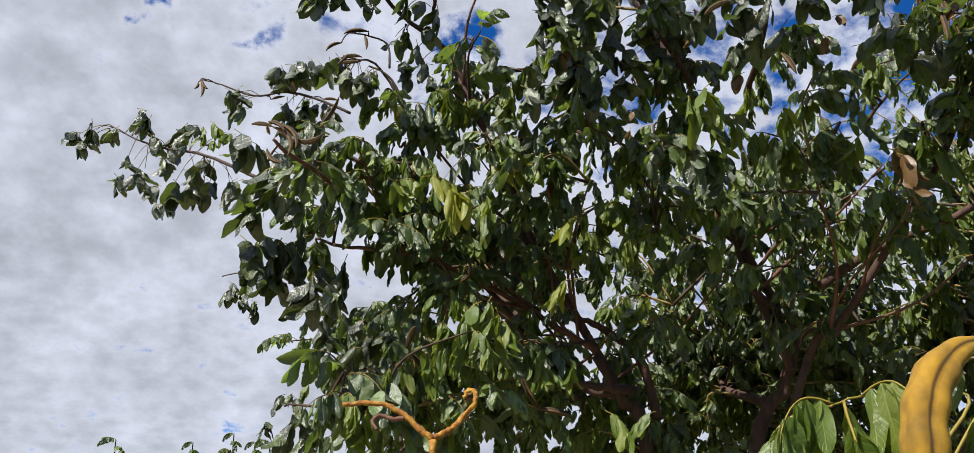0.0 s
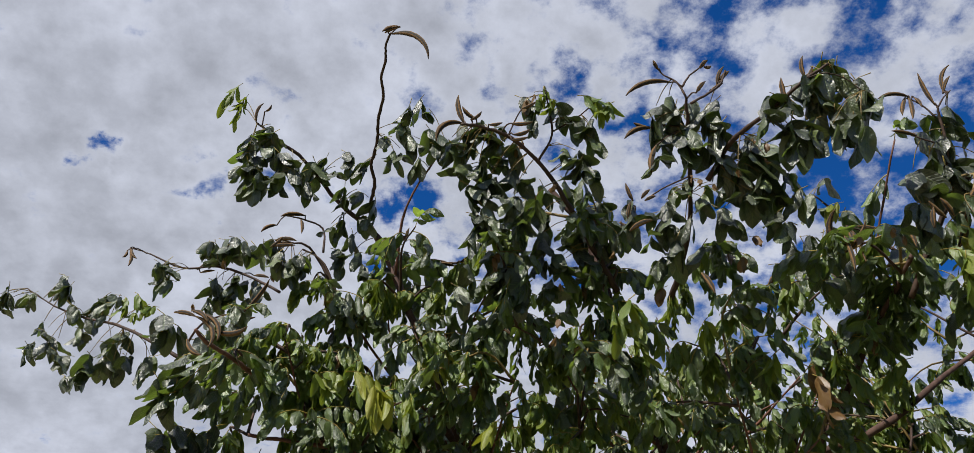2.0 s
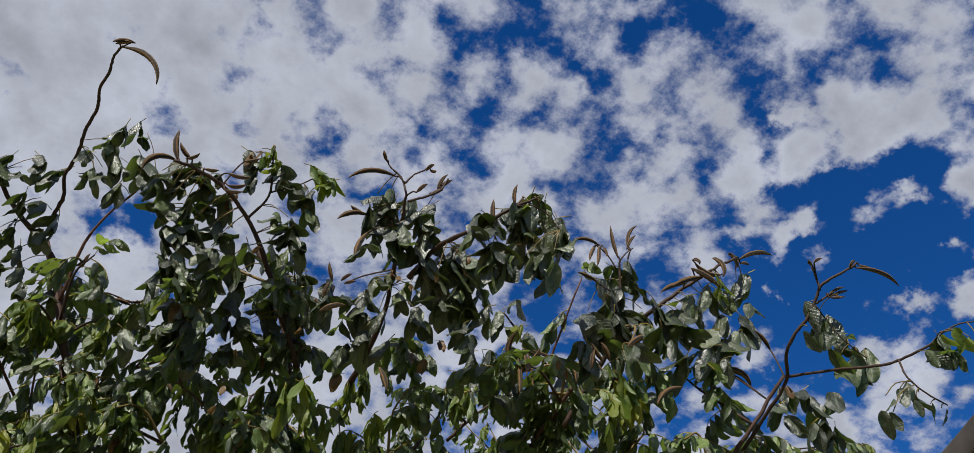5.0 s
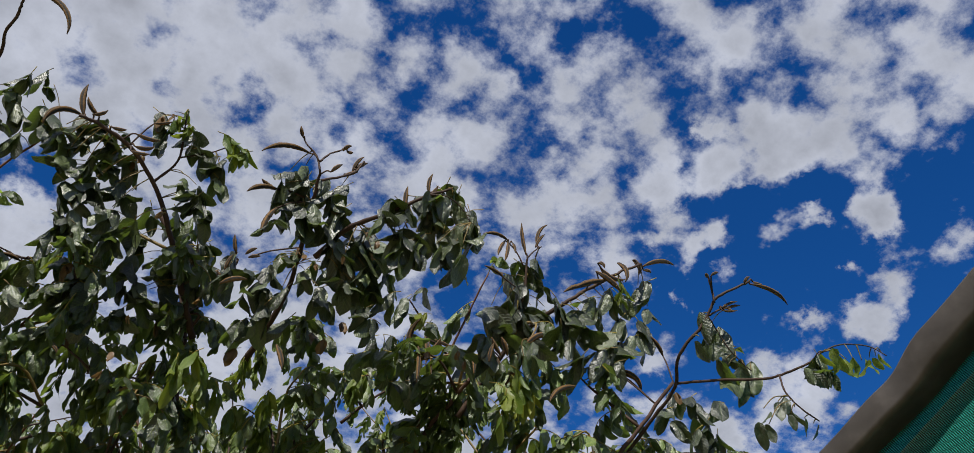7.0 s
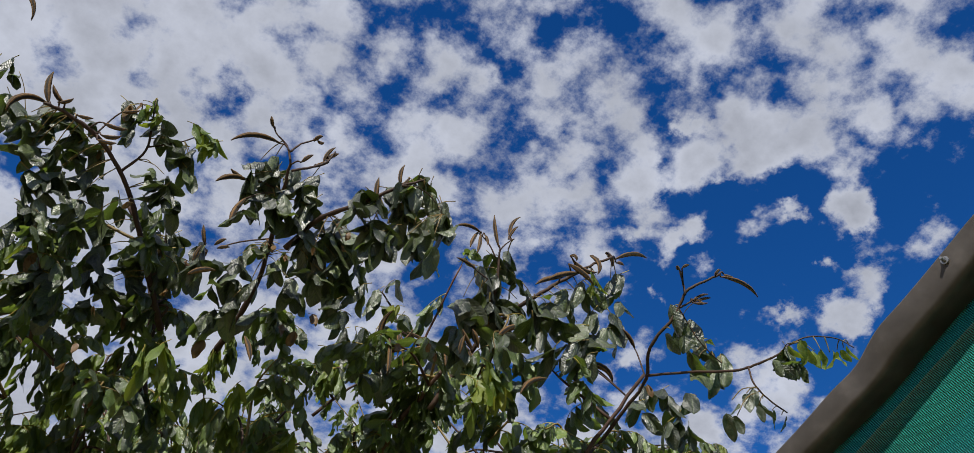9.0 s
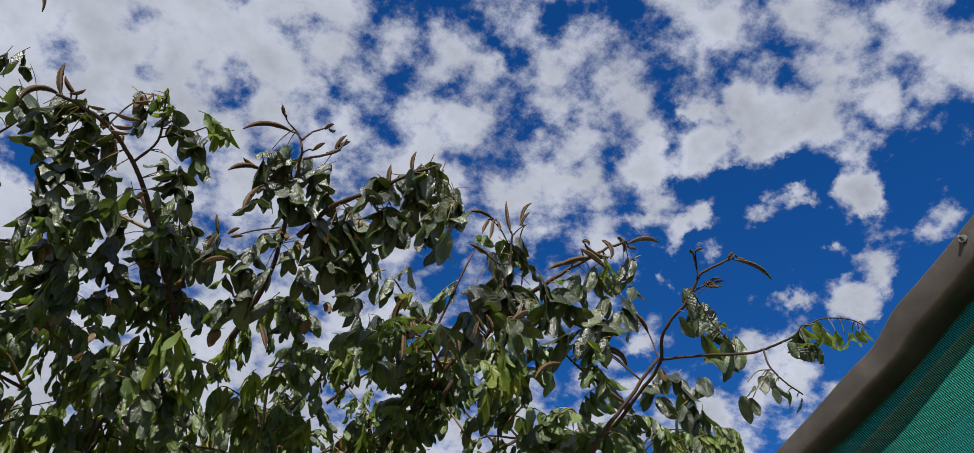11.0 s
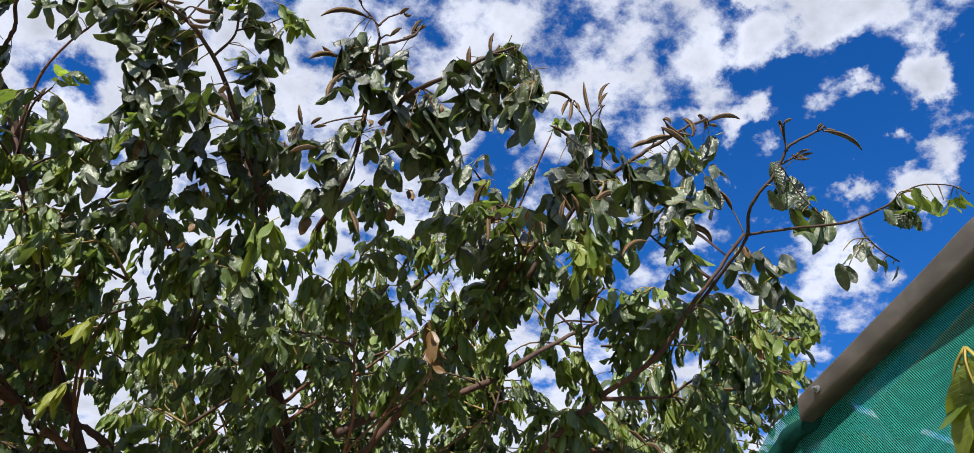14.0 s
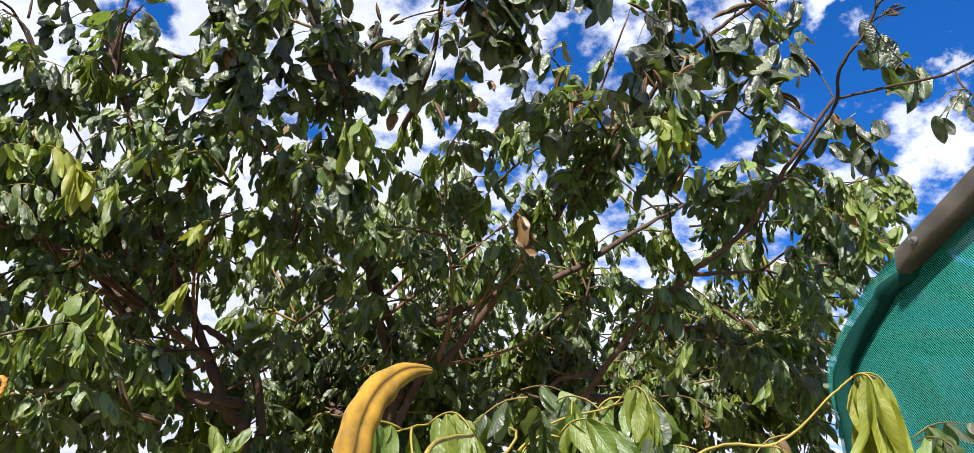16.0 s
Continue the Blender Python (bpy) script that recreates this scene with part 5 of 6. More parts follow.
# eastern shoot with a three-pronged tip
s = tree.shoot([(1.698, 1.98, 3.332), (1.715, 1.93, 3.445), (1.702, 1.9, 3.532), (1.693, 1.88, 3.572)], 0.006, 0.0035, 0)
s = tree.shoot([(1.674, 1.88, 3.521), (1.638, 1.88, 3.575), (1.596, 1.88, 3.598)], 0.003, 0.002, 0)
s = tree.shoot([(1.688, 1.87, 3.558), (1.722, 1.87, 3.608), (1.75, 1.87, 3.637)], 0.003, 0.002, 0)
s = tree.shoot([(1.654, 1.9, 3.428), (1.587, 1.9, 3.452)], 0.003, 0.002, 0)
tree.arc_pods([((1.61, 1.88, 3.602), (1.486, 1.86, 3.562), -0.9), ((1.596, 1.88, 3.601), (1.551, 1.86, 3.498), -0.3), ((1.607, 1.88, 3.601), (1.58, 1.86, 3.484), 0.1), ((1.624, 1.88, 3.603), (1.624, 1.86, 3.541), 0.6), ((1.687, 1.88, 3.575), (1.653, 1.86, 3.698), 0.3), ((1.741, 1.88, 3.63), (1.773, 1.86, 3.747), 1.3), ((1.729, 1.88, 3.63), (1.761, 1.86, 3.695), 0.6), ((1.587, 1.88, 3.434), (1.497, 1.86, 3.427), -0.3)], 0.85)
tree.sprigs([(1.715, 1.95, 3.541), (1.78, 1.95, 3.599), (1.675, 1.95, 3.461), (1.708, 1.95, 3.413), (1.814, 1.95, 3.493), (1.757, 1.95, 3.366), (1.651, 1.95, 3.349), (1.588, 1.95, 3.297), (1.64, 1.95, 3.254), (1.818, 1.95, 3.39), (1.543, 1.95, 3.18), (1.581, 1.95, 3.141), (1.704, 1.95, 3.292), (1.771, 1.95, 3.537)], 1.08)
# eastern shoot with many golden pods
s = tree.shoot([(1.683, 2.3, 3.102), (1.743, 2.2, 3.253), (1.795, 2.08, 3.371), (1.831, 1.9, 3.408), (1.913, 1.82, 3.479), (2.006, 1.75, 3.554), (2.092, 1.72, 3.612)], 0.011, 0.0045, 0)
tree.arc_pods([((1.877, 1.76, 3.449), (1.74, 1.74, 3.348), -0.4), ((1.952, 1.76, 3.502), (1.795, 1.74, 3.393), -0.3), ((1.921, 1.76, 3.567), (1.932, 1.74, 3.537), 2), ((1.91, 1.76, 3.525), (2.004, 1.74, 3.463), 0.5), ((1.932, 1.76, 3.555), (2.031, 1.74, 3.53), -1.3), ((2.02, 1.76, 3.613), (2.03, 1.74, 3.519), 1.6), ((2.101, 1.76, 3.663), (2.107, 1.74, 3.587), 1.2), ((2.148, 1.76, 3.654), (2.303, 1.74, 3.719), 0.9), ((2.152, 1.76, 3.638), (2.17, 1.74, 3.622), 1.3), ((2.199, 1.76, 3.274), (2.127, 1.74, 3.319), -0.5)], 1.05)
tree.arc_pods([((2.001, 1.8, 3.164), (2.09, 1.78, 3.106), 1.8), ((2, 1.8, 3.152), (2.065, 1.78, 3.141), 1.2), ((1.822, 1.8, 3.043), (1.7, 1.78, 2.938), -0.9), ((1.554, 1.8, 3.06), (1.516, 1.78, 3.104), -0.4), ((1.531, 1.8, 3.052), (1.481, 1.78, 3.09), 0.4), ((1.486, 1.8, 3.013), (1.489, 1.78, 3.071), 0.3)])
tree.sprigs([(1.892, 1.8, 3.384), (1.98, 1.8, 3.427), (2.071, 1.8, 3.465), (2.154, 1.8, 3.534), (2.192, 1.8, 3.459), (2.03, 1.8, 3.335), (2.099, 1.8, 3.301), (1.968, 1.8, 3.264), (1.885, 1.8, 3.257), (1.832, 1.8, 3.287), (2.155, 1.8, 3.349), (1.801, 1.8, 3.176), (1.912, 1.8, 3.164), (2.036, 1.8, 3.239), (1.986, 1.8, 3.142), (1.75, 1.8, 3.181), (1.673, 1.8, 3.123), (1.825, 1.8, 3.108), (1.779, 1.8, 3.291), (1.932, 1.8, 3.353)], 1.12)
tree.sprigs([(2.011, 1.75, 3.438), (2.03, 1.75, 3.488)], 0.6, "young")
tree.sprigs([(1.637, 1.85, 3.003), (1.591, 1.85, 2.944), (1.673, 1.85, 2.993), (1.57, 1.85, 2.884)], 0.95, "young")
# bare eastern twig with a long pod, and its drooping leaves
s = tree.shoot([(2.153, 1.95, 2.959), (2.156, 1.8, 3.037), (2.152, 1.68, 3.1), (2.081, 1.58, 3.144), (2.105, 1.48, 3.221), (2.115, 1.42, 3.29), (2.152, 1.38, 3.32), (2.211, 1.35, 3.361)], 0.0066, 0.0042, 0)
s = tree.shoot([(2.094, 1.41, 3.263), (2.092, 1.41, 3.325), (2.085, 1.41, 3.368)], 0.004, 0.003, 0)
s = tree.shoot([(2.084, 1.43, 3.221), (2.15, 1.43, 3.273), (2.199, 1.43, 3.301)], 0.0035, 0.0025, 0)
tree.arc_pods([((2.215, 1.35, 3.353), (2.365, 1.33, 3.321), 0.9), ((2.234, 1.35, 3.372), (2.254, 1.33, 3.358), -0.8), ((2.19, 1.35, 3.347), (2.196, 1.33, 3.363), 1.2), ((2.028, 1.35, 3.305), (2.042, 1.33, 3.312), 0.9), ((2.015, 1.35, 3.294), (1.982, 1.33, 3.282), 0.5)], 0.9)
tree.arc_pods([((2.138, 1.42, 3.265), (2.198, 1.4, 3.304), 0.5), ((2.147, 1.42, 3.264), (2.21, 1.4, 3.294), 0.3), ((2.139, 1.42, 3.256), (2.189, 1.4, 3.265), -0.4), ((2.161, 1.42, 3.28), (2.172, 1.4, 3.253), -0.5)], 0.7)
s = tree.shoot([(2.103, 1.45, 3.233), (2.146, 1.46, 3.197), (2.184, 1.46, 3.15), (2.234, 1.46, 3.117), (2.278, 1.46, 3.098)], 0.0022, 0.0015, 0)
tree.sprigs([(2.111, 1.48, 3.204), (2.134, 1.48, 3.149), (2.079, 1.48, 3.105), (2.19, 1.48, 3.177), (2.157, 1.48, 3.094), (2.241, 1.48, 3.118), (2.186, 1.48, 3.059), (2.306, 1.48, 3.09), (2.236, 1.48, 3.031), (2.194, 1.48, 3.032), (2.263, 1.48, 3.091)], 1.25, "single")
tree.sprigs([(2.189, 1.52, 3.227), (2.261, 1.52, 3.181), (2.308, 1.52, 3.102)], 1.0)
s = tree.shoot([(2.138, 1.66, 3.098), (2.161, 1.5, 3.042), (2.142, 1.32, 2.956), (2.154, 1.25, 2.946), (2.167, 1.18, 2.949), (2.193, 1.15, 2.977)], 0.005, 0.0028, 0)
s = tree.shoot([(2.193, 1.15, 2.977), (2.25, 1.12, 3.011), (2.326, 1.08, 3.015), (2.357, 1.05, 2.979)], 0.0025, 0.0015, 0)
tree.sprigs([(2.184, 1.16, 2.929), (2.209, 1.16, 2.908), (2.159, 1.16, 2.9)], 0.7)
tree.sprigs([(2.136, 1.1, 2.906), (2.17, 1.1, 2.915), (2.2, 1.1, 2.918), (2.232, 1.1, 2.917), (2.266, 1.1, 2.93), (2.309, 1.1, 2.941), (2.352, 1.1, 2.965), (2.39, 1.1, 2.987), (2.428, 1.1, 3.009)], 0.66, "young_single")
s = tree.shoot([(2.136, 1.26, 2.936), (2.133, 1.25, 2.874), (2.175, 1.24, 2.833), (2.214, 1.22, 2.798)], 0.003, 0.002, 0)
tree.sprigs([(2.116, 1.25, 2.828), (2.088, 1.25, 2.8), (2.019, 1.25, 2.756), (1.99, 1.25, 2.696), (2.028, 1.25, 2.716), (2.157, 1.25, 2.803), (2.187, 1.25, 2.781), (2.228, 1.25, 2.779), (2.135, 1.25, 2.781)], 0.62, "single")
tree.sprigs([(2.494, 1.95, 3.261), (2.561, 1.95, 3.23), (2.667, 1.95, 3.29), (2.442, 1.95, 3.136), (2.573, 1.95, 3.15), (2.352, 1.95, 3.158), (2.643, 1.95, 3.137), (2.426, 1.95, 3.239), (2.518, 1.95, 3.113)], 1.0)
# leaves among the limbs
tree.sprigs([(0.138, 2.3, 3.617), (0.181, 2.3, 3.688), (0.241, 2.3, 3.712), (0.193, 2.3, 3.51), (0.24, 2.3, 3.51), (0.292, 2.3, 3.554), (0.286, 2.3, 3.455), (0.239, 2.3, 3.403), (0.25, 2.3, 3.295), (0.291, 2.3, 3.304), (0.351, 2.3, 3.491), (0.398, 2.3, 3.463), (0.282, 2.3, 3.648), (0.238, 2.3, 3.229)], 1.0)
tree.sprigs([(0.437, 2.5, 3.518), (0.502, 2.5, 3.58), (0.494, 2.5, 3.464), (0.573, 2.5, 3.558), (0.629, 2.5, 3.473), (0.711, 2.5, 3.54), (0.691, 2.5, 3.447), (0.577, 2.5, 3.395), (0.487, 2.5, 3.354), (0.403, 2.5, 3.367), (0.342, 2.5, 3.263), (0.316, 2.5, 3.179), (0.419, 2.5, 3.199), (0.497, 2.5, 3.257), (0.574, 2.5, 3.265), (0.647, 2.5, 3.296), (0.716, 2.5, 3.351), (0.783, 2.5, 3.434), (0.507, 2.5, 3.164)], 1.0)
tree.sprigs([(0.72, 2.3, 2.94), (0.767, 2.3, 2.978), (0.754, 2.3, 2.92), (0.69, 2.3, 2.95)], 0.95, "young")
tree.sprigs([(1.097, 2.3, 3.217), (1.135, 2.3, 3.194)], 0.7, "dry")
tree.sprigs([(0.394, 2.2, 3.751), (0.425, 2.2, 3.786)], 0.8, "dry")
tree.sprigs([(1.2, 2.3, 3.295), (0.846, 2.3, 3.051)], 0.7, "dry")
tree.sprigs([(-0.229, 2.6, 2.796), (-0.194, 2.6, 2.826), (-0.15, 2.6, 2.859), (-0.112, 2.6, 2.803)], 1.0, "young")
tree.sprigs([(-0.044, 2.5, 2.724), (-0.068, 2.5, 2.76), (-0.028, 2.5, 2.686)], 1.0, "wilted")
tree.sprigs([(0.15, 2.7, 2.931), (0.183, 2.7, 2.963), (0.111, 2.7, 2.934)], 0.9, "wilted")
tree.sprigs([(0.767, 2.7, 3.228), (0.812, 2.7, 3.254), (0.793, 2.7, 3.194)], 0.9, "young")
tree.sprigs([(-0.056, 2.6, 2.313), (0.004, 2.6, 2.331), (0.065, 2.6, 2.35), (0.106, 2.6, 2.309), (-0.014, 2.6, 2.264), (0.044, 2.6, 2.291), (0.14, 2.6, 2.305), (-0.078, 2.6, 2.273)], 1.0, "young")
tree.sprigs([(0.377, 2.9, 2.706), (0.329, 2.9, 2.744), (0.404, 2.9, 2.735), (0.222, 2.9, 2.654)], 0.8, "young")
tree.sprigs([(0.295, 2.8, 2.517), (0.287, 2.8, 2.227), (0.343, 2.8, 2.224), (0.248, 2.8, 2.242), (0.498, 2.8, 2.056), (0.553, 2.8, 2.071)], 0.9, "young")
tree.sprigs([(1.25, 2.5, 2.91), (1.046, 2.5, 3.028), (1.115, 2.5, 3.07), (0.823, 2.5, 2.962), (0.887, 2.5, 2.99), (1.487, 2.5, 2.948), (1.562, 2.5, 2.861), (1.668, 2.5, 2.908)], 1.0, "young")
tree.sprigs([(1.757, 2, 3.102), (1.702, 2, 3.05), (1.763, 2, 3.042)], 0.9, "wilted")
tree.sprigs([(2.57, 2, 2.892), (2.514, 2, 2.905), (2.677, 2, 2.953), (2.684, 2, 2.864), (2.605, 2, 2.799), (2.755, 2, 3.009), (2.528, 2, 2.784)], 0.9, "young")
tree.sprigs([(2.324, 2.2, 2.634), (2.402, 2.2, 2.599), (1.835, 2.2, 2.339), (1.964, 2.2, 2.211), (2.146, 2.2, 2.252), (2.481, 2.2, 2.563)], 0.85, "young")
# dry bits and inner pods
tree.sprigs([(1.096, 1.95, 3.427), (1.133, 1.95, 3.406), (1.122, 1.95, 3.349), (1.028, 1.95, 3.292), (0.901, 1.95, 3.245), (0.945, 1.95, 3.229), (0.879, 1.95, 3.258)], 0.42, "dry")
tree.sprigs([(0.783, 2.3, 3.403), (0.737, 2.3, 3.329), (0.372, 2.3, 3.615), (0.39, 2.3, 3.655), (0.506, 2.3, 3.466), (0.522, 2.3, 3.059), (0.698, 2.3, 3.201), (0.511, 2.3, 2.927), (0.498, 2.3, 2.861)], 0.42, "dry")
tree.sprigs([(1.691, 1.95, 3.287), (1.463, 1.95, 3.103), (1.488, 1.95, 3.077), (1.88, 1.95, 3.309), (1.352, 1.95, 3.062), (2.088, 1.95, 3.204)], 0.42, "dry")
tree.sprigs([(-0.855, 3, 3.293), (-0.776, 3, 3.507), (-0.567, 3, 3.463), (-0.294, 3, 3.23), (-0.404, 3, 3.189), (-0.083, 3, 3.398)], 0.5, "dry")
tree.arc_pods([((0.507, 2.75, 3.084), (0.53, 2.73, 3.136), 1), ((0.607, 2.75, 3.087), (0.635, 2.73, 2.996), 0.8), ((0.627, 2.75, 3.108), (0.66, 2.73, 3.012), 0.6), ((0.729, 2.75, 3.007), (0.633, 2.73, 3.057), 0.5), ((0.347, 2.75, 3.142), (0.398, 2.73, 3.107), 1.5)])
tree.arc_pods([((1.397, 2.1, 3.19), (1.391, 2.08, 3.04), 0.2), ((1.609, 2.1, 3.252), (1.609, 2.08, 3.148), 0.3), ((1.688, 2.1, 3.275), (1.721, 2.08, 3.205), 0.5), ((0.711, 2.1, 3.154), (0.783, 2.08, 3.187), 0.8), ((0.92, 2.1, 3.017), (0.946, 2.08, 2.932), 0.4)])
tree.sprigs([(1.455, 2.6, 2.955), (1.44, 2.58, 2.925)], 1.35, "dry")

# the rest of the crown, part by part: centre, radii, fullness
def front(centre, radii, fullness):
    near = centre[1] < 2.5
    tree.fill(centre, radii, max(2, round(fullness * (0.25 if near else 0.22))), 5 if near else 6, 1.0 if near else 0.85)
    if not near:
        tree.fill(centre, radii, max(1, round(fullness * 0.07)), 5, 0.8, "young")


def back(centre, radii, fullness):
    tree.fill(centre, radii, max(2, round(fullness * 0.70)), 7, 0.74)
    # Brighter young leaves added here stand for light inside the crown.
    tree.fill(centre, radii, max(1, round(fullness * 0.45)), 6, 0.66, "young")


# limp pale shoots and brown dried leaves in the inner crown
tree.sprigs([(1.323, 2.300, 2.749), (1.329, 2.310, 2.690)], 1.25, "dry")
tree.sprigs([(0.325, 2.600, 2.677), (0.301, 2.700, 2.478), (1.546, 2.400, 3.517)], 0.8, "wilted")
tree.sprigs([(1.988, 2.600, 2.485), (2.049, 2.600, 2.457), (2.478, 2.700, 2.475), (2.549, 2.700, 2.432), (0.886, 2.900, 2.724), (1.332, 2.900, 2.749), (2.261, 2.500, 2.891)], 0.9, "young")
tree.sprigs([(2.495, 2.000, 2.886)], 0.7, "dry")
tree.sprigs([(1.906, 2.300, 3.251), (1.914, 2.300, 3.172)], 0.8, "wilted")
tree.sprigs([(1.929, 2.200, 3.241), (2.686, 2.200, 3.035), (2.398, 1.900, 3.237)], 0.7, "dry")
front((-0.252, 2.9, 3.052), (0.25, 0.2, 0.1), 9)
front((0.376, 2.8, 3.078), (0.25, 0.2, 0.1), 9)
front((3.362, 2.6, 3.499), (0.14, 0.2, 0.12), 15)
front((3.182, 2.6, 3.101), (0.14, 0.2, 0.18), 18)
front((2.827, 2.6, 2.719), (0.16, 0.2, 0.16), 15)
front((2.401, 2.4, 2.422), (0.2, 0.2, 0.12), 13)
front((-0.204, 2.9, 3.082), (0.35, 0.3, 0.25), 16)
front((-0.402, 2.8, 2.823), (0.3, 0.3, 0.25), 14)
front((0.123, 2.8, 3.077), (0.3, 0.3, 0.25), 12)
front((1.76, 2.6, 2.984), (0.3, 0.3, 0.25), 10)
front((-0.469, 2.9, 2.856), (0.3, 0.35, 0.25), 14)
front((-0.351, 3.2, 2.596), (0.35, 0.4, 0.3), 12)
front((-0.21, 3.1, 3.327), (0.35, 0.35, 0.25), 11)
front((-0.099, 2.9, 2.886), (0.4, 0.4, 0.3), 14)
front((0.197, 2.7, 3.196), (0.35, 0.4, 0.3), 14)
front((0.271, 2.9, 2.942), (0.4, 0.4, 0.3), 15)
front((0.552, 2.6, 3.318), (0.3, 0.35, 0.3), 11)
front((0.611, 2.8, 3.074), (0.35, 0.4, 0.3), 14)
front((0.667, 3.0, 2.737), (0.4, 0.4, 0.3), 15)
front((0.911, 2.5, 3.172), (0.3, 0.3, 0.25), 10)
front((1.055, 2.8, 3.0), (0.35, 0.4, 0.3), 14)
front((1.155, 3.1, 2.759), (0.4, 0.4, 0.3), 12)
front((0.209, 3.3, 2.692), (0.4, 0.3, 0.3), 11)
front((-0.014, 2.6, 2.311), (0.22, 0.2, 0.12), 5)
front((-0.267, 2.4, 2.021), (0.11, 0.2, 0.10), 8)
front((0.225, 2.9, 2.277), (0.2, 0.2, 0.15), 5)
front((1.884, 2.3, 3.095), (0.3, 0.3, 0.22), 12)
front((2.068, 2.1, 3.086), (0.2, 0.25, 0.2), 9)
front((1.672, 2.7, 2.971), (0.35, 0.35, 0.25), 11)
front((1.993, 2.5, 2.841), (0.35, 0.3, 0.22), 10)
front((2.402, 2.4, 2.93), (0.25, 0.3, 0.25), 10)
front((2.815, 2.5, 3.263), (0.25, 0.3, 0.22), 9)
front((2.376, 2.5, 2.646), (0.25, 0.3, 0.2), 9)
front((1.23, 2.8, 3.147), (0.35, 0.35, 0.3), 11)
front((0.959, 2.9, 3.052), (0.35, 0.35, 0.3), 11)
front((1.806, 2.05, 3.2), (0.2, 0.25, 0.13), 8)
front((1.575, 2.3, 3.18), (0.22, 0.25, 0.14), 9)
front((2.2, 2.15, 3.08), (0.2, 0.2, 0.14), 9)
front((1.762, 2.4, 3.17), (0.2, 0.2, 0.14), 10)
front((1.389, 2.5, 3.16), (0.3, 0.3, 0.15), 10)
front((0.674, 2.7, 3.22), (0.2, 0.2, 0.16), 9)
front((0.363, 2.8, 3.26), (0.25, 0.2, 0.16), 9)
front((-0.5, 3.1, 3.17), (0.35, 0.3, 0.16), 10)
front((3.117, 3.000, 2.527), (0.25, 0.2, 0.1), 10)
front((2.735, 3.000, 2.374), (0.25, 0.2, 0.1), 10)
front((3.161, 3.000, 2.388), (0.25, 0.2, 0.1), 10)
front((-0.195, 3.000, 2.596), (0.2, 0.25, 0.15), 10)
front((-0.238, 3.000, 2.913), (0.2, 0.25, 0.15), 10)
front((-0.095, 3.000, 2.117), (0.2, 0.25, 0.15), 10)
front((-0.249, 2.900, 3.154), (0.2, 0.25, 0.15), 10)
back((0.529, 4.0, 3.116), (0.5, 0.4, 0.45), 16)
back((-0.061, 4.0, 3.108), (0.45, 0.4, 0.4), 13)
back((1.158, 3.9, 3.524), (0.4, 0.4, 0.4), 11)
back((1.717, 3.9, 3.529), (0.4, 0.4, 0.4), 11)
back((0.492, 3.9, 3.135), (0.5, 0.4, 0.4), 13)
back((1.31, 3.9, 3.286), (0.5, 0.4, 0.35), 13)
back((2.383, 3.8, 3.256), (0.5, 0.4, 0.35), 13)
back((3.163, 3.7, 3.467), (0.4, 0.4, 0.3), 10)
back((3.447, 3.0, 3.313), (0.28, 0.3, 0.25), 12)
back((3.941, 3.1, 3.838), (0.22, 0.3, 0.15), 8)
back((3.059, 3.0, 2.789), (0.3, 0.3, 0.25), 12)
back((3.074, 3.0, 2.493), (0.3, 0.3, 0.25), 10)
back((-0.195, 3.6, 2.196), (0.30, 0.4, 0.25), 8)
back((0.138, 3.9, 2.205), (0.5, 0.4, 0.25), 12)
back((0.629, 3.9, 2.108), (0.6, 0.4, 0.25), 14)
back((1.266, 4.2, 2.34), (0.6, 0.4, 0.3), 14)
back((0.09, 3.8, 2.409), (0.5, 0.4, 0.3), 12)
back((0.626, 4.0, 2.295), (0.5, 0.4, 0.3), 14)
back((1.361, 4.1, 2.44), (0.5, 0.4, 0.3), 14)
back((2.162, 4.0, 2.368), (0.5, 0.4, 0.3), 14)
back((3.191, 3.8, 2.485), (0.5, 0.4, 0.3), 14)
back((-0.628, 3.9, 2.65), (0.35, 0.4, 0.3), 11)
back((-0.149, 3.9, 2.423), (0.6, 0.4, 0.3), 15)
back((0.526, 4.2, 2.385), (0.7, 0.4, 0.3), 15)
back((1.18, 4.3, 2.799), (0.6, 0.5, 0.4), 14)
back((1.771, 4.2, 2.778), (0.6, 0.5, 0.4), 15)
back((1.782, 4.0, 2.367), (0.7, 0.5, 0.3), 15)
back((2.064, 4.0, 3.169), (0.5, 0.5, 0.3), 11)
back((1.987, 4.0, 2.942), (0.7, 0.5, 0.4), 16)
back((2.842, 3.8, 2.999), (0.7, 0.5, 0.4), 18)
back((3.668, 3.7, 3.237), (0.5, 0.5, 0.4), 15)
back((3.807, 3.6, 2.78), (0.4, 0.4, 0.3), 10)
back((4.529, 3.7, 4.167), (0.3, 0.3, 0.2), 6)
back((1.879, 3.6, 3.779), (0.4, 0.4, 0.25), 9)
back((1.053, 4.3, 2.903), (0.7, 0.5, 0.4), 14)
back((2.48, 3.6, 2.505), (0.7, 0.4, 0.3), 13)
back((2.141, 3.600, 2.716), (0.35, 0.3, 0.2), 9)
back((1.941, 3.400, 2.878), (0.35, 0.3, 0.2), 9)
back((2.366, 3.400, 2.629), (0.35, 0.3, 0.2), 9)
back((1.805, 3.900, 2.627), (0.35, 0.3, 0.2), 9)
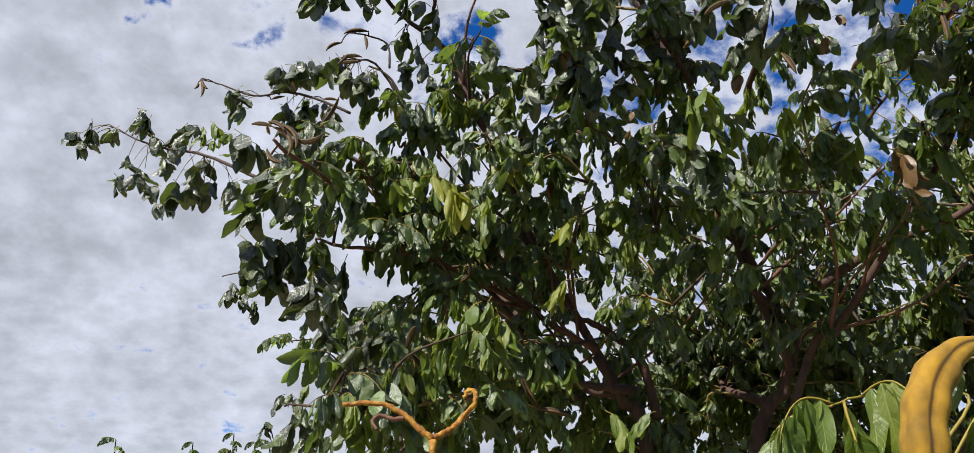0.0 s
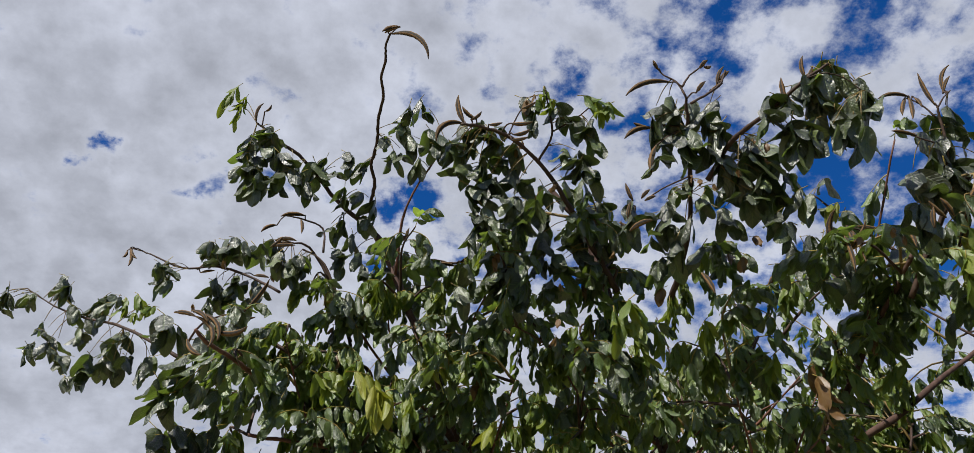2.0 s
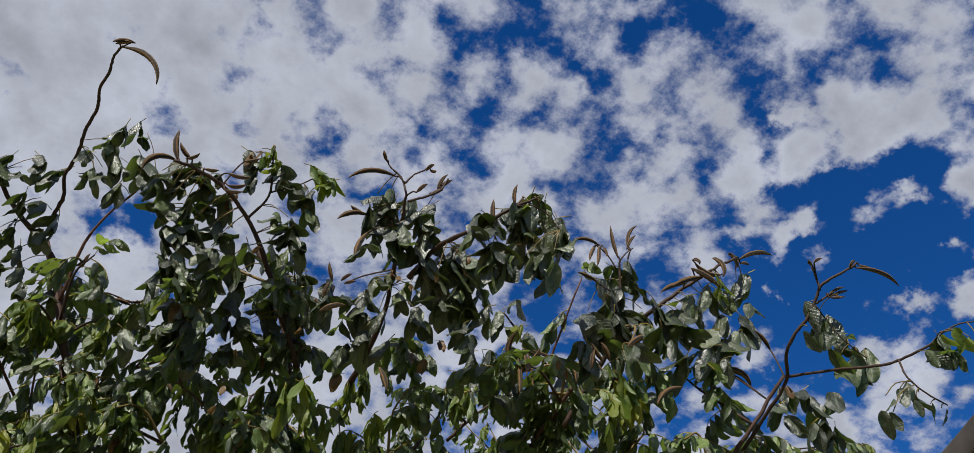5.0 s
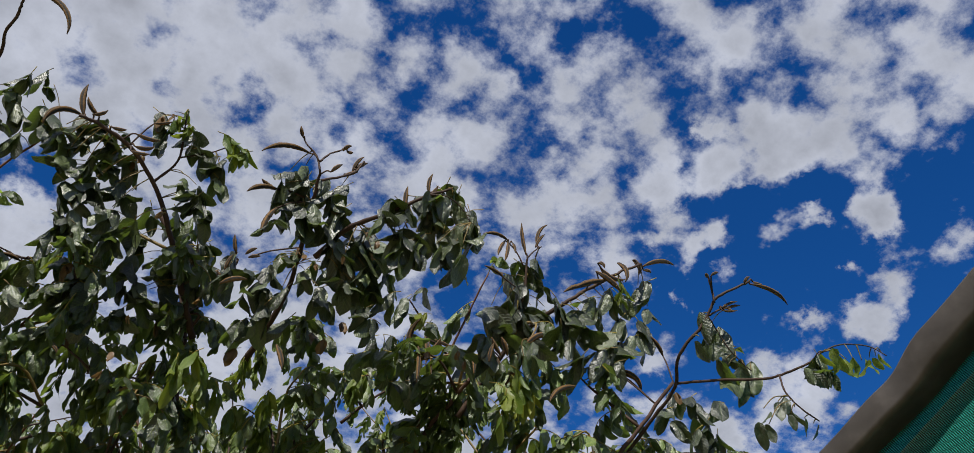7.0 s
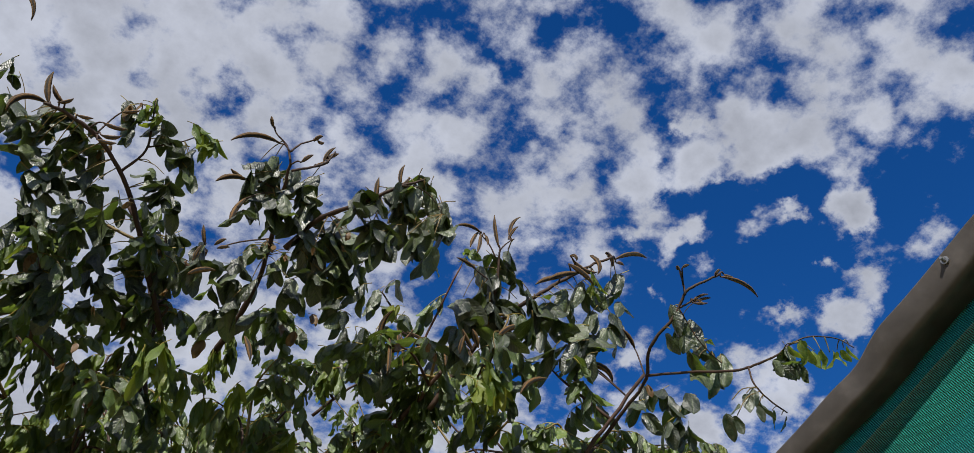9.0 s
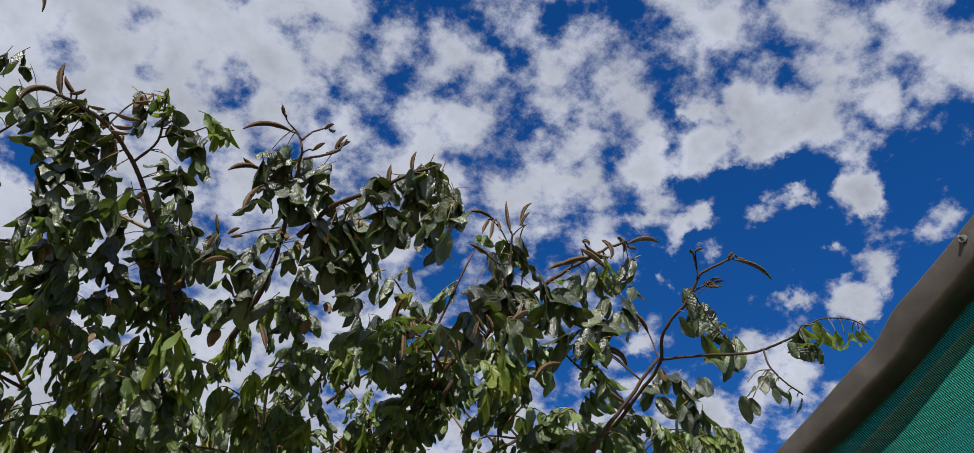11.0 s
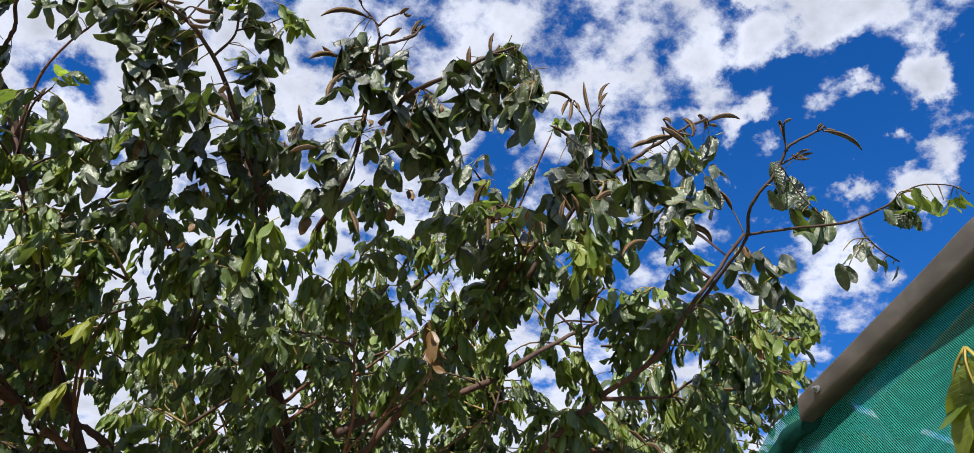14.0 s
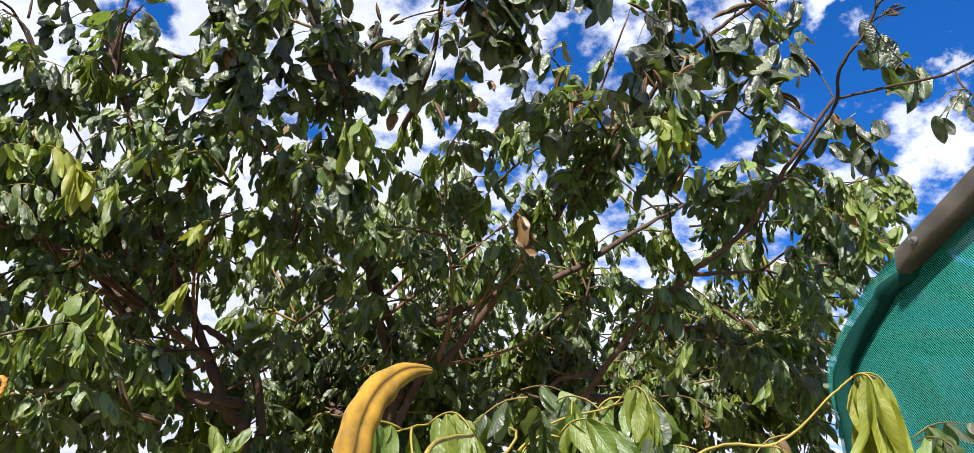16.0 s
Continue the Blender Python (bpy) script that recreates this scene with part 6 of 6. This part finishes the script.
back((1.447, 4.000, 2.611), (0.35, 0.3, 0.2), 9)
back((1.356, 4.000, 2.331), (0.35, 0.3, 0.2), 9)
back((1.905, 4.000, 2.601), (0.35, 0.3, 0.2), 9)
back((1.720, 3.600, 2.598), (0.35, 0.3, 0.2), 9)
back((2.223, 4.000, 2.347), (0.35, 0.3, 0.2), 9)
back((1.099, 4.100, 2.596), (0.35, 0.3, 0.2), 9)
back((2.732, 3.300, 2.708), (0.35, 0.3, 0.2), 9)
tree.finish()
BEAM_LOW, BEAM_HIGH = (1.800, 1.300, 2.352), (1.800, 0.430, 2.767)
CORNER = [(1.842, 1.389, 2.302), (1.842, 1.446, 2.267), (1.840, 1.533, 2.197), (1.838, 1.592, 2.117)]
RAIL = [(1.892, 1.507, 2.194), (1.892, 1.359, 2.148), (1.892, 1.225, 2.107), (1.892, 1.055, 2.052)]
BRACE = [(1.905, 1.465, 2.167), (1.905, 1.423, 2.063), (1.905, 1.382, 1.938), (1.905, 1.334, 1.798)]

# ---- young tree close to the way: golden pod, forked twig, pale leaves ----
sap = Tree("young_pod_tree", (0.55, 1.0, 0.0), "young tree with pale green leaves and golden furry pods", leaf_parts=60, seed=4)
stem = sap.limb([(0.55, 1.0, 0.0), (0.53, 0.98, 0.6), (0.52, 0.95, 1.15), (0.50, 0.92, 1.45)], 0.018, 0.010, "trunk")
sap.limb([(0.52, 0.95, 1.15), (0.30, 0.78, 1.42)] + [(0.111, 0.6, 1.546), (0.111, 0.6, 1.592), (0.11, 0.6, 1.616)], 0.0031, 0.0023, "branch", GOLD_TWIG)
sap.limb([(0.11, 0.6, 1.616), (0.101, 0.6, 1.622), (0.091, 0.6, 1.631), (0.078, 0.6, 1.637), (0.064, 0.6, 1.638), (0.051, 0.6, 1.636)], 0.0021, 0.0015, "branch", GOLD_TWIG)
f2 = sap.limb([(0.111, 0.6, 1.617), (0.121, 0.61, 1.625), (0.128, 0.615, 1.634), (0.135, 0.61, 1.641), (0.135, 0.61, 1.648), (0.13, 0.612, 1.65), (0.128, 0.612, 1.645)], 0.0022, 0.0013, "branch", GOLD_TWIG)
sap.limb([(0.092, 0.6, 1.629), (0.084, 0.6, 1.628), (0.075, 0.6, 1.63), (0.072, 0.595, 1.625), (0.076, 0.59, 1.619)], 0.0016, 0.0010, "branch", RED_TWIG)
sap.pod(f2[-1], 1.2, 0.3, BUD_MESH[2], 0, 0.4)
b1 = sap.limb([(0.50, 0.92, 1.45), (0.56, 1.05, 1.6)] + [(0.71, 1.1, 1.765), (0.644, 1.1, 1.772), (0.574, 1.08, 1.766), (0.523, 1.05, 1.746)], 0.0025, 0.0012, "branch", STALK)
b2 = sap.limb([(0.50, 0.92, 1.45), (0.60, 1.05, 1.6)] + [(0.738, 1.1, 1.772), (0.863, 1.1, 1.825), (0.884, 1.08, 1.848)], 0.0025, 0.0012, "branch", STALK)
b3 = sap.limb([(0.50, 0.92, 1.45)] + [(0.839, 0.9, 1.708), (0.943, 0.85, 1.73), (0.996, 0.8, 1.785), (1.035, 0.8, 1.812)], 0.0022, 0.0012, "branch", STALK)
b4 = sap.limb([(0.487, 0.72, 1.671), (0.39, 0.55, 1.622), (0.307, 0.36, 1.551), (0.275, 0.3, 1.536)], 0.0018, 0.0014, "branch", STALK)
b5 = sap.limb([(0.54, 0.99, 0.35), (0.85, 0.70, 0.9)] + [(1.194, 0.613, 1.85), (1.176, 0.571, 1.951), (1.137, 0.532, 2.01)], 0.006, 0.0016, "branch", STALK)
for k in range(3):
    sap.leaf(b5[-1], 1.4 + 1.5 * k, -0.9, 0.95, "young")
big = pod_mesh(random.Random(2), 0.071, 0.0062, 1.95, 0.0, 40, 36).mesh("pod", (GOLD_POD,))
for place, yaw, pitch, mesh, roll, size in ((b4[-1], 0.25, 1.95, big, 0.0, 1.0), (b1[6], 1.0, 1.2, BUD_MESH[0], 0.0, 0.6)):
    sap.pod(place, yaw, pitch, mesh, roll, size)
# leaves by place, heading, pitch, size and kind
sap.leaf(b1[-1], 2.9, 0.1, 0.80, "young")
sap.leaf(b1[-2], -2.6, -0.1, 0.75, "young")
sap.leaf(b1[-4], -1.9, -0.2, 0.8, "young")
sap.leaf(b1[-7], -1.0, 0.1, 0.8, "young")
sap.leaf(b1[-9], -2.2, -0.2, 0.8, "young")
sap.leaf(b1[-11], -1.5, 0.0, 0.9, "young")
sap.leaf(b2[-1], -0.5, -0.1, 0.85, "young")
sap.leaf(b2[-2], -1.7, -0.2, 0.7, "young")
sap.leaf(b2[-4], 2.4, 0.1, 0.7, "young")
sap.leaf(b2[-7], -1.3, 0.0, 0.85, "mature")
sap.leaf(b2[-8], 1.8, 0.4, 0.8, "mature")
sap.leaf(b2[-10], -2.0, 0.1, 0.8, "young")
sap.leaf((0.655, 0.95, 1.779), 2.2, 0.2, 0.55, "mature")
sap.leaf((0.665, 0.95, 1.769), 0.9, 0.2, 0.5, "mature")
sap.leaf((0.724, 1.0, 1.751), -0.8, 0.4, 0.7, "young")
sap.leaf((0.724, 1.0, 1.747), 2.8, 0.3, 0.7, "young")
sap.leaf(b3[-1], -0.4, 0.0, 0.72, "wilted")
sap.leaf(b3[-1], -1.6, 0.0, 0.75, "wilted")
sap.leaf(b3[-1], -0.9, 0.0, 0.66, "wilted")
sap.leaf(b3[-1], 0.3, 0.0, 0.6, "wilted")
sap.leaf(b3[-12], 2.6, -0.2, 0.36, "dry")
sap.leaf(b3[-14], -0.9, 0.0, 0.6, "young")
sap.leaf((1.178, 0.85, 1.759), -0.3, 0.4, 0.6, "mature")
sap.leaf((1.182, 0.85, 1.754), -1.6, 0.2, 0.55, "mature")
sap.leaf((0.938, 1.0, 1.750), 2.6, 0.1, 0.5, "young")
sap.leaf((1.086, 0.980, 1.781), 2.7, 0.0, 0.6, "mature")
sap.leaf((1.012, 0.950, 1.755), -1.2, 0.0, 0.6, "young")
sap.leaf((1.479, 0.95, 1.935), -1.6, -0.6, 0.7, "mature")
sap.leaf((0.767, 1.2, 1.865), -0.3, 0.2, 0.6, "mature")
sap.finish()

# ---- saplings far behind, of which only the tops show ----
for tip in ((-4.032, 9.0, 3.12), (-3.585, 10.0, 3.288), (-2.952, 9.5, 3.303), (-2.853, 10.0, 3.302), (-2.393, 9.0, 3.125)):
    t2 = Tree("distant_tree", (tip[0], tip[1], 0.0), "slim distant tree with small green leaves", "distant trees", 0, 30)
    line = t2.limb([(tip[0], tip[1], 0), (tip[0] + 0.05, tip[1], tip[2] * 0.5), tip], 0.05, 0.006, "trunk")
    t2.spray(line, 16, 0.45, 1.1)
    t2.fill((tip[0], tip[1], tip[2] * 0.8), (0.35, 0.3, tip[2] * 0.18), 6, 5, 0.9)
    t2.finish()

# ---- shade house: green knitted cloth under a bent sheet-metal edge ----
house = thing("shade_house", (BEAM_LOW[0], BEAM_LOW[1], 0.0), "shade house of green knitted cloth with grey metal roof edge", "shade house")
hinv = Matrix.Translation(-house.location)


def box(build, corner, a, b, c, slot=0):
    """A box from one corner along three edges."""
    v = [corner + a * i + b * j + c * k for i in (0, 1) for j in (0, 1) for k in (0, 1)]
    f = [(0, 1, 3, 2), (4, 6, 7, 5), (0, 4, 5, 1), (2, 3, 7, 6), (0, 2, 6, 4), (1, 5, 7, 3)]
    build.add(v, f, [[(0, 0), (0, 1), (1, 1), (1, 0)]] * 6, [slot] * 6)


low, high = Vector(BEAM_LOW), Vector(BEAM_HIGH)
along = (high - low).normalized()
out_way = Vector((-1, -0.08, 0.06)).normalized()
out_way = (out_way - along * out_way.dot(along)).normalized()
down_way = along.cross(out_way).normalized()
if down_way.z > 0:
    down_way.negate()
PROUD = 0.038
low, high = low - out_way * PROUD, high - out_way * PROUD
length = (high - low).length + 0.45
ridge = low + along * length


def roof_edge(start, end, outward, bolts, cut):
    """A bent, dented metal strip along a sloping roof edge, with its bolts."""
    run = (end - start).normalized()
    drop = run.cross(outward).normalized()
    if drop.z > 0:
        drop.negate()
    reach, nseg, m = (end - start).length, 72, 7
    ev, ef, euv = [], [], []
    for k in range(nseg + 1):
        d = k / nseg * reach
        wave = 0.014 * math.sin(math.pi * min(1.0, d / 0.95)) + 0.003 * math.exp(-((d - 0.60) / 0.07) ** 2) + 0.0012 * math.sin(d * 17)
        c = start + run * d + drop * wave
        dent = 0.004 * math.sin(d * 9 + 1) - 0.010 * math.exp(-((d - 0.58) / 0.05) ** 2) + 0.006 * math.exp(-((d - 0.68) / 0.05) ** 2)
        wide = 0.047 + 0.022 * min(1.0, d / 0.6)
        prof = ((0.004, -0.045), (0.004, PROUD + dent), (0.012, PROUD + 0.006 + dent), (wide - 0.01, PROUD + dent * 0.3), (wide, PROUD - 0.006), (wide - 0.002, PROUD - 0.02), (wide - 0.006, -0.048))
        for dd, oo in prof:
            ev.append(hinv @ (c + drop * dd + outward * oo - run * (cut * dd if k == 0 else 0.0)))
    for k in range(nseg):
        for j in range(m):
            j2 = (j + 1) % m
            ef.append((k * m + j, k * m + j2, (k + 1) * m + j2, (k + 1) * m + j))
            euv.append([(0, 0), (0, 1), (1, 1), (1, 0)])
    ef += [tuple(range(m)), tuple(nseg * m + j for j in reversed(range(m)))]
    euv += [[(0, 0)] * m, [(0, 0)] * m]
    strip = part("roof_edge", Build().add(ev, ef, euv, [0] * len(ef)).mesh("roof_edge", (STEEL,)), house, "grey weathered sheet-metal edge, dented")
    for d in bolts:
        b = Build()
        c = hinv @ (start + run * d + drop * 0.03 + outward * (PROUD + 0.006))
        tube(b, [c, c + outward * 0.003], 0.0085, 0.0085, 14)
        tube(b, [c + outward * 0.003, c + outward * 0.010], 0.0050, 0.0046, 6)
        tube(b, [c + outward * 0.010, c + outward * 0.016], 0.0035, 0.003, 8)
        part("bolt", b.mesh("bolt", (BOLT,), False), strip, "zinc bolt with washer")


roof_edge(low, ridge, out_way, (0.045, 0.865), 0.9)
low_b = Vector((2 * ridge.x - low.x, 2 * ridge.y - low.y, low.z))
roof_edge(low_b, ridge, out_way, (0.07, 0.86), 0.0)

# cloth below the edge, wrapped round the corner
foot = Vector(CORNER[-1])
left = smooth_line([low + down_way * 0.03 + along * 0.02 + Vector((0.052, 0, 0))] + [Vector(p) for p in CORNER] + [foot - Vector((0, 0, 0.14))], 6)
left += [Vector((foot.x, foot.y, (foot.z - 0.14) * k)) for k in (0.8, 0.5, 0.2, 0.01)]
rows, cols = len(left), 60
cv, cf, cuv = [], [], []
foot_b = Vector((low_b.x, low_b.y, 0.02))
for i, lp in enumerate(left):
    v = 1.0 - lp.z / left[0].z
    for j in range(cols + 1):
        u = j / cols
        top = low.lerp(ridge, 2 * u) if u < 0.5 else ridge.lerp(low_b, 2 * u - 1)
        top = top + Vector((0.052, 0, 0.004))
        base = Vector((left[-1].x, left[-1].y, 0.02)).lerp(foot_b, u)
        p = top.lerp(base, v) + (lp - left[0].lerp(left[-1], v)) * max(0.0, 1 - 2.2 * u)
        sag = 0.010 * math.sin(u * 30 + v * 5) * math.sin(math.pi * min(1, v * 3)) + 0.02 * math.sin(math.pi * u) * math.sin(math.pi * v)
        cv.append(hinv @ (p + Vector((sag, 0, 0))))
for i in range(rows - 1):
    for j in range(cols):
        a = i * (cols + 1) + j
        cf.append((a, a + 1, a + cols + 2, a + cols + 1))
        cuv.append([(cv[q].y, cv[q].z) for q in cf[-1]])
cloth = Build().add(cv, cf, cuv, [0] * len(cf))
ob = part("shade_cloth", cloth.mesh("shade_cloth", (CLOTH,)), house, "green knitted shade cloth, stretched")
# The hem's dark colour stands for shade on the turned side.
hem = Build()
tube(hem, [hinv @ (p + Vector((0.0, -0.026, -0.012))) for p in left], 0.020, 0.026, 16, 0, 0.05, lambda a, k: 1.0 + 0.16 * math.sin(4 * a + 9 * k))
part("hem", hem.mesh("hem", (SHADED_CLOTH,)), house, "doubled hem of green cloth, side shade in its colour")
# unseen cloth over the roof and round the back, added to keep skylight out
def sheet(name, a, b, c, d, label):
    """A stretched cloth between four corners, sagging a little."""
    n, v, f, uv = 12, [], [], []
    for i in range(n + 1):
        for j in range(n + 1):
            p = a.lerp(b, j / n).lerp(d.lerp(c, j / n), i / n)
            v.append(hinv @ (p + Vector((0, 0, -0.03 * math.sin(math.pi * i / n) * math.sin(math.pi * j / n)))))
    for i in range(n):
        for j in range(n):
            q = i * (n + 1) + j
            f.append((q, q + 1, q + n + 2, q + n + 1))
            uv.append([(v[k].x + v[k].y, v[k].z + v[k].y) for k in f[-1]])
    part(name, Build().add(v, f, uv, [0] * len(f)).mesh(name, (SKY_STOP_CLOTH,)), house, label)


back_way, sink = Vector((2.6, 0.2, 0)), Vector((0.06, 0, 0.02))
eaves, top_line, eaves_b = low + Vector((0.06, 0, 0.02)), ridge + sink, low_b + sink
flat = lambda p: Vector((p.x, p.y, 0.02))
sheet("roof_cloth", eaves, top_line, top_line + back_way, eaves + back_way, "unseen green roof cloth, added to keep skylight out")
sheet("roof_cloth", top_line, eaves_b, eaves_b + back_way, top_line + back_way, "unseen green roof cloth, added to keep skylight out")
wrap, wrap_faces, wrap_uv = [], [], []
for k in range(13):
    wrap += [hinv @ (p + Vector((0.004, 0, 0)) + back_way * (k / 12)) for p in left]
for k in range(12):
    for j in range(len(left) - 1):
        q = k * len(left) + j
        wrap_faces.append((q, q + 1, q + len(left) + 1, q + len(left)))
        wrap_uv.append([(wrap[i].x, wrap[i].y + wrap[i].z) for i in wrap_faces[-1]])
part("side_cloth", Build().add(wrap, wrap_faces, wrap_uv, [0] * len(wrap_faces)).mesh("side_cloth", (SKY_STOP_CLOTH,)), house, "unseen green side cloth, added to keep skylight out, bent over the corner")
sheet("back_cloth", eaves + back_way, top_line + back_way, flat(top_line + back_way), flat(eaves + back_way), "unseen green back cloth, added to keep skylight out")
sheet("back_cloth", top_line + back_way, eaves_b + back_way, flat(eaves_b + back_way), flat(top_line + back_way), "unseen green back cloth, added to keep skylight out")
sheet("side_cloth", eaves_b + back_way, eaves_b, flat(eaves_b), flat(eaves_b + back_way), "unseen green side cloth, added to keep skylight out")
# timber inside
rafter = Build()
box(rafter, hinv @ (low + along * 0.05 + down_way * 0.05 - out_way * 0.115), along * (length - 0.1), down_way * 0.10, -out_way * 0.04)
part("rafter", rafter.mesh("rafter", (TIMBER,), False), house, "timber rafter behind the cloth")
rail = Build()
tube(rail, [hinv @ Vector(p) for p in RAIL], 0.033, 0.033, 4)
part("rail", rail.mesh("rail", (TIMBER,), False), house, "timber rail behind the cloth")
brace = Build()
tube(brace, [hinv @ Vector(p) for p in BRACE], 0.044, 0.040, 4)
part("brace", brace.mesh("brace", (TIMBER,), False), house, "timber brace behind the cloth")
post = Build()
tube(post, [hinv @ (p + Vector((0.065, 0.01, 0))) for p in left], 0.030, 0.030, 8)
part("post", post.mesh("post", (TIMBER,)), house, "bent timber pole behind the cloth")
# poles that run back from the gable
for a in (low, ridge, low_b):
    pole = Build()
    start = a + Vector((0.05, 0, -0.08))
    tube(pole, [hinv @ start, hinv @ (start + Vector((2.6, 0.2, 0)))], 0.024, 0.024, 10)
    part("purlin", pole.mesh("purlin", (TIMBER,)), house, "round timber purlin")
for a in (low, ridge, low_b):
    post = Build()
    base = a + Vector((2.6, 0.2, -0.08))
    tube(post, [hinv @ base, hinv @ Vector((base.x, base.y, 0))], 0.03, 0.033, 10)
    part("post", post.mesh("post", (TIMBER,)), house, "round timber post")
